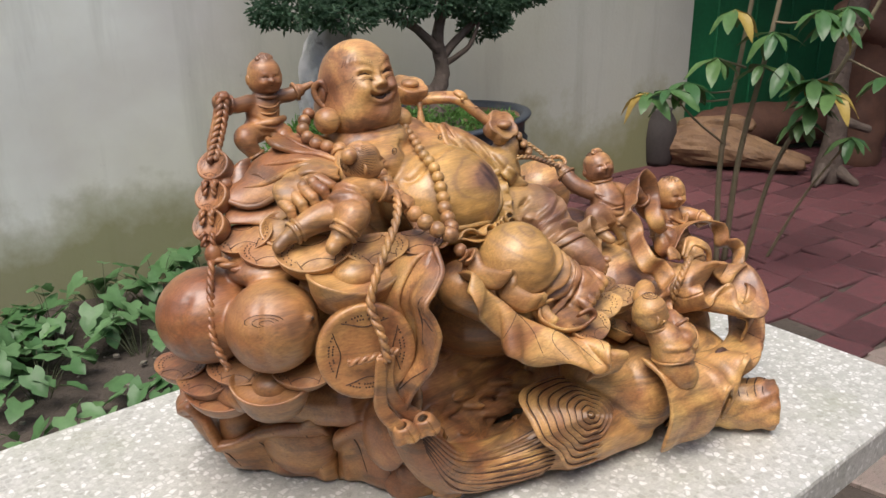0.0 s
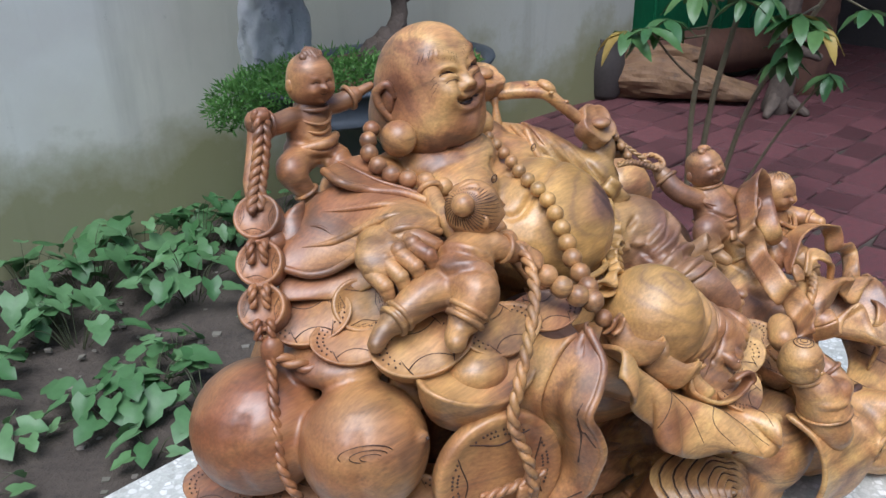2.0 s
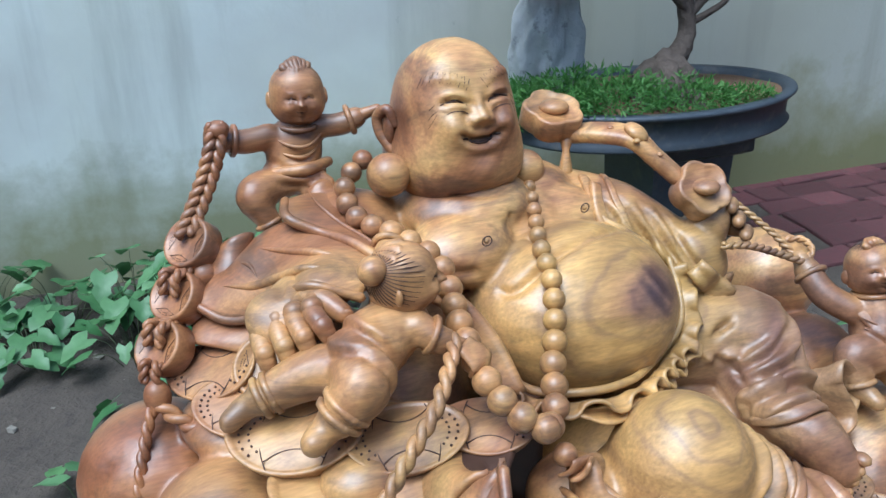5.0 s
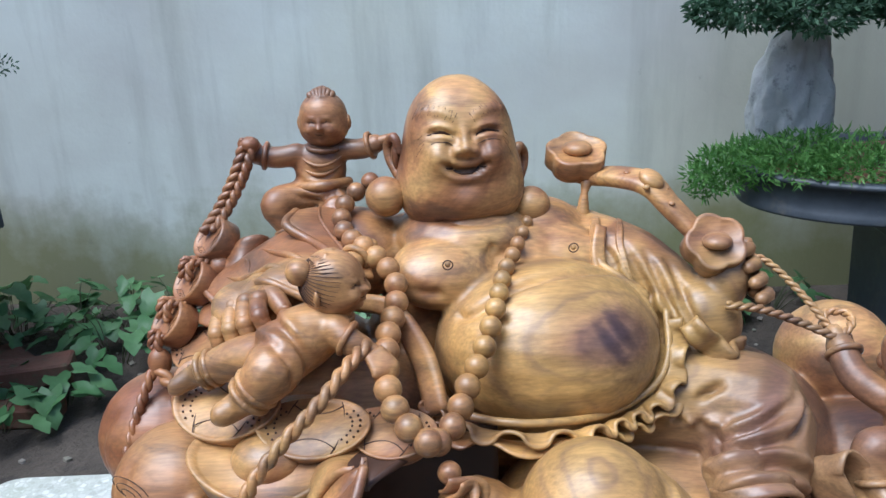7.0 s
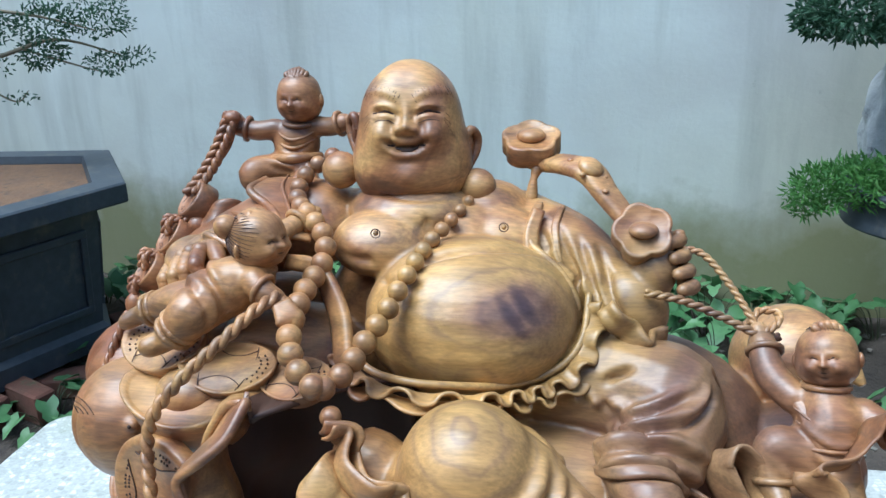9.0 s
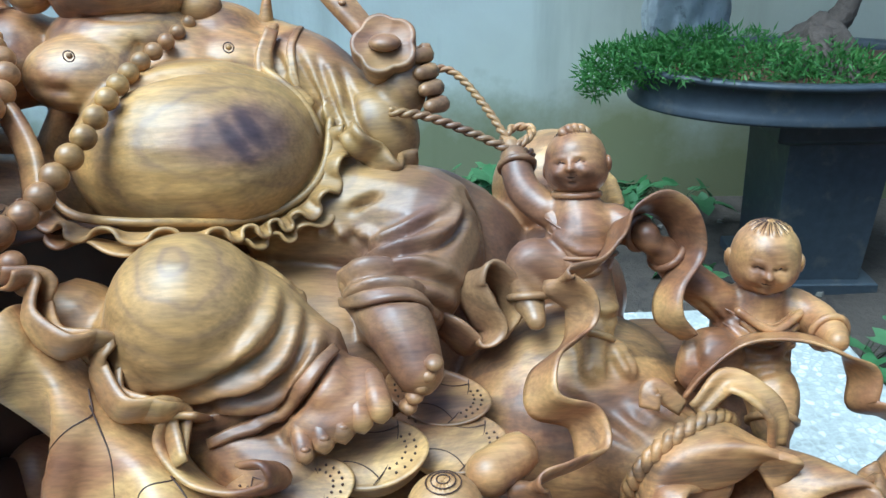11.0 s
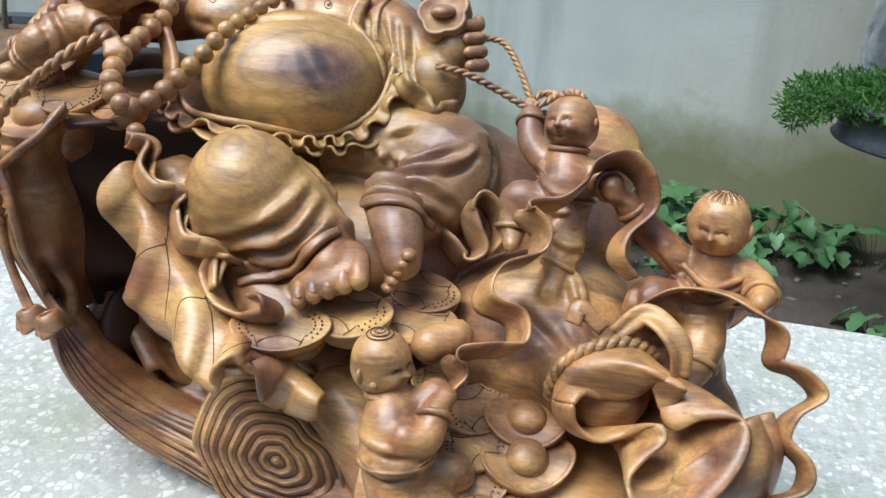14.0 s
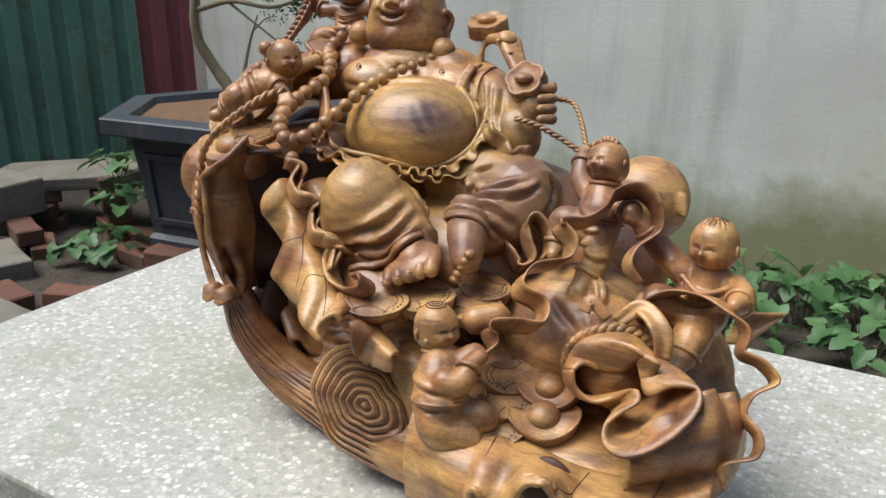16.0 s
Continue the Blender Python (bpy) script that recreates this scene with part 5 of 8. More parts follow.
# -- big hanging coin with cord --
disc((-0.168, 0.122, 0.250), 0.052, (-0.43, 0.88, 0.10), 0.010, rim=0.002)
rope([(-0.192, 0.124, 0.246), (-0.172, 0.136, 0.250), (-0.145, 0.144, 0.252)], 0.004)
for dx in (-0.004, 0.006):
    band([(-0.160 + dx, 0.142, 0.250), (-0.162 + dx, 0.140, 0.215), (-0.155 + dx * 2, 0.138, 0.185), (-0.135 + dx * 3, 0.146, 0.158)], [(-0.4, 0.9, 0.1)] * 4, [0.012, 0.013, 0.015, 0.016], 0.005)
for c in ((-0.142, 0.150, 0.150), (-0.118, 0.156, 0.152)):
    lathe_frill(np.array(c) + (-0.006, 0, 0.016), c, 0.006, 0.014, 3, 0.002, 0.004)

# -- upright cupped leaf behind the coin: open towards the front, its inner shade coloured black --
RIM_H = (0.150, 0.186, 0.197, 0.234, 0.272, 0.304, 0.334, 0.357)
RIM_A = (-0.134, -0.133, -0.130, -0.121, -0.117, -0.128, -0.100, -0.084)
RIM_F = (0.134, 0.142, 0.150, 0.170, 0.178, 0.168, 0.172, 0.142)
G = np.zeros((64, 40, 3))
for j in range(40):
    q = j / 39
    h = 0.150 + 0.204 * q
    shut = max(0.0, (q - 0.74) / 0.26) ** 2
    ra, rf = float(np.interp(h, RIM_H, RIM_A)), float(np.interp(h, RIM_H, RIM_F))
    wall = [(ra, rf), (ra - 0.004 + 0.004 * math.sin(h * 110), rf - 0.018), (-0.115 + 0.005 * math.sin(h * 75 + 1), 0.136), (-0.119 + 0.004 * math.sin(h * 60), 0.104), (-0.106 + 0.008 * math.sin(h * 90 + 2), 0.070), (-0.078, 0.036), (-0.036, 0.022), (0.004, 0.030)]
    row = spline([(a_ * (1 - shut) - 0.086 * shut, f_ * (1 - shut) + 0.136 * shut, h - 0.022 * shut * min(i_, 4) / 4 - 0.060 * (1 - q) ** 2 * min(1, max(0, i_ - 3) / 2) + 0.003 * math.sin(h * 70 + i_)) for i_, (a_, f_) in enumerate(wall)], 10)
    k_ = np.linspace(0, len(row) - 1, 64)
    G[:, j] = np.stack([np.interp(k_, np.arange(len(row)), row[:, m_]) for m_ in range(3)], 1)
sheet(G[:29], 0.0060)
# back of the cup in the dark tone, for the shade inside
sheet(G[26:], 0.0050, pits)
sheet(G[20:48] + (-0.0070, -0.0030, 0), 0.0060)
limb([G[0, j_] for j_ in range(2, 40, 3)], [0.0036] * 3, to=crisp, seg=8, n=4)
for q0, q1, w0, w1 in ((0.55, 0.93, 0.10, 0.03), (0.80, 0.93, 0.02, 0.10), (0.62, 0.72, 0.02, 0.09), (0.25, 0.45, 0.10, 0.03)):
    line = [G[int(63 * (w0 + (w1 - w0) * u_)), int(39 * (q0 + (q1 - q0) * u_ + 0.02 * math.sin(u_ * 5)))] + (-0.0034, -0.0010, 0) for u_ in np.linspace(0, 1, 6)]
    pits.append(tube_geo(line, [0.0009, 0.0006], 5, 4))

# -- leaf draped under the near knee --
HANG = [(-0.052, 0.150, 0.290), (-0.046, 0.161, 0.267), (-0.013, 0.168, 0.226), (-0.016, 0.186, 0.213), (0.006, 0.203, 0.200), (0.040, 0.217, 0.196), (0.058, 0.236, 0.188), (0.078, 0.246, 0.186), (0.090, 0.240, 0.202), (0.100, 0.224, 0.204), (0.100, 0.219, 0.173), (0.103, 0.204, 0.140), (0.124, 0.204, 0.150), (0.146, 0.214, 0.150)]
SEAT = spline([(-0.036, 0.118, 0.300), (-0.012, 0.132, 0.276), (0.022, 0.146, 0.240), (0.060, 0.164, 0.208), (0.098, 0.178, 0.186), (0.128, 0.194, 0.176), (0.150, 0.206, 0.166)], 12)
SEAT = SEAT[np.linspace(0, len(SEAT) - 1, len(HANG)).astype(int)]
MIDL = [0.45 * np.array(h_) + 0.55 * q_ + (0.002, 0.012, 0.010) for h_, q_ in zip(HANG, SEAT)]
MIDL[1:-1] = [0.25 * MIDL[i_ - 1] + 0.5 * MIDL[i_] + 0.25 * MIDL[i_ + 1] for i_ in range(1, len(MIDL) - 1)]
loft([SEAT, [0.5 * q_ + 0.5 * m_ + (0, 0.003, 0.004) for q_, m_ in zip(SEAT, MIDL)], MIDL, HANG], 0.0048, sub=10, ripple=0.0065, ripples=5.5,
     veins=[[(0.24, 0.25), (0.26, 0.45), (0.22, 0.7), (0.20, 0.9)], [(0.25, 0.4), (0.31, 0.6), (0.33, 0.9)], [(0.45, 0.2), (0.43, 0.5), (0.38, 0.75), (0.40, 0.95)], [(0.43, 0.45), (0.50, 0.65), (0.53, 0.92)], [(0.65, 0.2), (0.64, 0.5), (0.60, 0.9)]])
limb([(-0.02, 0.10, 0.275), (0.04, 0.12, 0.235), (0.11, 0.165, 0.195)], [0.03, 0.03, 0.03])

# -- base: broad leaf foot, roots and log --
FOOT_S = (-0.085, -0.060, -0.049, -0.030, -0.014, 0.005, 0.024, 0.052, 0.090, 0.115, 0.127, 0.134, 0.139, 0.146, 0.154, 0.183, 0.218, 0.250, 0.280)
FOOT_H = (0.112, 0.110, 0.107, 0.121, 0.099, 0.070, 0.072, 0.085, 0.101, 0.108, 0.121, 0.104, 0.060, 0.066, 0.094, 0.118, 0.132, 0.120, 0.095)
FOOT_O = (-0.055, -0.010, 0.022, 0.034, 0.031, 0.040, 0.034, 0.026, 0.032, 0.034, 0.038, 0.022, -0.008, 0.008, 0.032, 0.037, 0.032, 0.020, 0.010)
G = np.zeros((150, 20, 3))
for i in range(150):
    s_ = -0.085 + 0.365 * i / 149
    H_, O_ = float(np.interp(s_, FOOT_S, FOOT_H)), float(np.interp(s_, FOOT_S, FOOT_O))
    fo = 0.006 * math.sin(s_ * 70 + 0.5)
    O_ += 0.010
    in_ = 0.045 * min(1.0, max(0.0, (0.030 - s_) / 0.09)) + 0.010 * math.sin(s_ * 45) ** 2
    prof = spline([(min(O_, 0.0) - in_, 0.0), (O_ * 0.45 + fo * 0.5 - in_, 0.014), (O_ * 0.55 + fo - in_ * 0.6, 0.42 * H_), (O_ * 0.70 + fo * 0.8 - in_ * 0.2, 0.74 * H_), (O_ + 0.004, 0.95 * H_), (O_ + 0.004, H_), (O_ - 0.007, H_ - 0.001), (O_ - 0.018, H_ - 0.018), (O_ - 0.045, H_ - 0.034)], 6)
    k_ = np.linspace(0, len(prof) - 1, 20)
    o_, h_ = np.interp(k_, np.arange(len(prof)), prof[:, 0]), np.interp(k_, np.arange(len(prof)), prof[:, 1])
    G[i, :, 0] = -0.212 + 0.616 * s_ - 0.788 * o_
    G[i, :, 1] = -0.122 + 0.788 * s_ + 0.616 * o_
    G[i, :, 2] = h_
sheet(G, 0.007)
for s_ in (18, 36, 52, 66, 80, 104, 116, 128):
    pits.append(tube_geo([G[s_ + m_, 10 - m_] + (-0.0030, 0.0025, 0) for m_ in range(0, 9, 2)], [0.0004, 0.0009, 0.0004], 5, 3))
ball((-0.150, -0.060, 0.070), (0.050, 0.065, 0.065))
limb([(-0.248, -0.155, 0.098), (-0.256, -0.140, 0.104)], [0.020, 0.016])
limb([(-0.17, -0.14, 0.04), (-0.11, -0.06, 0.035), (-0.05, 0.03, 0.03)], [0.035, 0.035, 0.03])
limb([(-0.128, 0.128, 0.150), (-0.104, 0.132, 0.105), (-0.060, 0.122, 0.055), (0.000, 0.128, 0.036), (0.060, 0.150, 0.040)], [0.020, 0.026, 0.030, 0.030, 0.034])
limb([(0.050, 0.140, 0.042), (0.100, 0.160, 0.052), (0.150, 0.176, 0.046), (0.215, 0.200, 0.030)], [0.032, 0.050, 0.044, 0.024])
ball((0.102, 0.158, 0.066), (0.054, 0.038, 0.050), (-10, 0, 25))
limb([(0.19, 0.10, 0.03), (0.25, 0.13, 0.03), (0.33, 0.15, 0.03)], [0.05, 0.06, 0.06])
# rough hollow behind the roots
gouge = np.random.default_rng(41)
for _ in range(150):
    x_ = gouge.uniform(-0.09, 0.20)
    u_ = gouge.uniform(0, 1)
    f_ = 0.028 + 0.10 * u_ ** 1.6 + gouge.uniform(-0.006, 0.006) + 0.10 * max(0.0, x_)
    h_ = 0.19 * (1 - u_) ** 1.3 + 0.020 + gouge.uniform(-0.006, 0.006)
    e_ = gouge.uniform(0.006, 0.013)
    ball((x_, f_, h_), (e_ * gouge.uniform(2.0, 4.5), e_ * 0.7, e_ * 0.55), (gouge.uniform(-15, 15), gouge.uniform(-10, 30), gouge.uniform(-20, 40)), seg=10, rings=8)
ball((0.05, 0.02, 0.08), (0.15, 0.055, 0.08))
# dark balls among these line the hollow, its shade put into their colour
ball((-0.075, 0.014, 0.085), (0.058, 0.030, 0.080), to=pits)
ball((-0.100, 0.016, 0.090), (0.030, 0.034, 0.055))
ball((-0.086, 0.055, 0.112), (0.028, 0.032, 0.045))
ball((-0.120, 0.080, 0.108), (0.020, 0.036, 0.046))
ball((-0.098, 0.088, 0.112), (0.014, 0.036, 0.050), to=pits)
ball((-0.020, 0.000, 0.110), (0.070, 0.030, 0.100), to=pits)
ball((-0.200, -0.115, 0.110), (0.036, 0.036, 0.050))
ball((-0.215, -0.095, 0.085), (0.024, 0.024, 0.040))
ball((0.300, -0.010, 0.215), (0.060, 0.050, 0.055))
ball((-0.02, 0.075, 0.040), (0.08, 0.035, 0.040))
limb([(-0.08, 0.06, 0.02), (0.02, 0.09, 0.015), (0.14, 0.13, 0.02)], [0.03, 0.035, 0.04])
limb([(0.14, 0.155, 0.13), (0.17, 0.175, 0.11), (0.21, 0.20, 0.08)], [0.030, 0.030, 0.035])
# bulging whorl at the root's end: deep wavy rings round one eye
WC, WN = np.array((0.106, 0.206, 0.097)), unit((0.10, 0.84, 0.54))
WE = unit(np.array((1.0, 0.06, -0.16)) - WN * (np.array((1.0, 0.06, -0.16)) @ WN))
WS = np.cross(WN, WE)


def whorl(r, t, sink=0.0):
    """A point of the whorl at ring radius r and angle t, with its rings raised."""
    k = r * (1 + 0.10 * math.sin(2 * t + 0.6) + 0.06 * math.sin(3 * t + 40 * r) + 0.03 * math.sin(7 * t))
    u, w = k * 1.28 * math.cos(t), k * 0.98 * math.sin(t)
    up = 0.0024 * math.sin(2 * math.pi * r / 0.0074 + 0.6) - sink
    return WC + WE * u + WS * w + WN * (up - u * u / 0.28 - w * w / 0.095)


WV, WF = [], []
for i in range(64):
    for j in range(96):
        WV.append(whorl(0.0004 + 0.062 * i / 63, 2 * math.pi * j / 96))
for i in range(63):
    for j in range(96):
        WF.append((i * 96 + j, (i + 1) * 96 + j, (i + 1) * 96 + (j + 1) % 96, i * 96 + (j + 1) % 96))
crisp.append((np.array(WV), WF))
# dark tubes along the ring grooves paint their shade
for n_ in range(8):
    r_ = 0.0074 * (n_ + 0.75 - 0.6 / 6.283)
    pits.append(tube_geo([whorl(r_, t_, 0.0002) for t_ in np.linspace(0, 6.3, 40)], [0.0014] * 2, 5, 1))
# sawn log that sticks out under the leaves
LOG0, LOG1 = np.array((0.285, 0.195, 0.040)), np.array((0.390, 0.298, 0.038))
LB = basis(LOG1 - LOG0)
V, F = [], []
for i in range(26):
    c_ = LOG0 + (LOG1 - LOG0) * min(1.0, i / 23)
    for j in range(48):
        q = 2 * math.pi * j / 48
        r_ = 0.034 * (1 + 0.06 * math.sin(2 * q + 0.6) + 0.05 * math.sin(3 * q + i * 0.10)) + 0.0016 * math.sin(9 * q + 3.5 * math.sin(i * 0.30)) + 0.0012 * math.sin(i * 1.4 + 5 * math.sin(q))
        r_ *= (1.0, 0.93, 0.0)[max(0, i - 23)]
        V.append(c_ + LB[:, 0] * r_ * math.cos(q) * 0.95 + LB[:, 2] * r_ * math.sin(q))
for i in range(25):
    for j in range(48):
        F.append((i * 48 + j, i * 48 + (j + 1) % 48, (i + 1) * 48 + (j + 1) % 48, (i + 1) * 48 + j))
crisp.append((np.array(V), F))
# dark lines round the log, painted like shaded grooves
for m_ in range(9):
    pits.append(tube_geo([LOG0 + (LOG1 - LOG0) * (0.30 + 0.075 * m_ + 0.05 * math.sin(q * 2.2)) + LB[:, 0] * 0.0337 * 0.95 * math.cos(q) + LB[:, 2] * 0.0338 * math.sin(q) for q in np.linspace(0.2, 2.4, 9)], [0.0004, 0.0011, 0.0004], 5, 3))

# -- far fruit behind the children --
ball((0.312, -0.078, 0.278), 0.050)
limb([(0.352, -0.060, 0.285), (0.362, -0.050, 0.275)], [0.012, 0.005])

# -- sack --
ball((0.296, 0.078, 0.152), (0.096, 0.082, 0.092), (0, 0, 0))
ball((0.36, 0.06, 0.13), (0.09, 0.08, 0.09))
limb([(0.330, 0.130, 0.175), (0.350, 0.160, 0.182)], [0.045, 0.036])
NECK = np.array((0.348, 0.160, 0.186))
NB = basis((0.38, 0.86, -0.25))
rope([NECK + 0.040 * (NB[:, 0] * math.cos(q) + NB[:, 2] * math.sin(q)) for q in np.linspace(0, 2 * math.pi, 17)], 0.0055, 0.016)
MOUTH = spline([(0.330, 0.210, 0.196), (0.334, 0.212, 0.181), (0.350, 0.212, 0.171), (0.369, 0.208, 0.177), (0.387, 0.214, 0.193), (0.392, 0.222, 0.187), (0.379, 0.234, 0.178), (0.371, 0.245, 0.169), (0.376, 0.258, 0.160), (0.393, 0.268, 0.160), (0.412, 0.264, 0.168), (0.430, 0.248, 0.180), (0.442, 0.228, 0.195), (0.438, 0.214, 0.206), (0.415, 0.211, 0.201), (0.399, 0.210, 0.188), (0.391, 0.202, 0.188), (0.397, 0.198, 0.201), (0.402, 0.200, 0.215), (0.386, 0.192, 0.212), (0.371, 0.190, 0.197), (0.354, 0.190, 0.191), (0.338, 0.200, 0.200), (0.330, 0.210, 0.196)], 7)
off_ = MOUTH - MOUTH.mean(0)
area_ = float(np.sum((off_[:-1] @ NB[:, 0]) * (off_[1:] @ NB[:, 2]) - (off_[1:] @ NB[:, 0]) * (off_[:-1] @ NB[:, 2])))
start_ = math.atan2(off_[0] @ NB[:, 2], off_[0] @ NB[:, 0])
turn_ = start_ + np.linspace(0, 2 * math.pi, len(MOUTH)) * (1 if area_ > 0 else -1)
G = np.zeros((len(MOUTH), 16, 3))
for i in range(len(MOUTH)):
    rad_ = NB[:, 0] * math.cos(turn_[i]) + NB[:, 2] * math.sin(turn_[i])
    n0 = NECK + rad_ * 0.033 - NB[:, 1] * 0.004
    n1 = NECK + rad_ * 0.040 + NB[:, 1] * 0.012
    m0 = n1 * 0.48 + MOUTH[i] * 0.52 + rad_ * 0.004
    row = spline([n0, n1, m0, MOUTH[i]], 8)
    k_ = np.linspace(0, len(row) - 1, 16)
    G[i] = np.stack([np.interp(k_, np.arange(len(row)), row[:, c_]) for c_ in range(3)], 1)
sheet(G, 0.0050)
band([NECK + (0.004, 0.0, 0.040), NECK + (0.024, -0.004, 0.056), NECK + (0.046, 0.010, 0.044), NECK + (0.050, 0.014, 0.020)], [(0.3, 0.6, 0.7)] * 4, [0.010, 0.016, 0.018, 0.012], 0.005, cup=0.004)
band([NECK + (-0.004, 0.0, 0.042), NECK + (-0.022, -0.002, 0.056), NECK + (-0.026, 0.004, 0.046)], [(-0.3, 0.6, 0.7)] * 3, [0.010, 0.014, 0.012], 0.005)

# -- low leaves at the front end --
LOWA = np.linspace(0.188, 0.460, 34)
LOW = [[(0.185, 0.215, 0.150), (0.235, 0.220, 0.130), (0.290, 0.222, 0.120), (0.345, 0.225, 0.110), (0.400, 0.215, 0.110), (0.455, 0.180, 0.120)],
       [(0.190, 0.250, 0.130), (0.240, 0.262, 0.118), (0.290, 0.268, 0.112), (0.345, 0.268, 0.105), (0.405, 0.255, 0.108), (0.460, 0.215, 0.125)],
       [(0.200, 0.265, 0.085), (0.240, 0.282, 0.088), (0.280, 0.288, 0.085), (0.335, 0.282, 0.098), (0.400, 0.266, 0.105), (0.462, 0.232, 0.125)],
       [(0.215, 0.255, 0.030), (0.245, 0.276, 0.034), (0.280, 0.278, 0.044), (0.325, 0.262, 0.064), (0.385, 0.246, 0.076), (0.440, 0.226, 0.100)]]
LOW = [spline(r_, 10) for r_ in LOW]
LOW = [np.stack([LOWA, np.interp(LOWA, r_[:, 0], r_[:, 1]), np.interp(LOWA, r_[:, 0], r_[:, 2])], 1) for r_ in LOW]
for i_, a_ in enumerate(LOWA):
    small, large = math.exp(-((a_ - 0.274) / 0.0105) ** 4), math.exp(-((a_ - 0.326) / 0.021) ** 4)
    LOW[1][i_] += np.array((0, 0.004, 0.018)) * large + np.array((0, 0.002, 0.004)) * small
    LOW[2][i_] += np.array((0, -0.002, 0.030)) * large + np.array((0, 0.0, 0.018)) * small
    tip_ = LOW[2][i_] + (0, 0.007, -0.002)
    open_ = max(small, large)
    LOW[3][i_] = LOW[3][i_] * (1 - open_) + tip_ * open_
loft([[tuple(p_) for p_ in r_] for r_ in LOW], 0.006, sub=6, ripple=0.003, ripples=3.4,
     veins=[[(0.62, 0.05), (0.60, 0.3), (0.63, 0.5)], [(0.60, 0.3), (0.56, 0.5)], [(0.61, 0.45), (0.70, 0.6), (0.74, 0.85)], [(0.30, 0.1), (0.31, 0.3)], [(0.85, 0.1), (0.84, 0.5), (0.88, 0.9)]])
# dark ball behind the large arch, coloured as the shade under the leaf
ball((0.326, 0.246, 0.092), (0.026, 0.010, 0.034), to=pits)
loft([[(0.385, 0.235, 0.150), (0.415, 0.225, 0.180), (0.440, 0.205, 0.200), (0.460, 0.175, 0.190)],
      [(0.395, 0.245, 0.140), (0.425, 0.240, 0.168), (0.455, 0.215, 0.180), (0.472, 0.185, 0.165)],
      [(0.390, 0.240, 0.110), (0.425, 0.235, 0.130), (0.455, 0.212, 0.135), (0.470, 0.190, 0.130)]][::-1], 0.005, sub=10, ripple=0.007, ripples=2.6)
loft([[(0.440, 0.030, 0.206), (0.456, 0.022, 0.204), (0.470, 0.010, 0.202), (0.482, 0.001, 0.200)],
      [(0.436, 0.022, 0.190), (0.452, 0.014, 0.190), (0.467, 0.006, 0.193), (0.4815, 0.0005, 0.199)],
      [(0.430, 0.030, 0.166), (0.450, 0.026, 0.172), (0.466, 0.014, 0.184), (0.481, 0.0015, 0.198)]], 0.0040, sub=8)
ball((0.40, 0.09, 0.09), (0.07, 0.09, 0.08))
ball((0.33, 0.17, 0.070), (0.10, 0.08, 0.055))
ball((0.225, 0.19, 0.080), (0.060, 0.05, 0.060))

# -- ingots before the sack --
ingot((0.150, 0.160, 0.212), (0.085, 0.055, 0.034), 20, (-14, 0), egg=False)
ingot((0.110, 0.190, 0.208), (0.075, 0.045, 0.028), -15, (-18, 0), egg=False)
ingot((0.200, 0.118, 0.216), (0.070, 0.045, 0.030), 25, (-12, 6), egg=False)
ingot((0.205, 0.150, 0.206), (0.075, 0.048, 0.032), 30, (-14, 0), egg=False)
ingot((0.228, 0.150, 0.156), (0.060, 0.040, 0.030), -40, (-22, 0), egg=False)
ingot((0.2575, 0.174, 0.152), (0.066, 0.044, 0.034), -46, (-20, 0), egg=False)
ingot((0.2960, 0.173, 0.147), (0.064, 0.050, 0.034), -8, (-16, 0), marks=False)
ingot((0.2620, 0.203, 0.140), (0.056, 0.040, 0.032), -46, (-18, 0), egg=False)
ingot((0.3000, 0.198, 0.130), (0.070, 0.052, 0.036), -22, (-18, 0), marks=False)
ingot((0.2620, 0.228, 0.124), (0.062, 0.042, 0.030), -30, (-20, 0), egg=False)
ball((0.25, 0.15, 0.095), (0.07, 0.06, 0.045))
limb([(0.222, 0.188, 0.212), (0.242, 0.176, 0.216)], [0.014, 0.013], to=crisp)

# -- child with the cord --
head((0.300, 0.044, 0.344), (0.0205, 0.0215, 0.0230), (-0.40, 0.85, 0.28), (-0.15, -0.2, 1), tuft=(0.95, 0.1, 0.34, 0.06))
limb([(0.300, 0.052, 0.318), (0.302, 0.060, 0.300), (0.300, 0.068, 0.276)], [0.017, 0.024, 0.022])
limbs([([(0.282, 0.048, 0.312), (0.268, 0.030, 0.322), (0.264, 0.012, 0.338)], [0.012, 0.012, 0.011]),
       ([(0.265, 0.010, 0.340), (0.262, 0.004, 0.346)], [0.008, 0.007]),
       ([(0.322, 0.060, 0.310), (0.334, 0.074, 0.306), (0.338, 0.086, 0.310)], [0.012, 0.011, 0.009]),
       ([(0.290, 0.072, 0.278), (0.268, 0.070, 0.288), (0.262, 0.072, 0.280)], [0.016, 0.015, 0.014]),
       ([(0.262, 0.072, 0.280), (0.264, 0.084, 0.262)], [0.013, 0.011]),
       ([(0.265, 0.088, 0.262), (0.266, 0.100, 0.258)], [0.009, 0.007]),
       ([(0.306, 0.076, 0.272), (0.308, 0.092, 0.256), (0.302, 0.104, 0.242)], [0.016, 0.014, 0.012]),
       ([(0.302, 0.106, 0.240), (0.299, 0.122, 0.231)], [0.009, 0.0085]),
       ([(0.318, 0.108, 0.238), (0.324, 0.120, 0.230)], [0.008, 0.007])])
band([(0.280, 0.052, 0.318), (0.292, 0.078, 0.300), (0.306, 0.086, 0.282), (0.300, 0.094, 0.268)], [(-0.2, 0.9, 0.3)] * 4, [0.010, 0.014, 0.020, 0.020], 0.005)

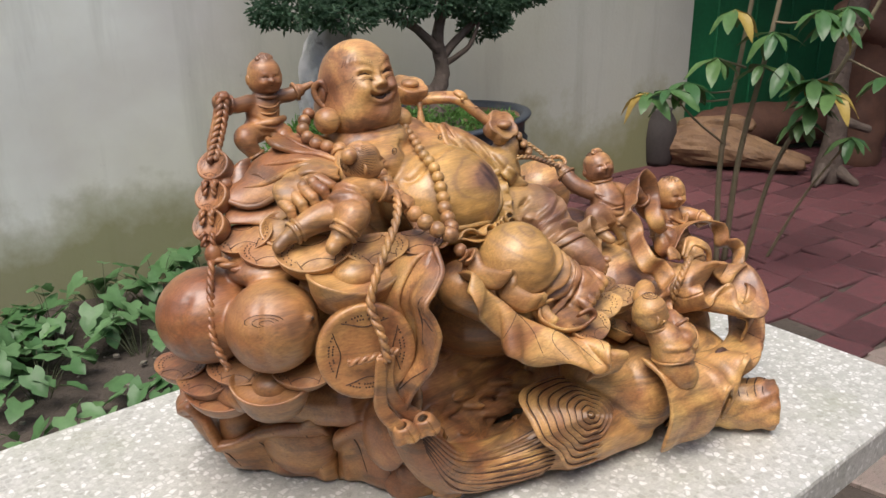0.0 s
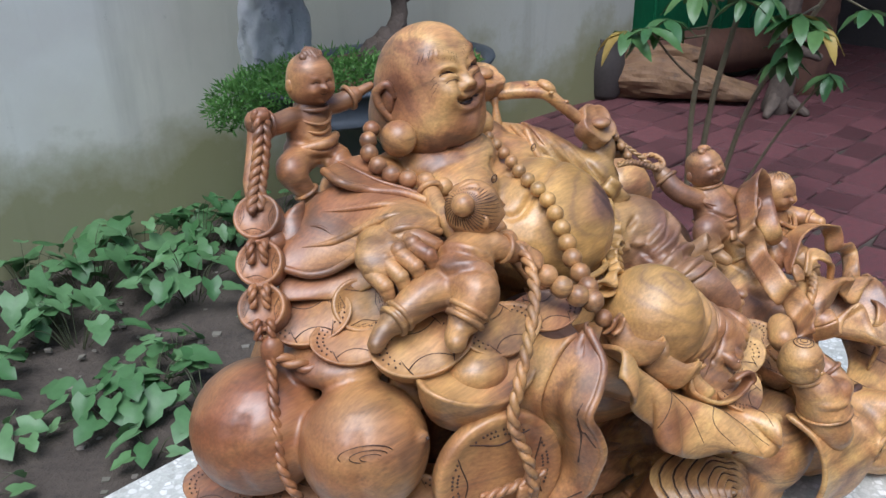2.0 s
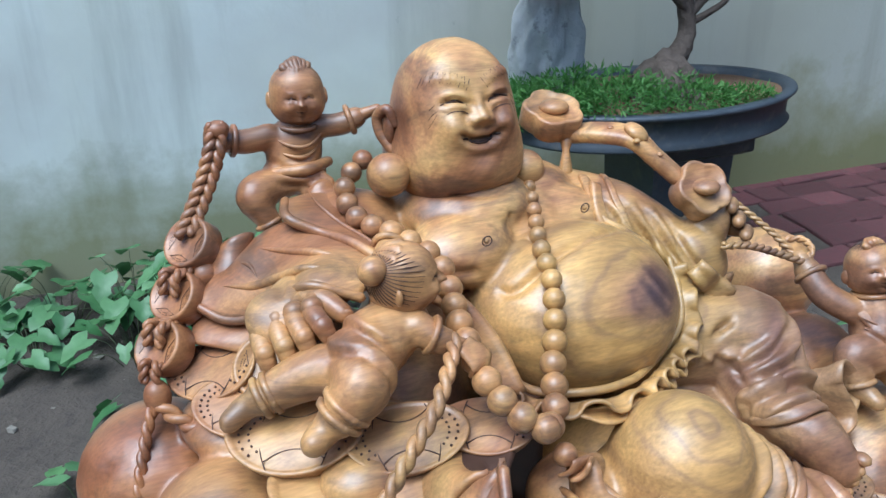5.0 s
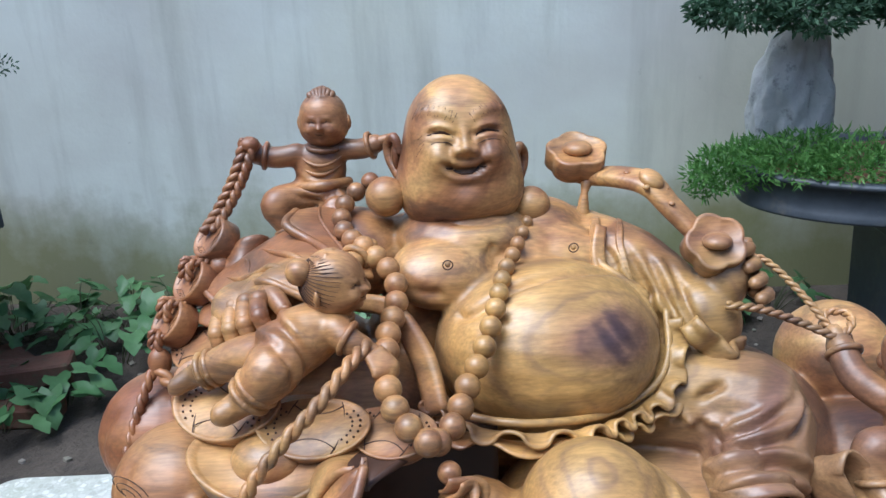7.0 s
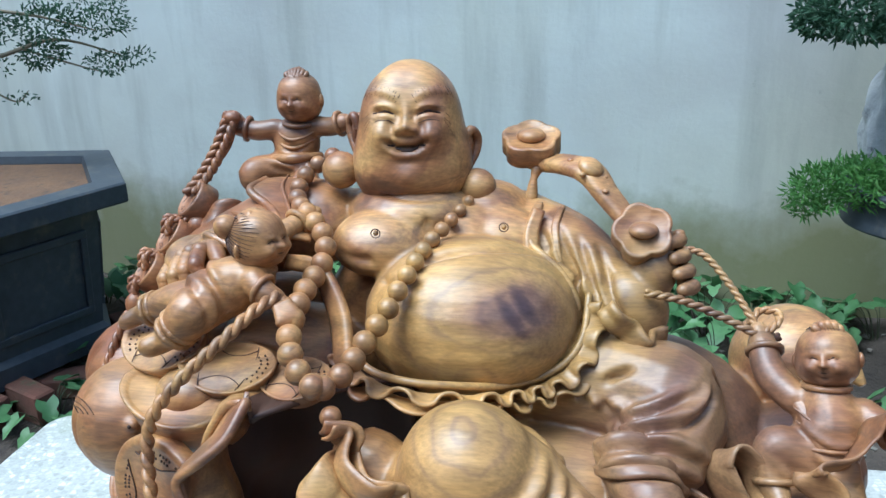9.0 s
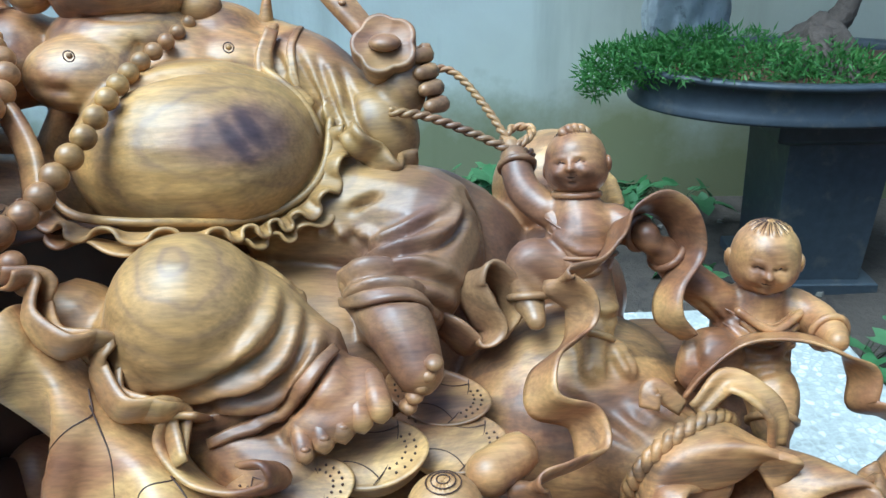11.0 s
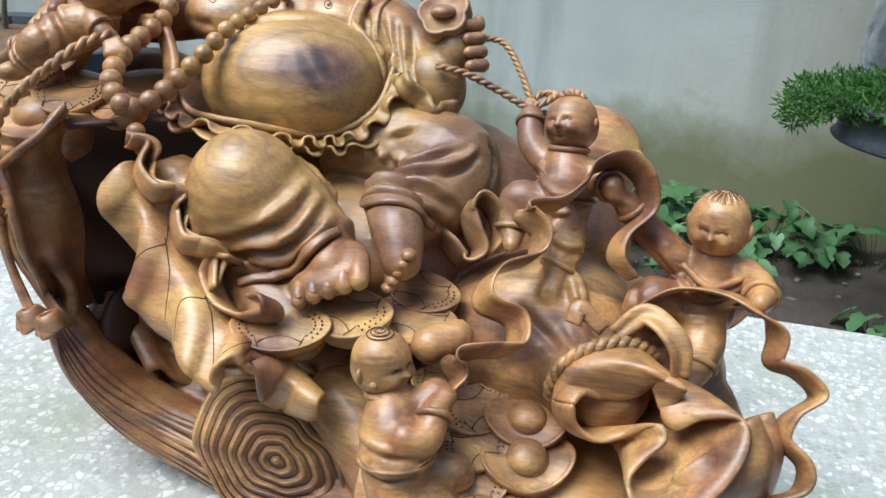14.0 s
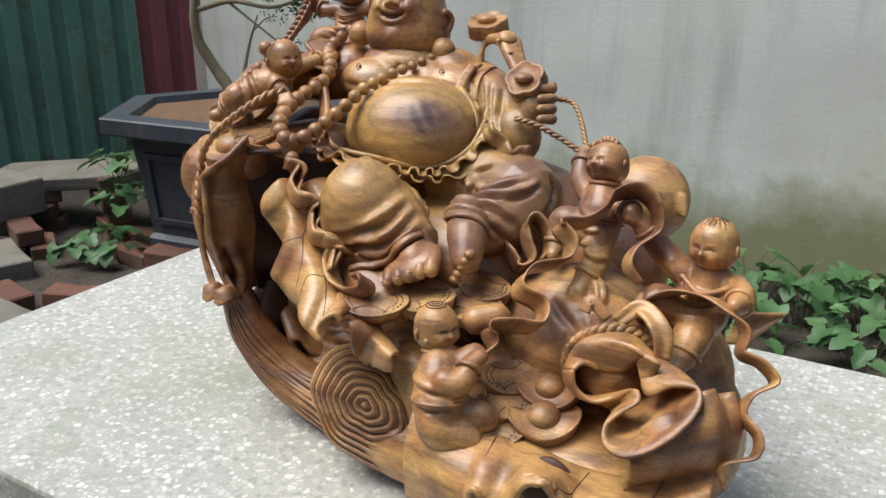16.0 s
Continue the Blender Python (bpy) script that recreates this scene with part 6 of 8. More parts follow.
# -- child at the end --
head((0.418, 0.088, 0.290), (0.0220, 0.0230, 0.0250), (-0.30, 0.95, 0.0), tuft=(0.99, -0.1, 0.75, 0.03))
limb([(0.418, 0.088, 0.262), (0.416, 0.088, 0.244), (0.412, 0.100, 0.222)], [0.018, 0.027, 0.027])
limbs([([(0.394, 0.086, 0.256), (0.368, 0.080, 0.276), (0.350, 0.082, 0.296)], [0.014, 0.013, 0.011]),
       ([(0.348, 0.083, 0.298), (0.338, 0.088, 0.306)], [0.008, 0.008]),
       ([(0.440, 0.092, 0.254), (0.450, 0.108, 0.252), (0.450, 0.128, 0.252)], [0.014, 0.013, 0.011]),
       ([(0.450, 0.130, 0.252), (0.448, 0.138, 0.254)], [0.009, 0.0075]),
       ([(0.395, 0.104, 0.226), (0.376, 0.116, 0.236), (0.370, 0.118, 0.224)], [0.018, 0.018, 0.016]),
       ([(0.414, 0.112, 0.222), (0.414, 0.134, 0.212), (0.410, 0.148, 0.200)], [0.019, 0.018, 0.014]),
       ([(0.410, 0.148, 0.200), (0.406, 0.166, 0.188)], [0.010, 0.009])])
for k_ in range(3):
    limb([(0.396 + 0.004 * k_, 0.108, 0.262 - 0.008 * k_), (0.416, 0.118, 0.252 - 0.009 * k_), (0.438, 0.108, 0.258 - 0.008 * k_)], [0.003] * 3, to=crisp, seg=7)

# -- child at the front --
head((0.196, 0.216, 0.211), (0.0210, 0.0215, 0.0235), (0.88, 0.42, 0.05), tuft=(0.99, -0.05, 0.40, 0.02))
limb([(0.204, 0.222, 0.188), (0.210, 0.236, 0.172), (0.216, 0.244, 0.150)], [0.016, 0.024, 0.026])
limbs([([(0.222, 0.252, 0.178), (0.236, 0.248, 0.176), (0.240, 0.230, 0.188)], [0.012, 0.012, 0.010]),
       ([(0.240, 0.228, 0.189), (0.244, 0.218, 0.193)], [0.0085, 0.008]),
       ([(0.222, 0.222, 0.184), (0.236, 0.212, 0.192)], [0.011, 0.010]),
       ([(0.214, 0.246, 0.146), (0.222, 0.254, 0.128), (0.246, 0.246, 0.120)], [0.024, 0.021, 0.016]),
       ([(0.224, 0.238, 0.140), (0.250, 0.234, 0.142), (0.258, 0.230, 0.136)], [0.016, 0.014, 0.012])])
ball((0.197, 0.2375, 0.205), (0.003, 0.002, 0.003), to=crisp, seg=8, rings=6)

# -- fluttering bands --
ribbon([(0.234, 0.226, 0.182), (0.248, 0.204, 0.196), (0.244, 0.200, 0.212), (0.262, 0.196, 0.218), (0.284, 0.182, 0.216), (0.282, 0.168, 0.232), (0.258, 0.168, 0.244), (0.262, 0.150, 0.258), (0.286, 0.126, 0.262), (0.290, 0.116, 0.280), (0.276, 0.112, 0.294), (0.300, 0.104, 0.298), (0.314, 0.094, 0.308), (0.324, 0.088, 0.324), (0.344, 0.084, 0.330), (0.360, 0.086, 0.318), (0.364, 0.092, 0.296), (0.348, 0.108, 0.280), (0.346, 0.118, 0.266), (0.360, 0.120, 0.252)],
       [(0.62, 0.30, 0.72)] * 11 + [(0.35, 0.55, 0.75)] * 5 + [(0.55, 0.60, 0.55)] * 4,
       [0.012, 0.022, 0.026, 0.028, 0.028, 0.026, 0.026, 0.026, 0.024, 0.024, 0.024, 0.024, 0.024, 0.026, 0.028, 0.028, 0.026, 0.024, 0.022, 0.014], 0.0028, n=9, curl=0.0015)
ribbon([(0.352, 0.142, 0.222), (0.368, 0.134, 0.236), (0.394, 0.128, 0.252), (0.424, 0.134, 0.256), (0.446, 0.146, 0.252), (0.460, 0.152, 0.238), (0.460, 0.158, 0.220), (0.478, 0.164, 0.216), (0.490, 0.168, 0.204), (0.474, 0.178, 0.192), (0.470, 0.184, 0.176), (0.486, 0.194, 0.164), (0.484, 0.200, 0.148), (0.462, 0.208, 0.138), (0.468, 0.214, 0.120)],
       [(-0.35, 0.85, 0.35)] * 5 + [(0.45, 0.65, 0.60)] * 10,
       [0.006, 0.020, 0.028, 0.028, 0.024, 0.022, 0.022, 0.022, 0.020, 0.020, 0.020, 0.018, 0.018, 0.016, 0.004], 0.0028, n=9, curl=0.0015)

# -- hair --
hair((-0.104, 0.040, 0.424), (0.0205, 0.0215, 0.0230), (0.28, 0.84, 0.0), (-0.84, 0.28, 0.48), [(0, 6.13, 40)], 0.36, 1.42, 0.00036)
hair((0.418, 0.088, 0.290), (0.0220, 0.0230, 0.0250), (-0.30, 0.95, 0.0), (0, 0, 1), [(-1.2, 1.2, 17), (1.3, 5.0, 26)], 0.12, 0.62, 0.00026)
hair((0.300, 0.044, 0.344), (0.0205, 0.0215, 0.0230), (-0.40, 0.85, 0.28), (-0.15, -0.2, 1), [(0, 6.0, 34)], 0.10, 0.62, 0.00026)
for t_ in (0.16, 0.30, 0.44):
    B_ = basis((0.88, 0.42, 0.05))
    pits.append(tube_geo([np.array((0.196, 0.216, 0.211)) + B_ @ (np.array((math.sin(t_) * math.cos(q), math.sin(t_) * math.sin(q), math.cos(t_))) * np.array((0.0210, 0.0215, 0.0235)) * 1.045) for q in np.linspace(0, 6.2, 17)], [0.00042] * 2, 5, 1))
for k_ in range(7):
    q = (k_ - 3) / 3
    limb([(-0.117 + 0.006 * q, -0.120 - 0.004 * abs(q), 0.519 - 0.002 * q * q), (-0.117 + 0.009 * q, -0.127, 0.5235 - 0.003 * q * q), (-0.116 + 0.005 * q, -0.133, 0.5255 - 0.004 * q * q)], [0.0024, 0.0030, 0.0014], to=crisp, seg=8)
for k_ in range(5):
    q = (k_ - 2) / 2
    limb([(0.300 + 0.007 * q, 0.044, 0.366 - 0.002 * q * q), (0.298 + 0.008 * q, 0.042, 0.3685 - 0.003 * q * q), (0.300 + 0.004 * q, 0.036, 0.368)], [0.0026, 0.0032, 0.0014], to=crisp, seg=8)

# -- collars, cuffs and sashes of the small figures --
def ring(p, axis, r, t=0.0024, squash=1.0):
    B_ = basis(axis)
    crisp.append(tube_geo([np.array(p) + r * (B_[:, 0] * math.cos(q) + B_[:, 2] * squash * math.sin(q)) for q in np.linspace(0, 2 * math.pi, 19)], [t] * 2, 6, 1))


for p, ax, r, t in (((-0.119, -0.129, 0.477), (0.05, 0.05, 1), 0.0135, 0.0022), ((-0.125, -0.128, 0.447), (0, 0, 1), 0.0240, 0.0016), ((-0.167, -0.128, 0.472), (1, 0, -0.2), 0.0100, 0.0024), ((-0.080, -0.124, 0.477), (1, 0.2, 0.3), 0.0098, 0.0024), ((-0.152, -0.103, 0.415), (-0.4, -0.3, 1), 0.0095, 0.0022),
                    ((-0.108, 0.044, 0.404), (0.2, -0.1, 1), 0.0150, 0.0024), ((-0.096, 0.064, 0.395), (0.8, 0.3, -0.4), 0.0105, 0.0024),
                    ((0.300, 0.050, 0.325), (0, -0.3, 1), 0.0150, 0.0024), ((0.301, 0.064, 0.288), (0, -0.3, 1), 0.0240, 0.0016), ((0.2655, 0.016, 0.334), (0, -0.8, 0.6), 0.0118, 0.0026), ((0.335, 0.080, 0.308), (0.4, 0.8, 0.2), 0.0105, 0.0024), ((0.2635, 0.081, 0.266), (0, 0.5, -0.8), 0.0122, 0.0026), ((0.303, 0.101, 0.245), (-0.3, 0.6, -0.7), 0.0128, 0.0026),
                    ((0.418, 0.088, 0.268), (0, 0, 1), 0.0180, 0.0028), ((0.414, 0.094, 0.230), (0, -0.3, 1), 0.0280, 0.0017), ((0.354, 0.082, 0.293), (-0.6, 0.1, 0.7), 0.0118, 0.0026), ((0.450, 0.124, 0.252), (0, 1, 0), 0.0118, 0.0026), ((0.411, 0.145, 0.202), (-0.2, 0.7, -0.6), 0.0145, 0.0028),
                    ((0.203, 0.221, 0.191), (-0.1, -0.2, 1), 0.0160, 0.0026), ((0.215, 0.243, 0.154), (-0.1, -0.2, 1), 0.0262, 0.0017), ((0.239, 0.234, 0.186), (0, -0.8, 0.6), 0.0112, 0.0026), ((0.255, 0.232, 0.138), (1, 0, 0), 0.0130, 0.0028)):
    ring(p, ax, r, t)
for base, top, wide in (((-0.123, -0.114, 0.452), (-0.120, -0.113, 0.470), 0.020), ((0.302, 0.082, 0.292), (0.298, 0.072, 0.312), 0.022), ((0.412, 0.116, 0.236), (0.416, 0.110, 0.258), 0.024), ((0.222, 0.262, 0.160), (0.214, 0.252, 0.180), 0.020), ((-0.128, 0.070, 0.380), (-0.112, 0.062, 0.398), 0.016)):
    for k_ in range(3):
        q = k_ / 2.4
        c = np.array(base) * (1 - q) + np.array(top) * q
        limb([c + (-wide, -0.012, 0.005), c + (-wide * 0.5, -0.002, 0.0), c + (0, 0.0015, -0.002), c + (wide * 0.5, -0.002, 0.0), c + (wide, -0.012, 0.005)], [0.0005, 0.0013, 0.0016, 0.0013, 0.0005], to=crisp, seg=7)

# -- fuse the soft forms, then carve folds and grain into the skin --
VOX = 0.0023
V, F = join(soft)
tmp = new("skin", mesh_from("skin", V * (1, -1, 1), F, WOOD))
rm = tmp.modifiers.new("fuse", "REMESH")
rm.mode, rm.voxel_size, rm.use_smooth_shade = "VOXEL", VOX, True
sm = tmp.modifiers.new("ease", "SMOOTH")
sm.factor, sm.iterations = 0.5, 5
bpy.context.view_layer.update()
skin = bpy.data.meshes.new_from_object(tmp.evaluated_get(bpy.context.evaluated_depsgraph_get()))
bpy.data.objects.remove(tmp)
nv = len(skin.vertices)
P = np.empty(nv * 3)
skin.vertices.foreach_get("co", P)
P = P.reshape(-1, 3)
tree = BVHTree.FromPolygons([Vector(p) for p in P], [tuple(p.vertices) for p in skin.polygons])
NRM = np.empty(nv * 3)
skin.vertices.foreach_get("normal", NRM)
NRM = NRM.reshape(-1, 3)
push = np.zeros(nv)


def carve(pts, width, depth, taper=True):
    """Press a groove (depth below 0) or raise a fold along a line on the skin."""
    C = spline(pts, 8) * (1, -1, 1)
    S_ = np.array([tree.find_nearest(Vector(p))[0] for p in C])
    lo, hi = S_.min(0) - width * 2.6, S_.max(0) + width * 2.6
    idx = np.where(np.all((P > lo) & (P < hi), 1))[0]
    if len(idx) == 0:
        return
    best = np.full(len(idx), 1e9)
    amt = np.zeros(len(idx))
    for i in range(len(S_) - 1):
        a, b = S_[i], S_[i + 1]
        ab = b - a
        t = np.clip(((P[idx] - a) @ ab) / (ab @ ab + 1e-12), 0, 1)
        d = np.linalg.norm(P[idx] - (a + t[:, None] * ab), axis=1)
        q = (i + t) / (len(S_) - 1)
        k = np.sin(np.clip(q, 0.02, 0.98) * math.pi) ** 0.5 if taper else np.ones(len(idx))
        m = d < best
        best[m], amt[m] = d[m], k[m]
    push[idx] += depth * amt * np.exp(-(best / width) ** 2)


def on_skin(pts, n=8):
    C = spline(pts, n) * (1, -1, 1)
    hits = [tree.find_nearest(Vector(p)) for p in C]
    Q = np.array([h[0] for h in hits]) * (1, -1, 1)
    W = np.array([h[1] for h in hits]) * (1, -1, 1)
    for _ in range(3):
        Q[1:-1] = (Q[:-2] + 2 * Q[1:-1] + Q[2:]) / 4
        W[1:-1] = (W[:-2] + 2 * W[1:-1] + W[2:]) / 4
    return Q, W


def ridge(pts, r=0.004, sink=0.35):
    """A rounded cloth fold lying on the skin, tapering out at both ends."""
    Q, W = on_skin(pts)
    u = np.linspace(0, 1, len(Q))
    rad = r * np.clip(np.sin(u * math.pi), 0.06, 1) ** 0.6
    crisp.append(tube_geo(Q - W * (rad * sink)[:, None], list(rad), 9, 1))


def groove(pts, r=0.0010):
    """A fine dark line on the skin, the shade of a cut put in colour."""
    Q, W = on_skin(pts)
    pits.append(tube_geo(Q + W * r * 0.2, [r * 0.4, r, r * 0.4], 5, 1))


def hem(pts, width, thick=0.005, lift=0.001, wave=0.0, waves=0.0):
    """A cloth edge laid on the skin."""
    Q, W = on_skin(pts)
    band(Q + W * lift, W, [width * 0.6, width, width, width * 0.6], thick, n=1, wave=wave, waves=waves, curl=0.4)


KNEE, KNEE2 = np.array((0.055, 0.118, 0.290)), np.array((0.195, 0.030, 0.310))


def drape(pts, middle, w=0.0050, d=0.0060):
    """A soft fold with a groove on its outer side."""
    carve(pts, w, d)
    carve([np.array(p) + unit(np.array(p) - middle) * w * 1.9 for p in pts], w * 0.75, -d * 0.9)


for line in carve_later:
    carve(line, 0.0030, -0.0025)
# sleeve, left
hem([(0.098, -0.078, 0.420), (0.094, -0.050, 0.408), (0.100, -0.028, 0.385), (0.122, -0.006, 0.350)], 0.011, 0.006)
hem([(0.118, -0.080, 0.415), (0.112, -0.052, 0.402), (0.118, -0.034, 0.380)], 0.006, 0.004)
carve([(0.120, -0.042, 0.396), (0.130, -0.028, 0.376), (0.130, -0.020, 0.362)], 0.0030, -0.008)
# chest crease and belly line
carve([(-0.060, -0.005, 0.395), (-0.02, 0.02, 0.392), (0.02, 0.01, 0.395), (0.06, 0.0, 0.397), (0.10, -0.02, 0.392)], 0.004, -0.006)
carve([(0.01, -0.03, 0.42), (0.018, -0.01, 0.405)], 0.003, -0.004)
carve([(-0.040, -0.06, 0.432), (-0.005, -0.045, 0.428), (0.03, -0.055, 0.426)], 0.003, -0.003)
# near leg: crescents below the knee, and the hem over the instep
drape([(0.030, 0.150, 0.262), (0.065, 0.150, 0.275), (0.083, 0.148, 0.278), (0.098, 0.141, 0.287), (0.105, 0.123, 0.300)], KNEE, 0.0060, 0.0060)
drape([(0.034, 0.156, 0.246), (0.063, 0.150, 0.259), (0.088, 0.152, 0.263), (0.107, 0.144, 0.272), (0.116, 0.126, 0.290)], KNEE, 0.0055, 0.0070)
drape([(0.050, 0.160, 0.234), (0.077, 0.158, 0.247), (0.099, 0.156, 0.250), (0.120, 0.150, 0.264), (0.128, 0.132, 0.278)], KNEE, 0.0055, 0.0070)
hem([(0.066, 0.164, 0.228), (0.094, 0.163, 0.240), (0.110, 0.160, 0.250), (0.125, 0.157, 0.263), (0.138, 0.138, 0.271)], 0.010, 0.006)
drape([(0.012, 0.132, 0.288), (0.022, 0.148, 0.276), (0.030, 0.156, 0.262), (0.040, 0.160, 0.246)], KNEE, 0.0045, 0.0050)
# far leg
for line, w_, d_ in (([(0.138, 0.100, 0.279), (0.156, 0.104, 0.292), (0.179, 0.106, 0.294), (0.199, 0.094, 0.280), (0.214, 0.080, 0.262)], 0.0050, 0.0070),
                     ([(0.140, 0.078, 0.284), (0.158, 0.086, 0.298), (0.180, 0.083, 0.300), (0.204, 0.080, 0.290), (0.218, 0.074, 0.278)], 0.0048, 0.0065),
                     ([(0.144, 0.058, 0.294), (0.167, 0.070, 0.302), (0.190, 0.070, 0.306), (0.208, 0.060, 0.308)], 0.0045, 0.0060),
                     ([(0.145, 0.048, 0.300), (0.164, 0.058, 0.306), (0.186, 0.058, 0.313), (0.208, 0.046, 0.318)], 0.0040, 0.0050),
                     ([(0.199, 0.070, 0.303), (0.211, 0.062, 0.308), (0.220, 0.052, 0.312), (0.226, 0.038, 0.318)], 0.0042, 0.0060)):
    drape(line, KNEE2 + (0, -0.04, 0.03), w_, d_)
hem([(0.140, 0.092, 0.276), (0.160, 0.108, 0.284), (0.186, 0.110, 0.280), (0.203, 0.096, 0.264)], 0.010, 0.005)
carve([(0.150, 0.037, 0.315), (0.158, 0.036, 0.321), (0.168, 0.034, 0.325)], 0.0032, -0.009)
carve([(0.238, 0.02, 0.318), (0.245, 0.022, 0.302), (0.236, 0.042, 0.286)], 0.0032, -0.009)
# cloth between the knees
for k_ in range(5):
    drape([(0.080 + 0.014 * k_, 0.078 - 0.006 * k_, 0.306), (0.096 + 0.011 * k_, 0.088 - 0.004 * k_, 0.292), (0.112 + 0.006 * k_, 0.104 - 0.006 * k_, 0.276)], np.array((0.05, 0.09, 0.29)), 0.0040, 0.0055)
# left sleeve
for k_ in range(4):
    drape([(0.090 + 0.016 * k_, -0.052 + 0.004 * k_, 0.410 - 0.006 * k_), (0.098 + 0.016 * k_, -0.034 + 0.004 * k_, 0.390 - 0.006 * k_), (0.112 + 0.014 * k_, -0.016 + 0.004 * k_, 0.368 - 0.005 * k_), (0.132 + 0.009 * k_, -0.006 + 0.003 * k_, 0.346)], np.array((0.0, -0.05, 0.36)), 0.0042, 0.0055)
# clothes of the children
for mid_, lines_ in (((0.418, 0.085, 0.262), [[(0.396, 0.104, 0.250), (0.414, 0.116, 0.244), (0.434, 0.110, 0.250)], [(0.394, 0.106, 0.240), (0.412, 0.120, 0.234), (0.436, 0.112, 0.240)], [(0.390, 0.108, 0.230), (0.408, 0.124, 0.226), (0.430, 0.118, 0.228)], [(0.380, 0.084, 0.268), (0.388, 0.094, 0.258), (0.396, 0.100, 0.246)]]),
                     ((0.300, 0.050, 0.318), [[(0.284, 0.066, 0.304), (0.300, 0.078, 0.296), (0.318, 0.074, 0.300)], [(0.282, 0.072, 0.292), (0.300, 0.084, 0.284), (0.320, 0.078, 0.288)], [(0.296, 0.092, 0.268), (0.308, 0.098, 0.262), (0.318, 0.092, 0.262)], [(0.264, 0.082, 0.282), (0.272, 0.086, 0.274), (0.282, 0.086, 0.274)]]),
                     ((0.200, 0.218, 0.192), [[(0.196, 0.238, 0.172), (0.212, 0.256, 0.170), (0.230, 0.254, 0.172)], [(0.196, 0.244, 0.158), (0.214, 0.264, 0.156), (0.234, 0.258, 0.160)]]),
                     ((-0.118, -0.13, 0.482), [[(-0.142, -0.116, 0.458), (-0.124, -0.112, 0.452), (-0.104, -0.116, 0.456)], [(-0.144, -0.112, 0.448), (-0.124, -0.108, 0.442), (-0.104, -0.112, 0.446)]]),
                     ((-0.106, 0.044, 0.404), [[(-0.136, 0.038, 0.392), (-0.128, 0.062, 0.400), (-0.116, 0.072, 0.386)], [(-0.148, 0.042, 0.384), (-0.140, 0.068, 0.392), (-0.128, 0.082, 0.374)]])):
    for line in lines_:
        drape(line, np.array(mid_), 0.0032, 0.0026)
# sack: cloth drawn up into the tie
for q in np.linspace(-1.2, 2.6, 9):
    rad_ = NB[:, 0] * math.cos(q) + NB[:, 2] * math.sin(q)
    carve([NECK + rad_ * 0.036 - NB[:, 1] * 0.012, NECK + rad_ * 0.052 - NB[:, 1] * 0.035, NECK + rad_ * 0.072 - NB[:, 1] * 0.060], 0.0050, -0.0050)
# peaches: clefts and tip
carve([(-0.290, -0.02, 0.31), (-0.305, -0.02, 0.27), (-0.295, -0.01, 0.22)], 0.006, -0.003)
carve([(-0.25, 0.055, 0.31), (-0.262, 0.07, 0.272), (-0.25, 0.07, 0.235)], 0.006, -0.003)
# roots: running and whorled grain
for k_ in range(11):
    q = -1 + k_ / 5
    w_ = 0.004 * math.sin(k_ * 2.1)
    line = [(-0.122, 0.158 - 0.01 * q, 0.140 + 0.020 * q), (-0.085, 0.160 - 0.012 * q * q, 0.085 + 0.026 * q + w_), (-0.040, 0.158 - 0.014 * q * q, 0.052 + 0.028 * q), (0.010, 0.165 - 0.016 * q * q, 0.042 + 0.030 * q + w_), (0.060, 0.188 - 0.018 * q * q, 0.048 + 0.036 * q)]
    ridge(line, 0.0042, 0.35)
    groove([(a_, f_, h_ + 0.0030) for a_, f_, h_ in line], 0.0019)
push = np.clip(push, -0.011, 0.010)
P = P + NRM * push[:, None]
P[:, 2] = np.maximum(P[:, 2], 0.0005)
skin_faces = [tuple(p.vertices) for p in skin.polygons]
bpy.data.meshes.remove(skin)

def mirrored(geo):
    V, F = join(geo)
    V = V * (1, -1, 1)
    V[:, 2] = np.maximum(V[:, 2], 0.0005)
    return V, [tuple(reversed(q)) for q in F]


SV, SF = join([(P, skin_faces), mirrored(crisp), mirrored(pits)])
statue_me = mesh_from("statue", SV, SF, WOOD)
statue_me.materials.append(PIT_SHADE)
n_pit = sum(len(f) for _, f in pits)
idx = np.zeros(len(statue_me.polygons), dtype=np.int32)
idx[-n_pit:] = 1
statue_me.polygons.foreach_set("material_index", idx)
statue_me.update()
statue = new("statue", statue_me)
statue.matrix_basis = pose(-0.0354, 1.0253, 0.6405, 0, 0, 45)
tagged(statue, "varnished golden-brown wood carving of laughing figures among ingots, leaves and roots", "statue")
# ---- unseen plain walls, added behind the camera to hold off side light ----
for nm, u0, u1, v0, v1 in (("wall_house", -4.6, 7.0, -2.9, -2.7), ("wall_east", 6.4, 6.6, -2.7, 3.3)):
    w = new(nm, bm_mesh(nm, box_bm(u0, u1, v0, v1, -0.1, 3.0, 0.004), CONCRETE))
    w.matrix_basis = pose(0, 0, GROUND, 0, 0, TURN_W)
    tagged(w, "plain grey rendered yard wall", "wall", kind="structure")

# ---- green gate beside the wall's end ----
gate = empty("sheet_gate", pose(*wall_xy(4.16, 3.22), GROUND, 0, 0, TURN_W), "dark green painted sheet-metal gate beside the wall", "gate")
part("panel", bm_mesh("panel", box_bm(0.06, 2.10, 0.0, 0.03, 0.06, 2.6, 0.003), GATE_GREEN), gate)
for x in (0.4, 0.8, 1.2, 1.6, 2.0):
    part("rib", bm_mesh("rib", box_bm(x - 0.012, x + 0.012, -0.018, -0.001, 0.06, 2.6, 0.003), GATE_GREEN), gate)
part("post", bm_mesh("post", box_bm(0.0, 0.05, -0.05, 0.02, 0.0, 2.7, 0.006), PALE_METAL), gate, "pale metal gate post")
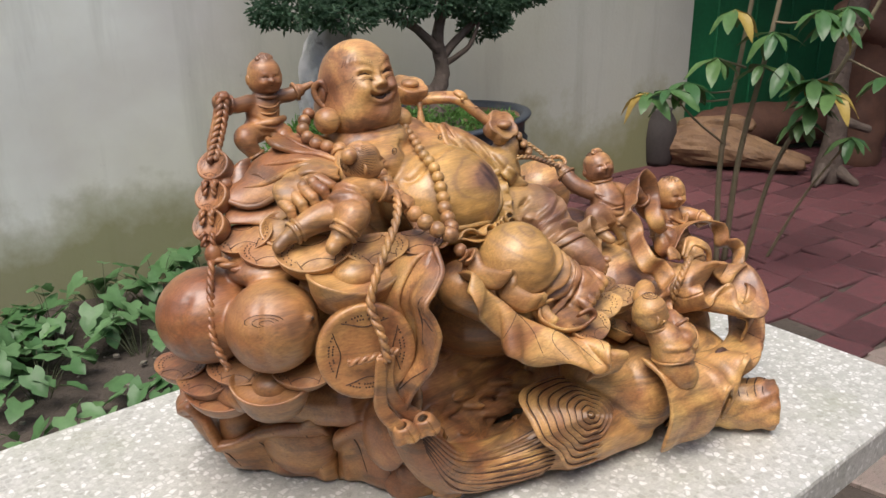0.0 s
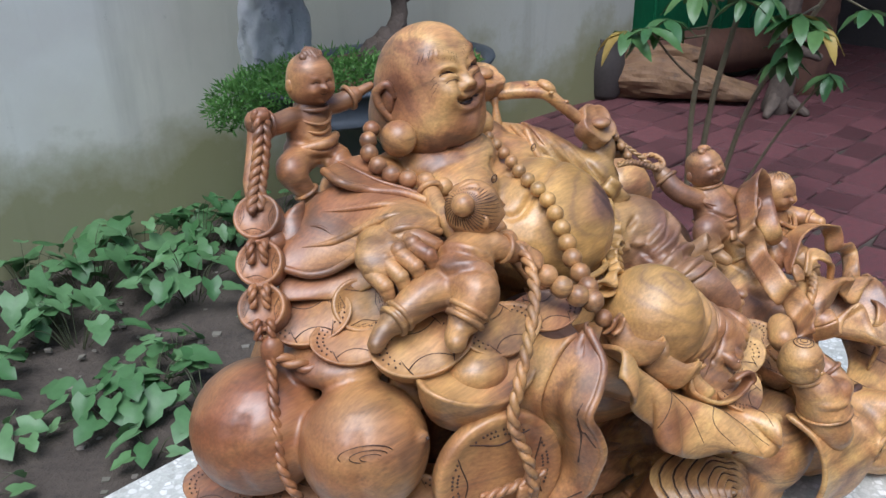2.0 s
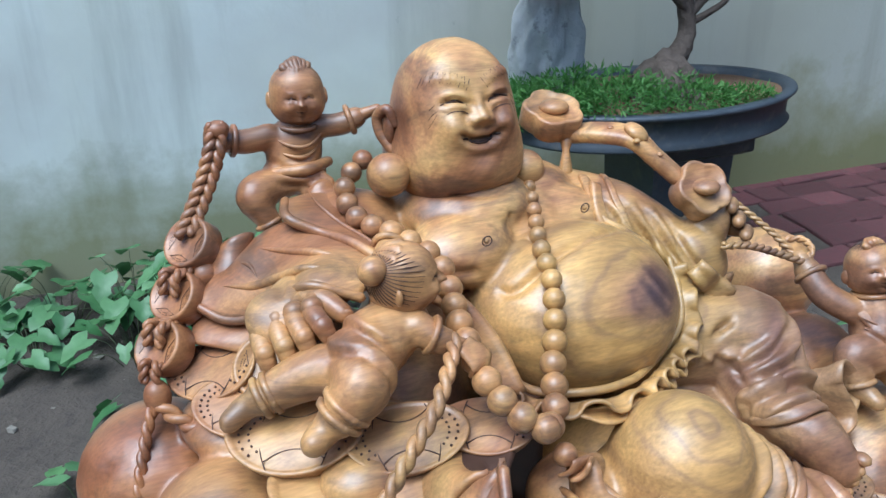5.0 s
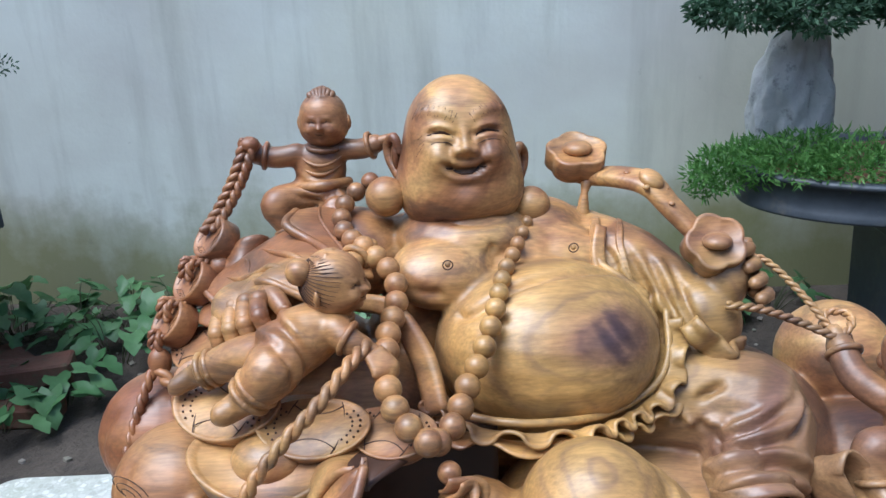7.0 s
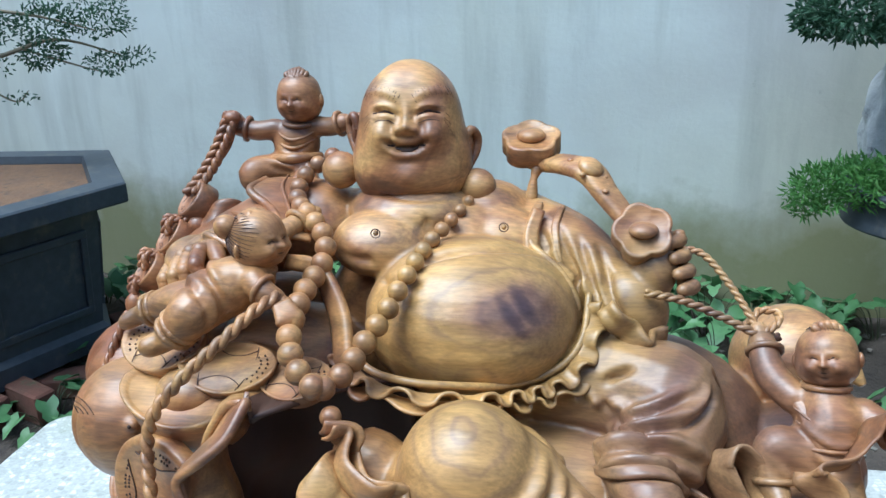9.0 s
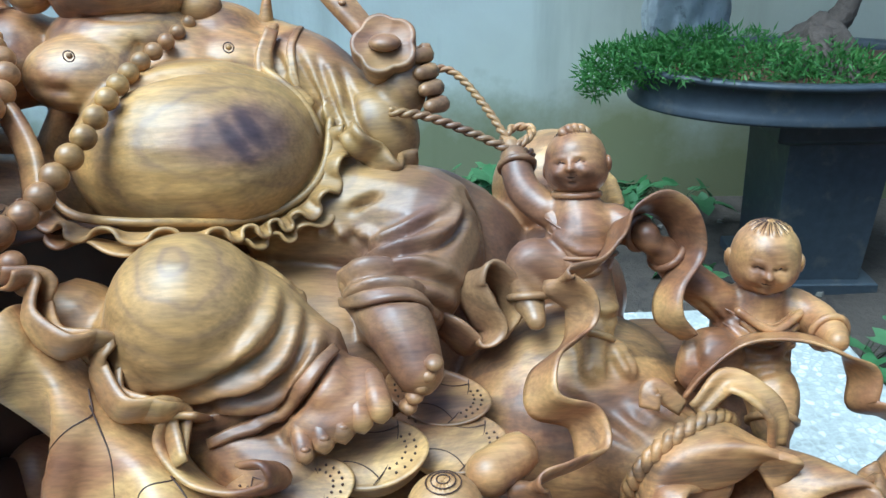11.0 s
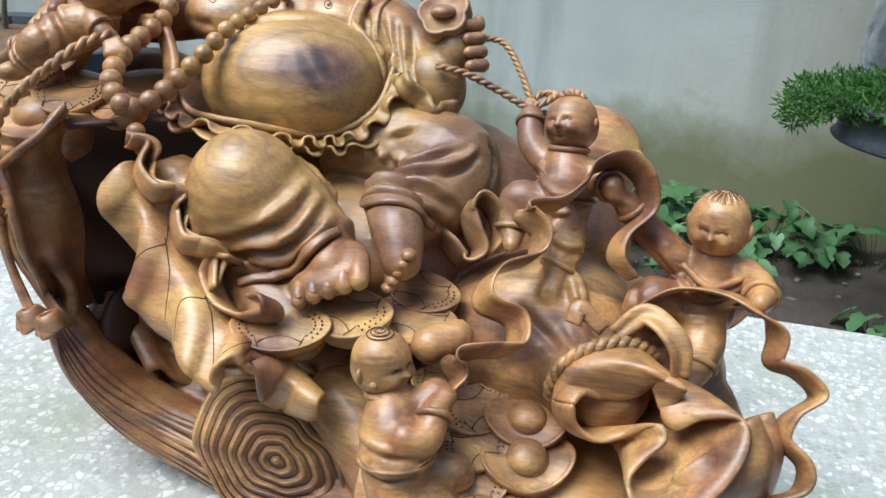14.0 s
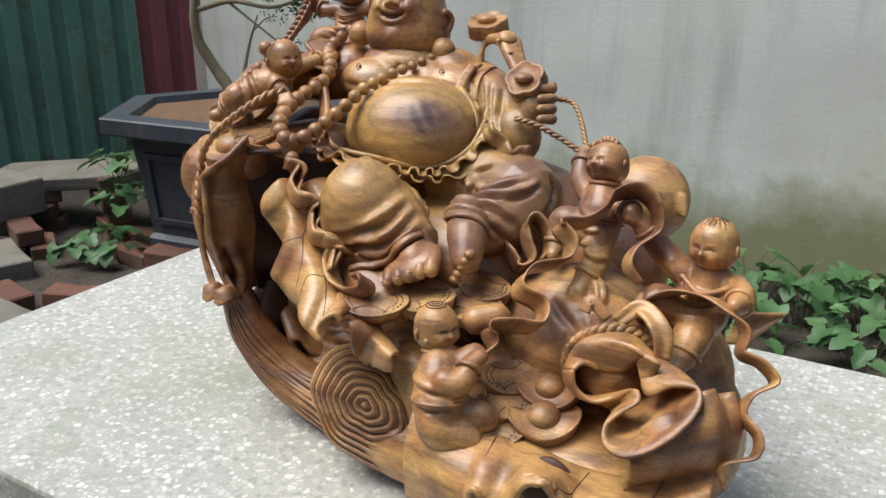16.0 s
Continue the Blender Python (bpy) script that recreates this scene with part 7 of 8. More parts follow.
# dark backdrop, added where the corner past the gate is dark
back = new("wall_shed", bm_mesh("wall_shed", box_bm(6.25, 6.38, 0.6, 3.4, -0.1, 3.0, 0.004), DARK))
back.matrix_basis = pose(0, 0, GROUND, 0, 0, TURN_W)
tagged(back, "dark weathered boards of a shed", "wall", kind="structure")

# unseen roof, added only to shade the gate corner
roof = new("roof_shed", bm_mesh("roof_shed", box_bm(3.6, 6.6, 0.9, 3.5, 2.75, 2.83, 0.004), DARK))
roof.matrix_basis = pose(0, 0, GROUND, 0, 0, TURN_W)
tagged(roof, "dark plain shed roof over the gate corner", "roof", kind="structure")

# ---- corrugated fence ----
def corrugated(name, y0, y1, material, label):
    pitch, depth, n = 0.145, 0.022, 0
    prof = []
    y = y0
    while y < y1:
        for q, d in ((0.0, 0), (0.30, 0), (0.42, 1), (0.72, 1), (0.84, 0)):
            prof.append((y + q * pitch, d * depth))
        y += pitch
    V, F = [], []
    for yy, d in prof:
        for z in (0.0, 2.3):
            V += [(d, yy, z), (d - 0.002, yy, z)]
    for i in range(len(prof) - 1):
        a, b = i * 4, (i + 1) * 4
        F += [(a, b, b + 2, a + 2), (a + 1, a + 3, b + 3, b + 1), (a + 2, b + 2, b + 3, a + 3), (a, a + 1, b + 1, b)]
    ob = new(name, mesh_from(name, V, F, material, smooth=False))
    ob.matrix_basis = pose(-3.72, 0.90, GROUND, 0, 0, 176)
    return tagged(ob, label, "fence")


corrugated("sheet_fence", 0.02, 0.30, SHEET_RED, "dull red corrugated metal fence sheet by the wall")
corrugated("sheet_fence", 0.288, 3.3, SHEET_GREEN, "dark green corrugated metal fence sheets")
# another unseen wall, added to close off light on this side
side = new("wall_west", bm_mesh("wall_west", box_bm(-4.6, -4.4, -2.7, 0.6, -0.1, 3.0, 0.004), CONCRETE))
side.matrix_basis = pose(0, 0, GROUND, 0, 0, TURN_W)
tagged(side, "plain grey rendered yard wall", "wall", kind="structure")

# ---- tray planter with rock and small conifer ----
TRAY_U, TRAY_V = 1.82, 2.50
tray_m = pose(*wall_xy(TRAY_U, TRAY_V), 0, 0, 0, TURN_W)


def oval_rows(rows, seg=72, power=2.0):
    V, F = [], []
    for a, b, z in rows:
        for j in range(seg):
            t = 2 * math.pi * j / seg
            c, s = math.cos(t), math.sin(t)
            V.append((a * abs(c) ** (2 / power) * (1 if c >= 0 else -1), b * abs(s) ** (2 / power) * (1 if s >= 0 else -1), z))
    for i in range(len(rows) - 1):
        for j in range(seg):
            F.append((i * seg + j, i * seg + (j + 1) % seg, (i + 1) * seg + (j + 1) % seg, (i + 1) * seg + j))
    return V, F


LIFT = pose(0, 0, 0.085)
tray = empty("tray_planter", tray_m @ LIFT, "wide oval slate-blue cement tray planter on a pedestal", "planter")
V, F = oval_rows([(0.02, 0.02, 0.452), (0.34, 0.18, 0.452), (0.425, 0.255, 0.462), (0.462, 0.292, 0.470), (0.468, 0.298, 0.478), (0.455, 0.285, 0.490), (0.455, 0.285, 0.555), (0.474, 0.304, 0.562), (0.480, 0.310, 0.570), (0.476, 0.306, 0.578), (0.446, 0.276, 0.578), (0.436, 0.266, 0.560), (0.40, 0.24, 0.50)])
part("bowl", mesh_from("bowl", V, F, GLAZE), tray)
V, F = oval_rows([(0.44, 0.27, 0.556), (0.30, 0.18, 0.572), (0.12, 0.08, 0.578), (0.004, 0.004, 0.580)])
V = [(x, y, z + 0.008 * noise.noise(Vector((x * 9, y * 9, 0)))) for x, y, z in V]
part("soil", mesh_from("soil", V, F, POT_SOIL), tray, "brown potting soil")
ped = empty("pedestal", tray_m @ pose(0.075, 0.0, 0), "tapered dark slate-blue cement pedestal under the tray", "pedestal")
for nm, rows in (("plinth", [(0.168, 0.168, GROUND - 0.02), (0.170, 0.170, GROUND - 0.015), (0.170, 0.170, 0.058), (0.166, 0.166, 0.062)]),
                 ("shaft", [(0.124, 0.139, 0.060), (0.125, 0.140, 0.066), (0.140, 0.150, 0.470), (0.140, 0.150, 0.483)]),
                 ("cap", [(0.150, 0.158, 0.470), (0.182, 0.178, 0.482), (0.186, 0.182, 0.488), (0.186, 0.182, 0.532), (0.183, 0.179, 0.5365)])):
    V, F = [], []
    for a, b, z in rows:
        V += [(-a, -b, z), (a, -b, z), (a, b, z), (-a, b, z)]
    m_ = len(rows)
    F = [(i * 4 + j, i * 4 + (j + 1) % 4, i * 4 + 4 + (j + 1) % 4, i * 4 + 4 + j) for i in range(m_ - 1) for j in range(4)] + [(3, 2, 1, 0), (m_ * 4 - 4, m_ * 4 - 3, m_ * 4 - 2, m_ * 4 - 1)]
    part(nm, mesh_from(nm, V, F, GLAZE, smooth=False), ped)

# pale standing rock
bm = bmesh.new()
bmesh.ops.create_icosphere(bm, subdivisions=5, radius=1.0)
for p in bm.verts:
    q = p.co.copy()
    k = 1 + 0.28 * noise.noise(q * 1.7) + 0.14 * noise.noise(q * 4.1) + 0.06 * noise.noise(q * 9.0)
    w = 0.118 - 0.034 * max(0, q.z)
    p.co = Vector((q.x * w * k, q.y * 0.085 * k, q.z * 0.28 * (1 + 0.1 * noise.noise(q * 3))))
rock = new("rock", bm_mesh("rock", bm, WHITE_ROCK, smooth=True))
rock.matrix_basis = tray_m @ pose(-0.29, 0.12, 0.80)
tagged(rock, "tall pale grey standing rock in the tray", "rock")


def blades(name, centres, count, spread, length, width, material, seed, droop=0.2, up=0.4):
    """Many small pointed sprigs, each two crossed slips, scattered through soft-edged clumps."""
    r = np.random.default_rng(seed)
    V, F = [], []
    for (cx, cy, cz), (sx, sy, sz), k in centres:
        for _ in range(int(count * k)):
            d = r.normal(size=3)
            d /= np.linalg.norm(d)
            q = r.uniform(0.35, 1.0) ** 0.6
            p = np.array((cx, cy, cz)) + d * q * np.array((sx, sy, sz))
            way = unit(d * np.array((1, 1, 0.6)) + r.normal(size=3) * spread + np.array((0, 0, up - droop)))
            s = unit(np.cross(way, r.normal(size=3)))
            t = np.cross(way, s)
            L = length * r.uniform(0.6, 1.3)
            for side in (s, t):
                o = len(V)
                V += [p, p + way * L * 0.45 + side * width, p + way * L, p + way * L * 0.45 - side * width]
                F.append((o, o + 1, o + 2, o + 3))
    return mesh_from(name, V, F, material, smooth=False)


fern = new("fern", blades("fern", [((-0.36, -0.04, 0.595), (0.15, 0.20, 0.042), 1.0), ((-0.20, -0.14, 0.595), (0.18, 0.12, 0.05), 1.0), ((0.02, -0.20, 0.59), (0.15, 0.07, 0.04), 0.7), ((-0.45, -0.02, 0.58), (0.09, 0.15, 0.06), 0.6), ((-0.53, -0.02, 0.56), (0.07, 0.12, 0.06), 0.5), ((-0.56, 0.02, 0.52), (0.05, 0.08, 0.05), 0.2), ((-0.30, 0.02, 0.61), (0.10, 0.10, 0.05), 0.4), ((0.2, -0.2, 0.582), (0.09, 0.05, 0.02), 0.25), ((-0.24, -0.10, 0.640), (0.20, 0.13, 0.035), 0.35), ((-0.05, -0.16, 0.622), (0.14, 0.07, 0.03), 0.2)], 1150, 0.9, 0.027, 0.0027, FERN, 11, up=0.7))
fern.matrix_basis = tray_m @ LIFT
tagged(fern, "low bright green feathery fern spilling over the tray", "fern", kind="stuff")

bonsai = empty("conifer", tray_m @ pose(0.0, -0.06, 0.645), "small old juniper with gnarled roots and leaning trunk in the tray", "tree")
r_ = np.random.default_rng(5)
part("trunk", mesh_from("trunk", *tube_geo([(0.02, 0.0, -0.06), (-0.02, -0.01, 0.03), (0.02, 0.0, 0.09), (0.07, 0.01, 0.185), (0.06, 0.02, 0.315), (0.10, 0.02, 0.465)], [0.090, 0.062, 0.036, 0.028, 0.022, 0.012], 12, 6, 0.10, r_), BARK), bonsai)
for pts, radii in (([(0.07, 0.01, 0.255), (-0.06, 0.02, 0.365), (-0.25, 0.04, 0.445), (-0.42, 0.03, 0.475)], [0.020, 0.015, 0.011, 0.006]),
                   ([(0.06, 0.01, 0.235), (0.18, 0.0, 0.335), (0.34, 0.0, 0.415)], [0.018, 0.013, 0.006]),
                   ([(0.08, 0.01, 0.215), (0.16, -0.03, 0.275), (0.20, -0.04, 0.355)], [0.012, 0.009, 0.005])):
    part("branch", mesh_from("branch", *tube_geo(pts, radii, 8, 5, 0.08, r_), BARK), bonsai)
for a in np.linspace(0, 6.28, 14)[:-1]:
    reach, high = r_.uniform(0.13, 0.21), r_.uniform(0.03, 0.10)
    part("root", mesh_from("root", *tube_geo([(0.0, 0.0, high), (0.35 * reach * math.cos(a), 0.35 * reach * math.sin(a), high * 0.75 + 0.01), (0.7 * reach * math.cos(a + 0.2), 0.7 * reach * math.sin(a + 0.2), high * 0.3 - 0.01), (reach * math.cos(a), reach * math.sin(a), -0.075)], [0.05, 0.036, 0.026, 0.012], 9, 5, 0.16, r_), BARK), bonsai)
# the last five pads, above view, are added to shade rock and wall
pads = []
for cx, cy, cz, s, k in ((-0.50, 0.0, 0.56, 0.15, 1.0), (-0.34, -0.02, 0.54, 0.14, 0.9), (-0.42, 0.06, 0.66, 0.14, 0.8), (-0.22, 0.02, 0.57, 0.12, 0.8), (-0.10, 0.0, 0.53, 0.10, 0.5), (0.06, 0.02, 0.56, 0.13, 0.9), (0.22, 0.0, 0.53, 0.13, 0.9), (0.36, 0.02, 0.54, 0.12, 0.8), (0.15, 0.0, 0.66, 0.16, 0.9), (0.45, 0.0, 0.60, 0.09, 0.5), (-0.05, 0.02, 0.68, 0.15, 0.8), (0.30, -0.02, 0.46, 0.06, 0.2), (-0.58, 0.02, 0.53, 0.06, 0.2), (0.34, 0.12, 0.43, 0.10, 0.4), (0.52, 0.06, 0.55, 0.10, 0.5), (0.42, 0.05, 0.68, 0.14, 0.7), (-0.25, 0.06, 0.70, 0.14, 0.7), (-0.34, 0.0, 0.86, 0.20, 0.9), (0.10, 0.02, 0.90, 0.22, 1.0), (0.42, 0.0, 0.86, 0.18, 0.8), (-0.12, 0.05, 1.04, 0.22, 0.8), (0.26, 0.05, 1.06, 0.20, 0.8)):
    pads.append(((cx, cy, cz - 0.110), (s, s * 0.8, s * 0.48), k))
part("crown", blades("crown", pads, 1100, 0.6, 0.026, 0.0045, JUNIPER, 21, up=0.3), bonsai)

# ---- hexagonal planter with thin tree ----
hexm = pose(-2.371, 0.998, -0.052, 0, 0, 38.3) @ Matrix.Diagonal((0.90, 0.90, 1.12, 1))
hexpot = empty("hexagonal_planter", hexm, "large hexagonal slate-blue cement planter on bricks", "planter")


def hex_rows(rows):
    V, F = [], []
    for r, z in rows:
        for j in range(6):
            a = radians(60 * j + 10)
            V.append((r * math.cos(a), r * math.sin(a), z))
    for i in range(len(rows) - 1):
        for j in range(6):
            F.append((i * 6 + j, i * 6 + (j + 1) % 6, i * 6 + 6 + (j + 1) % 6, i * 6 + 6 + j))
    return V, F


V, F = hex_rows([(0.02, 0.14), (0.42, 0.14), (0.43, 0.145), (0.43, 0.20), (0.405, 0.215), (0.455, 0.545), (0.565, 0.565), (0.57, 0.57), (0.57, 0.615), (0.563, 0.62), (0.455, 0.62), (0.445, 0.60), (0.43, 0.50)])
part("body", mesh_from("body", V, F, GLAZE, smooth=False), hexpot)
for j in range(6):
    a = radians(60 * j + 40)
    tilt = math.degrees(math.atan2(0.05 * 0.866, 0.33))
    fr = []
    for x0, x1, z0, z1 in ((-0.17, 0.17, 0.0, 0.022), (-0.17, 0.17, 0.225, 0.247), (-0.17, -0.148, 0.0225, 0.2245), (0.148, 0.17, 0.0225, 0.2245)):
        b = box_bm(x0, x1, -0.006, 0.006, z0, z1, 0.002)
        fr.append(b)
    me = bmesh.new()
    for b in fr:
        t = bpy.data.meshes.new("t")
        b.to_mesh(t)
        b.free()
        me.from_mesh(t)
        bpy.data.meshes.remove(t)
    R = 0.418 * 0.866 + 0.0
    part("panel_frame", bm_mesh("panel_frame", me, GLAZE), hexpot, m=pose(R * math.cos(a), R * math.sin(a), 0.255, 0, 0, math.degrees(a) - 90) @ pose(0, 0, 0, -tilt, 0, 0))
V, F = hex_rows([(0.452, 0.596), (0.30, 0.604), (0.10, 0.608), (0.004, 0.610)])
part("soil", mesh_from("soil", V, F, POT_SOIL), hexpot, "reddish brown dry potting soil")
thin = empty("young_tree", pose(-2.62, 1.02, 0.62), "thin bare-stemmed young conifer in the hexagonal planter", "tree")
thin_geo = [tube_geo([(0.02, 0.0, -0.02), (-0.02, -0.03, 0.05), (-0.05, -0.09, 0.15), (-0.06, -0.14, 0.27), (-0.05, -0.13, 0.42), (0.0, -0.08, 0.70)], [0.034, 0.026, 0.023, 0.021, 0.018, 0.010], 10, 6, 0.08, r_),
            tube_geo([(0.0, 0.02, -0.01), (0.03, 0.03, 0.10), (0.02, 0.06, 0.22), (0.04, 0.10, 0.34)], [0.012, 0.009, 0.006, 0.003], 8, 5, 0.08, r_),
            tube_geo([(-0.055, -0.13, 0.36), (0.08, 0.0, 0.40), (0.20, 0.14, 0.38), (0.24, 0.32, 0.42), (0.27, 0.50, 0.36)], [0.013, 0.010, 0.007, 0.005, 0.002], 8, 5, 0.08, r_),
            tube_geo([(-0.05, -0.12, 0.45), (0.10, 0.05, 0.52), (0.20, 0.25, 0.50), (0.26, 0.44, 0.44)], [0.011, 0.008, 0.005, 0.002], 8, 5, 0.08, r_),
            tube_geo([(0.06, -0.01, 0.395), (0.16, 0.10, 0.30), (0.20, 0.18, 0.24), (0.21, 0.22, 0.27)], [0.006, 0.004, 0.003, 0.0015], 7, 5, 0.1, r_),
            tube_geo([(0.21, 0.22, 0.40), (0.25, 0.36, 0.34), (0.28, 0.44, 0.31)], [0.004, 0.003, 0.0015], 7, 5, 0.1, r_),
            tube_geo([(0.03, 0.08, 0.28), (0.07, 0.13, 0.33), (0.12, 0.17, 0.34)], [0.004, 0.003, 0.0015], 7, 5, 0.1, r_)]
for k_, g_ in enumerate(thin_geo):
    nm = "branch" if k_ else "trunk"
    part(nm, mesh_from(nm, *g_, STEM), thin)
pads = [((0.18, 0.12, 0.47), (0.10, 0.10, 0.07), 0.8), ((0.22, 0.30, 0.47), (0.09, 0.10, 0.06), 0.9), ((0.26, 0.46, 0.46), (0.07, 0.10, 0.05), 0.5), ((0.22, 0.28, 0.38), (0.07, 0.08, 0.05), 0.7), ((0.27, 0.46, 0.34), (0.06, 0.08, 0.04), 0.35), ((0.29, 0.54, 0.35), (0.04, 0.06, 0.03), 0.15), ((0.21, 0.20, 0.25), (0.03, 0.05, 0.02), 0.06), ((0.10, 0.06, 0.55), (0.14, 0.14, 0.08), 0.9), ((0.25, 0.40, 0.54), (0.12, 0.16, 0.06), 0.7), ((0.04, 0.0, 0.70), (0.20, 0.20, 0.10), 0.8), ((0.12, 0.16, 0.35), (0.04, 0.05, 0.04), 0.08)]
part("crown", blades("crown", pads, 520, 0.9, 0.019, 0.0030, JUNIPER, 31, up=0.1), thin)

# ---- bricks and rubble ----
def rough_block(name, sx, sy, sz, material, seed):
    bm = box_bm(-sx / 2, sx / 2, -sy / 2, sy / 2, 0, sz, 0.006, 1)
    bmesh.ops.subdivide_edges(bm, edges=bm.edges[:], cuts=1, use_grid_fill=True)
    for p in bm.verts:
        p.co += p.co.normalized() * 0.010 * noise.noise(p.co * 14 + Vector((seed * 7.1, 0, 0)))
    return bm_mesh(name, bm, material)


brick_me = [rough_block("brick", 0.21, 0.10, 0.065, BRICK, i) for i in range(4)]
BR = [(-2.80, 0.46, 0.0, 15, 0), (-2.82, 0.48, 0.066, 10, 0), (-2.80, 0.45, 0.132, 18, 0), (-2.86, 0.46, 0.198, 8, 0), (-2.60, 0.62, 0.0, 60, 0), (-2.38, 0.58, 0.0, 35, 0), (-2.33, 0.70, 0.0, 70, 0), (-2.95, 0.15, 0.0, 85, 0), (-2.93, 0.12, 0.066, 80, 0), (-2.96, 0.14, 0.132, 95, 0),
      (-2.75, -0.02, 0.0, 75, 0), (-2.76, -0.02, 0.066, 80, 0), (-2.60, 0.20, 0.0, 10, 0), (-2.62, 0.14, 0.066, 20, 0), (-2.05, 0.16, 0.0, 30, 0), (-2.02, 0.38, -0.01, 65, 0), (-1.98, 1.30, 0.0, 40, 0), (-2.06, 1.38, 0.066, 55, 0), (-1.98, 1.02, 0.0, 20, 90), (-2.02, 0.90, 0.0, 25, 90), (-2.14, 0.72, 0.0, 60, 0), (-2.12, 0.72, 0.066, 55, 0), (-2.75, 0.70, 0.0, 5, 0), (-2.72, 1.30, 0.0, 0, 0), (-2.30, 1.40, 0.0, 0, 0), (-2.05, 1.10, 0.0, 60, 0), (-2.45, 1.15, 0.0, 20, 0), (-2.25, 0.95, 0.0, 70, 0), (-2.52, 0.88, 0.0, 45, 0)]
for i, (x, y, z, a, tip) in enumerate(BR):
    ob = new("brick", brick_me[i % 4])
    ob.matrix_basis = pose(x, y, GROUND - 0.004 + z + (0.052 if tip else 0), tip, 0, a)
    tagged(ob, "old mossy red brick lying in the garden", "brick", "loose bricks")
slab = new("stone_slab", rough_block("stone_slab", 0.80, 0.32, 0.06, STONE, 9))
slab.matrix_basis = pose(-3.05, 0.28, GROUND + 0.19, 4, -6, 62)
tagged(slab, "pale cracked concrete slab lying on bricks", "slab")
for x, y, z, a, s in ((-2.85, 0.02, 0.12, 40, (0.30, 0.24, 0.15)), (-2.45, 0.05, -0.01, 20, (0.34, 0.20, 0.08)), (-1.82, 0.16, -0.01, 38, (0.36, 0.20, 0.07))):
    ob = new("stone_block", rough_block("stone_block", *s, STONE, x * 3))
    ob.matrix_basis = pose(x, y, GROUND + z, 0, 0, a)
    tagged(ob, "rough mossy concrete block on the soil", "block", "rubble")

# ---- driftwood, stump and post ----
drift = empty("driftwood", pose(1.40, 4.78, GROUND - 0.02, 0, 0, -18) @ Matrix.Diagonal((0.92, 0.85, 0.82, 1)), "large weathered tan driftwood root lying on the paving", "driftwood")
r2 = np.random.default_rng(8)
geo = [tube_geo([(-0.34, 0.02, 0.15), (-0.20, 0.0, 0.17), (0.0, 0.0, 0.16), (0.20, -0.02, 0.12), (0.42, -0.04, 0.08)], [0.12, 0.15, 0.145, 0.09, 0.04], 36, 10),
       tube_geo([(-0.1, 0.03, 0.22), (0.15, 0.02, 0.18), (0.46, 0.05, 0.10)], [0.08, 0.06, 0.03], 30, 10),
       tube_geo([(-0.25, 0.10, 0.24), (-0.05, 0.12, 0.30), (0.1, 0.14, 0.30)], [0.10, 0.07, 0.05], 30, 10)]


def weathered(g, amp=0.02):
    """Split and wear a round form along its grain."""
    V, F = g
    V = np.array(V, float)
    c = V.mean(0)
    for i in range(len(V)):
        p = V[i]
        k = noise.noise(Vector((p[0] * 3, p[1] * 16, p[2] * 16))) + 0.6 * noise.noise(Vector((p[0] * 8, p[1] * 34, p[2] * 34)))
        V[i] = p + unit((0, p[1] - c[1], p[2] - c[2])) * k * amp
    return V, F


for g_ in geo:
    part("root", mesh_from("root", *weathered(g_), DRIFT, smooth=False), drift)
log = new("log", mesh_from("log", *tube_geo([(-0.30, 0.0, 0.13), (0.0, 0.02, 0.15), (0.55, 0.0, 0.14)], [0.13, 0.14, 0.12], 18, 8, 0.06, r2), REDWOOD))
log.matrix_basis = pose(1.62, 5.16, GROUND + 0.01, 0, 0, 20)
tagged(log, "brown log lying behind the driftwood", "log")
urn = new("jar", mesh_from("jar", *oval_rows([(0.02, 0.02, 0.0), (0.07, 0.07, 0.0), (0.085, 0.085, 0.03), (0.10, 0.10, 0.16), (0.09, 0.09, 0.26), (0.06, 0.06, 0.31), (0.065, 0.065, 0.33), (0.05, 0.05, 0.33), (0.05, 0.05, 0.28)], 28), DARK))
urn.matrix_basis = pose(1.02, 4.86, GROUND - 0.002)
tagged(urn, "dark jar standing against the wall", "jar")
stump = empty("tree_stem", pose(1.86, 4.52, GROUND - 0.01), "grey-brown lichened tree stem with short roots", "tree stem")
part("trunk", mesh_from("trunk", *weathered(tube_geo([(0, 0, 0.02), (0.02, 0, 0.3), (0.0, 0.02, 0.60), (0.05, 0, 1.05), (0.1, 0, 1.5)], [0.075, 0.052, 0.050, 0.050, 0.05], 24, 12, 0.06, r2), 0.008), BARK), stump)
for pts, radii in (([(0, 0, 0.1), (0.12, -0.1, 0.02)], [0.05, 0.02]), ([(0, 0, 0.1), (-0.1, -0.12, 0.02)], [0.05, 0.02]), ([(0.0, 0, 0.35), (0.16, -0.05, 0.30)], [0.03, 0.02])):
    part("root", mesh_from("root", *tube_geo(pts, radii, 10, 4, 0.1, r2), BARK), stump)
post = new("wooden_post", mesh_from("wooden_post", *join([tube_geo([(0, 0, 0.03), (0.01, 0, 0.4), (-0.01, 0, 0.75), (0.02, 0, 1.1), (0, 0, 1.5)], [0.15, 0.13, 0.15, 0.12, 0.13], 18, 8, 0.10, r2), tube_geo([(0.0, -0.1, 0.75), (-0.2, -0.1, 0.85)], [0.10, 0.08], 12, 5, 0.1, r2)]), REDWOOD))
post.matrix_basis = pose(2.17, 4.95, GROUND)
tagged(post, "thick reddish carved tree trunk standing on the paving", "tree trunk")

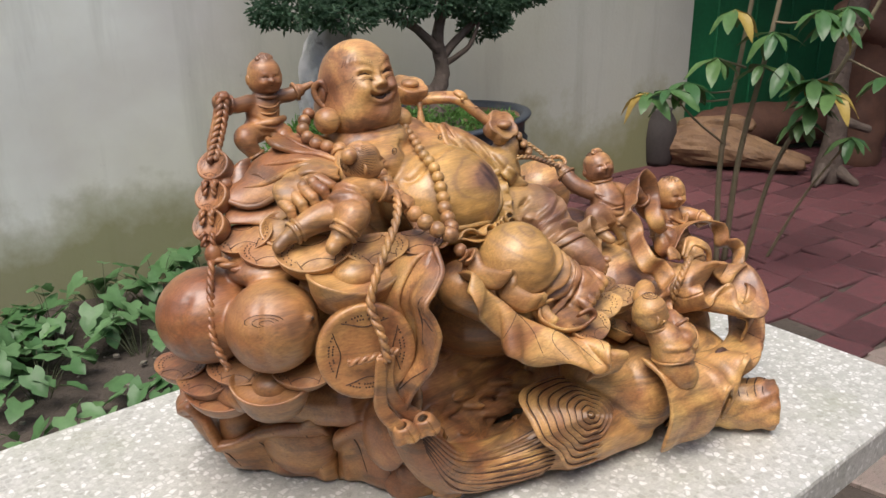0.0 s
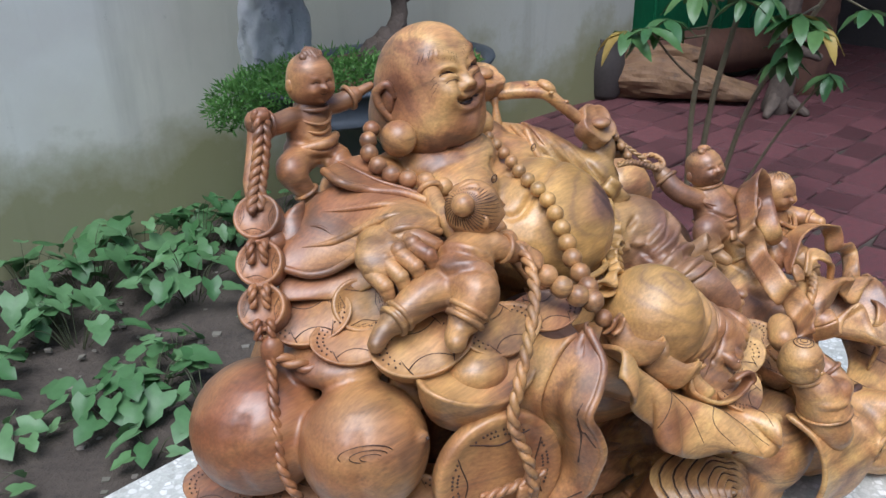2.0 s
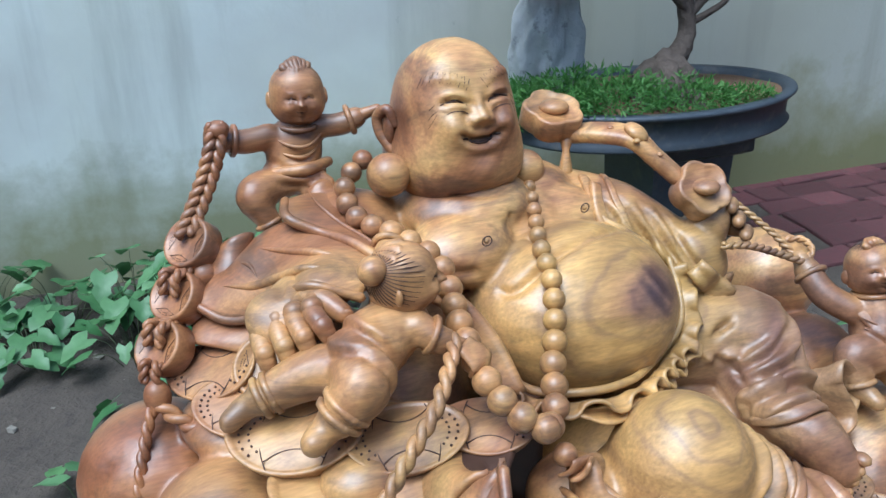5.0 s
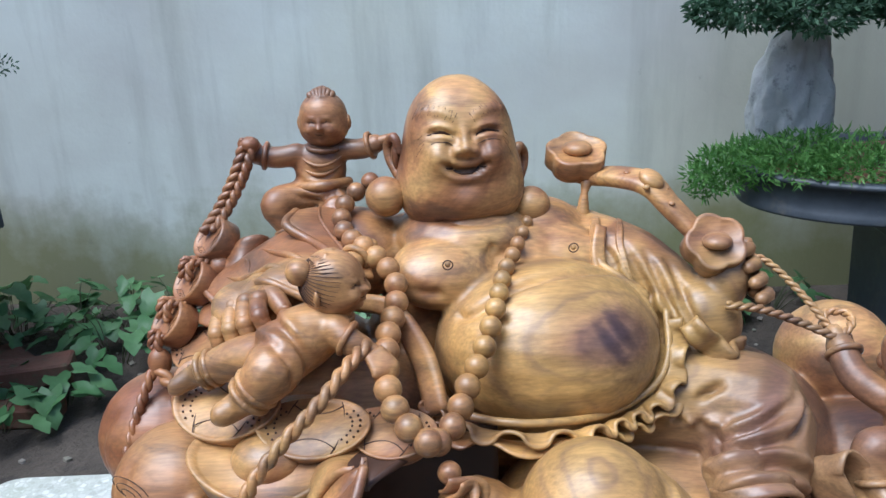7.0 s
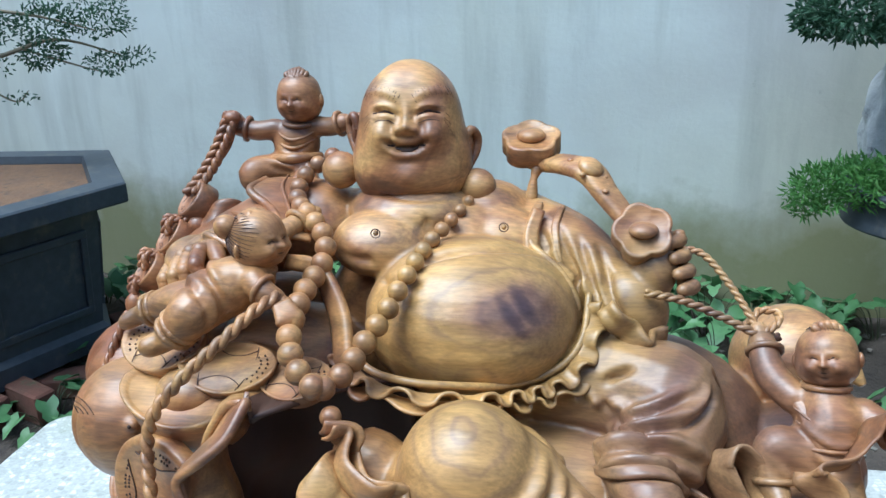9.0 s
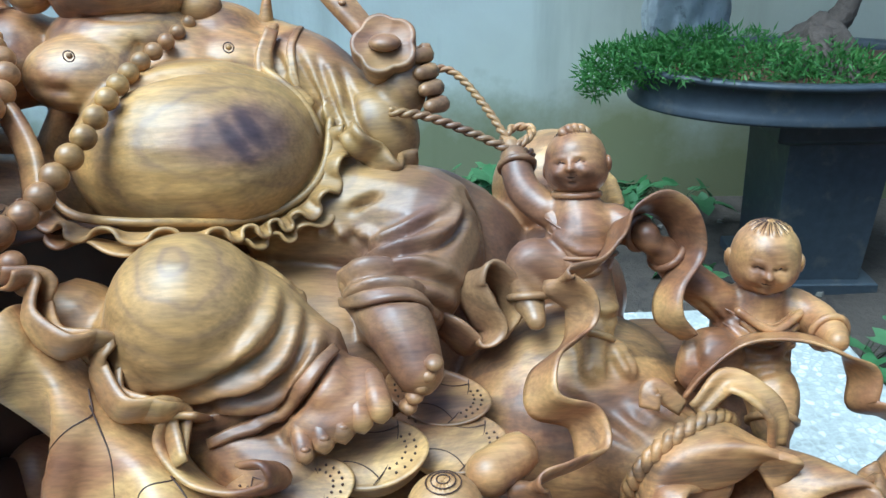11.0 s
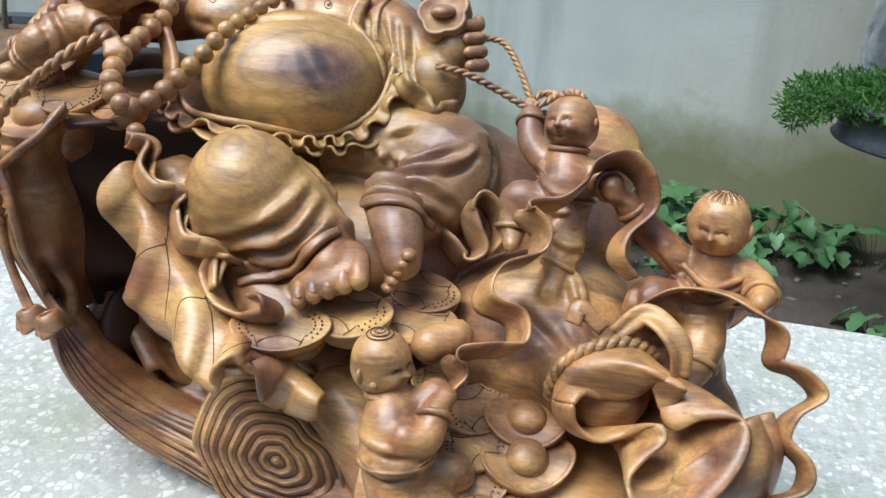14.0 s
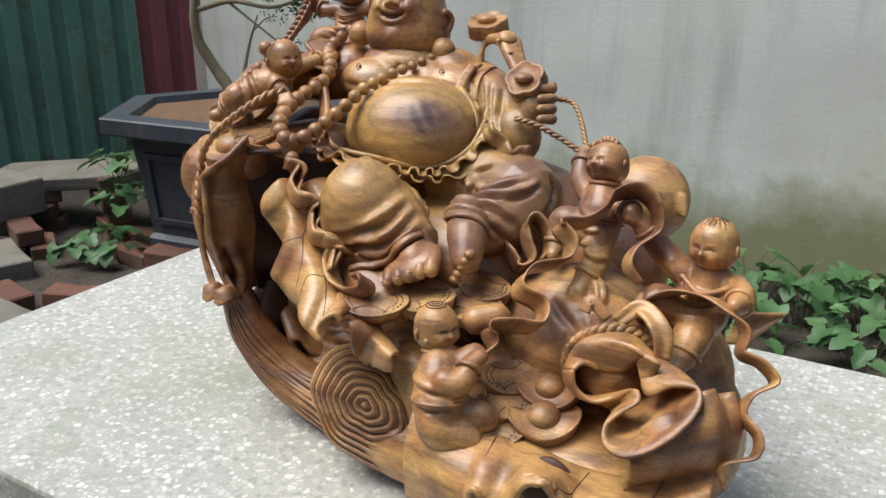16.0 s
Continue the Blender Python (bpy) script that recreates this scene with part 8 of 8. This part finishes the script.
# ---- thin shrub with fingered leaves ----
def leaf_geo(length, width, fold=0.25, curl=0.25, heart=False):
    """One leaf blade along +x: five rows across, folded on its midrib and bent down at the tip."""
    V, F = [], []
    n = 7
    for i in range(n):
        q = i / (n - 1)
        if heart:
            w = width * (math.sin(min(1, q * 1.25 + 0.22) * math.pi) ** 0.7 if q < 0.6 else 1.05 * (1 - q) ** 0.85 * 1.72)
            w = max(w, 0.001)
        else:
            w = max(width * math.sin(min(1, q * 0.95 + 0.05) * math.pi) ** 0.75, 0.001)
        for j in (-1, -0.5, 0, 0.5, 1):
            back = -0.20 * length * abs(j) * (1 - q) ** 3 if heart else 0.0
            V.append((q * length + back, j * w, abs(j) * w * fold - curl * length * q * q + 0.02 * length * math.sin(q * 9 + j * 3)))
    for i in range(n - 1):
        for j in range(4):
            a = i * 5 + j
            F.append((a, a + 5, a + 6, a + 1))
    return V, F


finger_me = [mesh_from("leaf", *leaf_geo(0.11 * k, 0.021 * k, 0.3, 0.25), SHRUB) for k in (0.8, 1.0, 1.2)]
yellow_me = mesh_from("leaf", *leaf_geo(0.12, 0.026, 0.4, 0.5), YELLOW)
shrub = empty("shrub", pose(0.98, 3.30, GROUND), "thin-stemmed shrub with fingered green leaves, some yellowed", "shrub")
r3 = np.random.default_rng(12)
tips = []
STEMS = [([(0.0, 0.0, 0.0), (-0.04, -0.05, 0.45), (-0.02, -0.10, 0.85), (0.0, -0.18, 1.35)], 0.012), ([(0.04, 0.03, 0.0), (0.02, -0.08, 0.45), (0.05, -0.16, 0.85), (0.10, -0.20, 1.35)], 0.013),
         ([(0.12, 0.02, 0.0), (0.16, -0.10, 0.45), (0.30, -0.24, 0.85), (0.42, -0.34, 1.25)], 0.011), ([(0.22, 0.05, 0.0), (0.30, -0.05, 0.30), (0.40, -0.15, 0.55)], 0.007), ([(-0.03, -0.05, 0.50), (-0.18, -0.20, 0.62), (-0.32, -0.34, 0.76)], 0.005), ([(0.0, -0.10, 0.80), (-0.14, -0.22, 0.85)], 0.005), ([(0.28, -0.22, 0.80), (0.18, -0.30, 0.78)], 0.005), ([(0.30, -0.24, 0.85), (0.45, -0.22, 0.78)], 0.005)]
for pts, rad in STEMS:
    part("stem", mesh_from("stem", *tube_geo(pts, [rad, rad * 0.8, rad * 0.6], 8, 6), STEM), shrub)
    tips.append(pts[-1])
SPRAYS = [(-0.38, -0.30, 0.74), (-0.24, -0.25, 0.77), (-0.27, -0.25, 0.74), (0.01, -0.25, 0.83), (0.08, -0.30, 0.84), (0.17, -0.32, 0.79), (0.18, -0.30, 0.70), (0.16, -0.28, 0.64), (0.20, -0.35, 0.99), (0.15, -0.35, 1.02), (0.24, -0.35, 1.03), (-0.09, -0.20, 1.01), (0.22, -0.35, 0.75), (0.04, -0.25, 0.94)]
along = np.concatenate([spline(pts, 12) for pts, rad in STEMS[:4]])
for tip in SPRAYS:
    near_ = along[np.argmin(np.linalg.norm(along + (0, 0, 0.06) - tip, axis=1))]
    part("stem", mesh_from("stem", *tube_geo([near_, (near_ + tip) / 2 + (0, 0, -0.02), np.array(tip)], [0.004, 0.003, 0.002], 6, 4), STEM), shrub)
tips += SPRAYS
for ti, tip in enumerate(tips):
    n = int(r3.integers(5, 8))
    a0 = r3.uniform(0, 6.28)
    for k in range(n):
        a = a0 + 6.28 * k / n
        me = yellow_me if (ti in (8, 13, 16, 19, 20) and k < 2) else finger_me[int(r3.integers(3))]
        part("leaf", me, shrub, m=pose(tip[0], tip[1], tip[2], r3.uniform(-12, 12), r3.uniform(5, 40), math.degrees(a)))

# ---- heart-leaved ground plants ----
VINE = simple("dark_vine", (0.045, 0.065, 0.025), (0.07, 0.075, 0.035), 20, 0.7, 0.3, 0.002, 60)
heart_me = [mesh_from("leaf", *leaf_geo(0.078 * k, 0.036 * k, f, c, True), m) for k, f, c, m in ((1.0, 0.25, 0.25, LEAF), (0.85, 0.35, 0.15, LEAF), (1.1, 0.2, 0.35, LEAF), (0.62, 0.3, 0.2, LEAF_PALE))]


def plant(seed, n, spread, height):
    r = np.random.default_rng(seed)
    ob = empty("leafy_plant", pose(0, 0, 0), "green heart-leaved creeping plant on the soil", "plant", "ground plants")
    geo = []
    for k in range(n):
        a, q = r.uniform(0, 6.28), r.uniform(0.1, 1) ** 0.7
        x, y = spread * q * math.cos(a), spread * q * math.sin(a)
        z = height * (1 - 0.65 * q) * r.uniform(0.6, 1.15) + 0.02
        geo.append(tube_geo([(x * 0.25, y * 0.25, -0.01), (x * 0.6, y * 0.6, z * 0.75), (x, y, z)], [0.0016, 0.0013, 0.0010], 5, 3))
        me = heart_me[3] if z < 0.05 or r.uniform() < 0.15 else heart_me[int(r.integers(3))]
        part("leaf", me, ob, m=pose(x, y, z, r.uniform(-22, 22), r.uniform(-5, 42), math.degrees(a) + r.uniform(-60, 60)))
    part("vine", mesh_from("vine", *join(geo), VINE), ob)
    return ob


protos = [plant(40 + i, n, s, h) for i, (n, s, h) in enumerate(((20, 0.17, 0.20), (24, 0.20, 0.24), (16, 0.15, 0.15), (12, 0.13, 0.10), (7, 0.08, 0.06)))]
spots = []
rp = np.random.default_rng(77)
for u in np.arange(-1.15, 1.36, 0.19):
    spots.append((int(rp.integers(0, 2)), u + rp.uniform(-0.06, 0.06), 2.83 + rp.uniform(-0.08, 0.06)))
for u in np.arange(-0.1, 1.36, 0.40):
    spots.append((int(rp.integers(0, 3)), u + rp.uniform(-0.08, 0.08), 2.62 + rp.uniform(-0.08, 0.08)))
spots += [(0, 0.22, 2.52), (2, 0.40, 2.46), (3, 0.66, 2.16), (2, 0.76, 2.14), (3, 0.84, 2.02), (4, 0.42, 2.20), (4, 0.32, 2.05), (4, 0.20, 2.20), (4, 0.66, 1.95), (0, -0.55, 2.60), (2, -0.74, 2.22), (3, -0.78, 2.00), (2, -0.62, 2.36), (2, 1.83, 1.96), (3, 1.86, 1.72), (3, 1.70, 2.02), (2, 1.62, 2.90), (3, 1.45, 2.92), (3, 2.0, 1.85), (2, -1.62, 1.91), (3, -1.52, 1.95), (4, 0.10, 1.95), (4, 0.9, 2.3), (4, 1.2, 2.25), (2, 1.35, 2.86), (4, 1.55, 2.4)]
for i, (k, u, v) in enumerate(spots):
    m = pose(*wall_xy(u, v), GROUND, 0, 0, float(rp.uniform(0, 360)))
    copy_thing(protos[k], m)
for z in (0.18, 0.30):
    copy_thing(protos[2], pose(-2.52 - z * 0.3, 0.52, GROUND + z - 0.02, 0, 0, 40 + z * 300))
for p in protos:
    for c in list(p.children):
        bpy.data.objects.remove(c)
    bpy.data.objects.remove(p)

# ---- small stones and litter on the soil ----
pebble_geo, rs = [], np.random.default_rng(9)
for _ in range(420):
    u, v = rs.uniform(-1.4, 2.3), rs.uniform(1.25, 2.95)
    x, y = wall_xy(u, v)
    s = rs.uniform(0.004, 0.016)
    me_v = rs.normal(size=(8, 3))
    me_v = me_v / np.linalg.norm(me_v, axis=1)[:, None] * s * np.array((1.2, 1, 0.6))
    cube = np.array([(-1, -1, -1), (1, -1, -1), (1, 1, -1), (-1, 1, -1), (-1, -1, 1), (1, -1, 1), (1, 1, 1), (-1, 1, 1)]) * s * 0.6 * np.array((1.2, 1, 0.6)) * rs.uniform(0.6, 1.2, (8, 3))
    pebble_geo.append((cube + np.array((x, y, GROUND + s * 0.3)), [(0, 3, 2, 1), (4, 5, 6, 7), (0, 1, 5, 4), (1, 2, 6, 5), (2, 3, 7, 6), (3, 0, 4, 7)]))
tagged(new("pebbles", mesh_from("pebbles", *join(pebble_geo), STONE, smooth=False)), "small stones and crumbs scattered over the soil", "pebbles", kind="stuff")

# ---- paving ----
paving = tagged(new("pavement"), "dull red stone paving with dark joints", "pavement", kind="structure")
pv = np.random.default_rng(15)
slabs = []
v = -2.6
row = 0
while v < 3.05:
    dv = float(pv.uniform(0.11, 0.18))
    u = (1.75 if v < 1.0 else 2.45) + (row % 2) * 0.16
    while u < 6.2:
        du = pv.uniform(0.11, 0.26)
        slabs.append((u, v, du, dv))
        u += du
    v += dv
    row += 1
base = [[(0, 0), (1, 0), (1, 1), (0, 1)] for _ in range(6)]
slab_me = {}
for red in (True, False):
    for k in range(6):
        bm = bmesh.new()
        c = [(x + pv.uniform(-0.10, 0.10), y + pv.uniform(-0.12, 0.12)) for x, y in base[k]]
        lo = [bm.verts.new((x * 0.98 + 0.01, y * 0.975 + 0.0125, -0.03)) for x, y in c]
        mi = [bm.verts.new((x * 0.98 + 0.01, y * 0.975 + 0.0125, 0.0)) for x, y in c]
        hi = [bm.verts.new((x * 0.92 + 0.04, y * 0.91 + 0.045, 0.005)) for x, y in c]
        for a, b in ((lo, mi), (mi, hi)):
            for j in range(4):
                bm.faces.new((a[j], a[(j + 1) % 4], b[(j + 1) % 4], b[j]))
        bm.faces.new(hi)
        slab_me[red, k] = bm_mesh("paving_stone", bm, PAVER if red else PAVER_GREY)
slabs.sort(key=lambda s: (s[0] - 3.0) ** 2 + (s[1] - 1.8) ** 2)
rest = []
for i, (u, v, du, dv) in enumerate(slabs):
    red = not (v < 1.0 and u < 2.6)
    m = pose(0, 0, 0, 0, 0, TURN_W) @ pose(u, v, GROUND - 0.008 + pv.uniform(-0.004, 0.004), pv.uniform(-0.8, 0.8), pv.uniform(-0.8, 0.8), 0) @ Matrix.Diagonal((du, dv, 1, 1))
    if i < 300:
        ob = new("paving_stone", slab_me[red, i % 6])
        ob.parent = paving
        ob.matrix_basis = m
    else:
        me = slab_me[red, i % 6]
        rest.append(([m @ p.co for p in me.vertices], [tuple(q.vertices) for q in me.polygons]))
if rest:
    ob = new("paving_rest", mesh_from("paving_rest", *join(rest), PAVER, smooth=False))
    ob.parent = paving
    tagged(ob, kind="stuff")
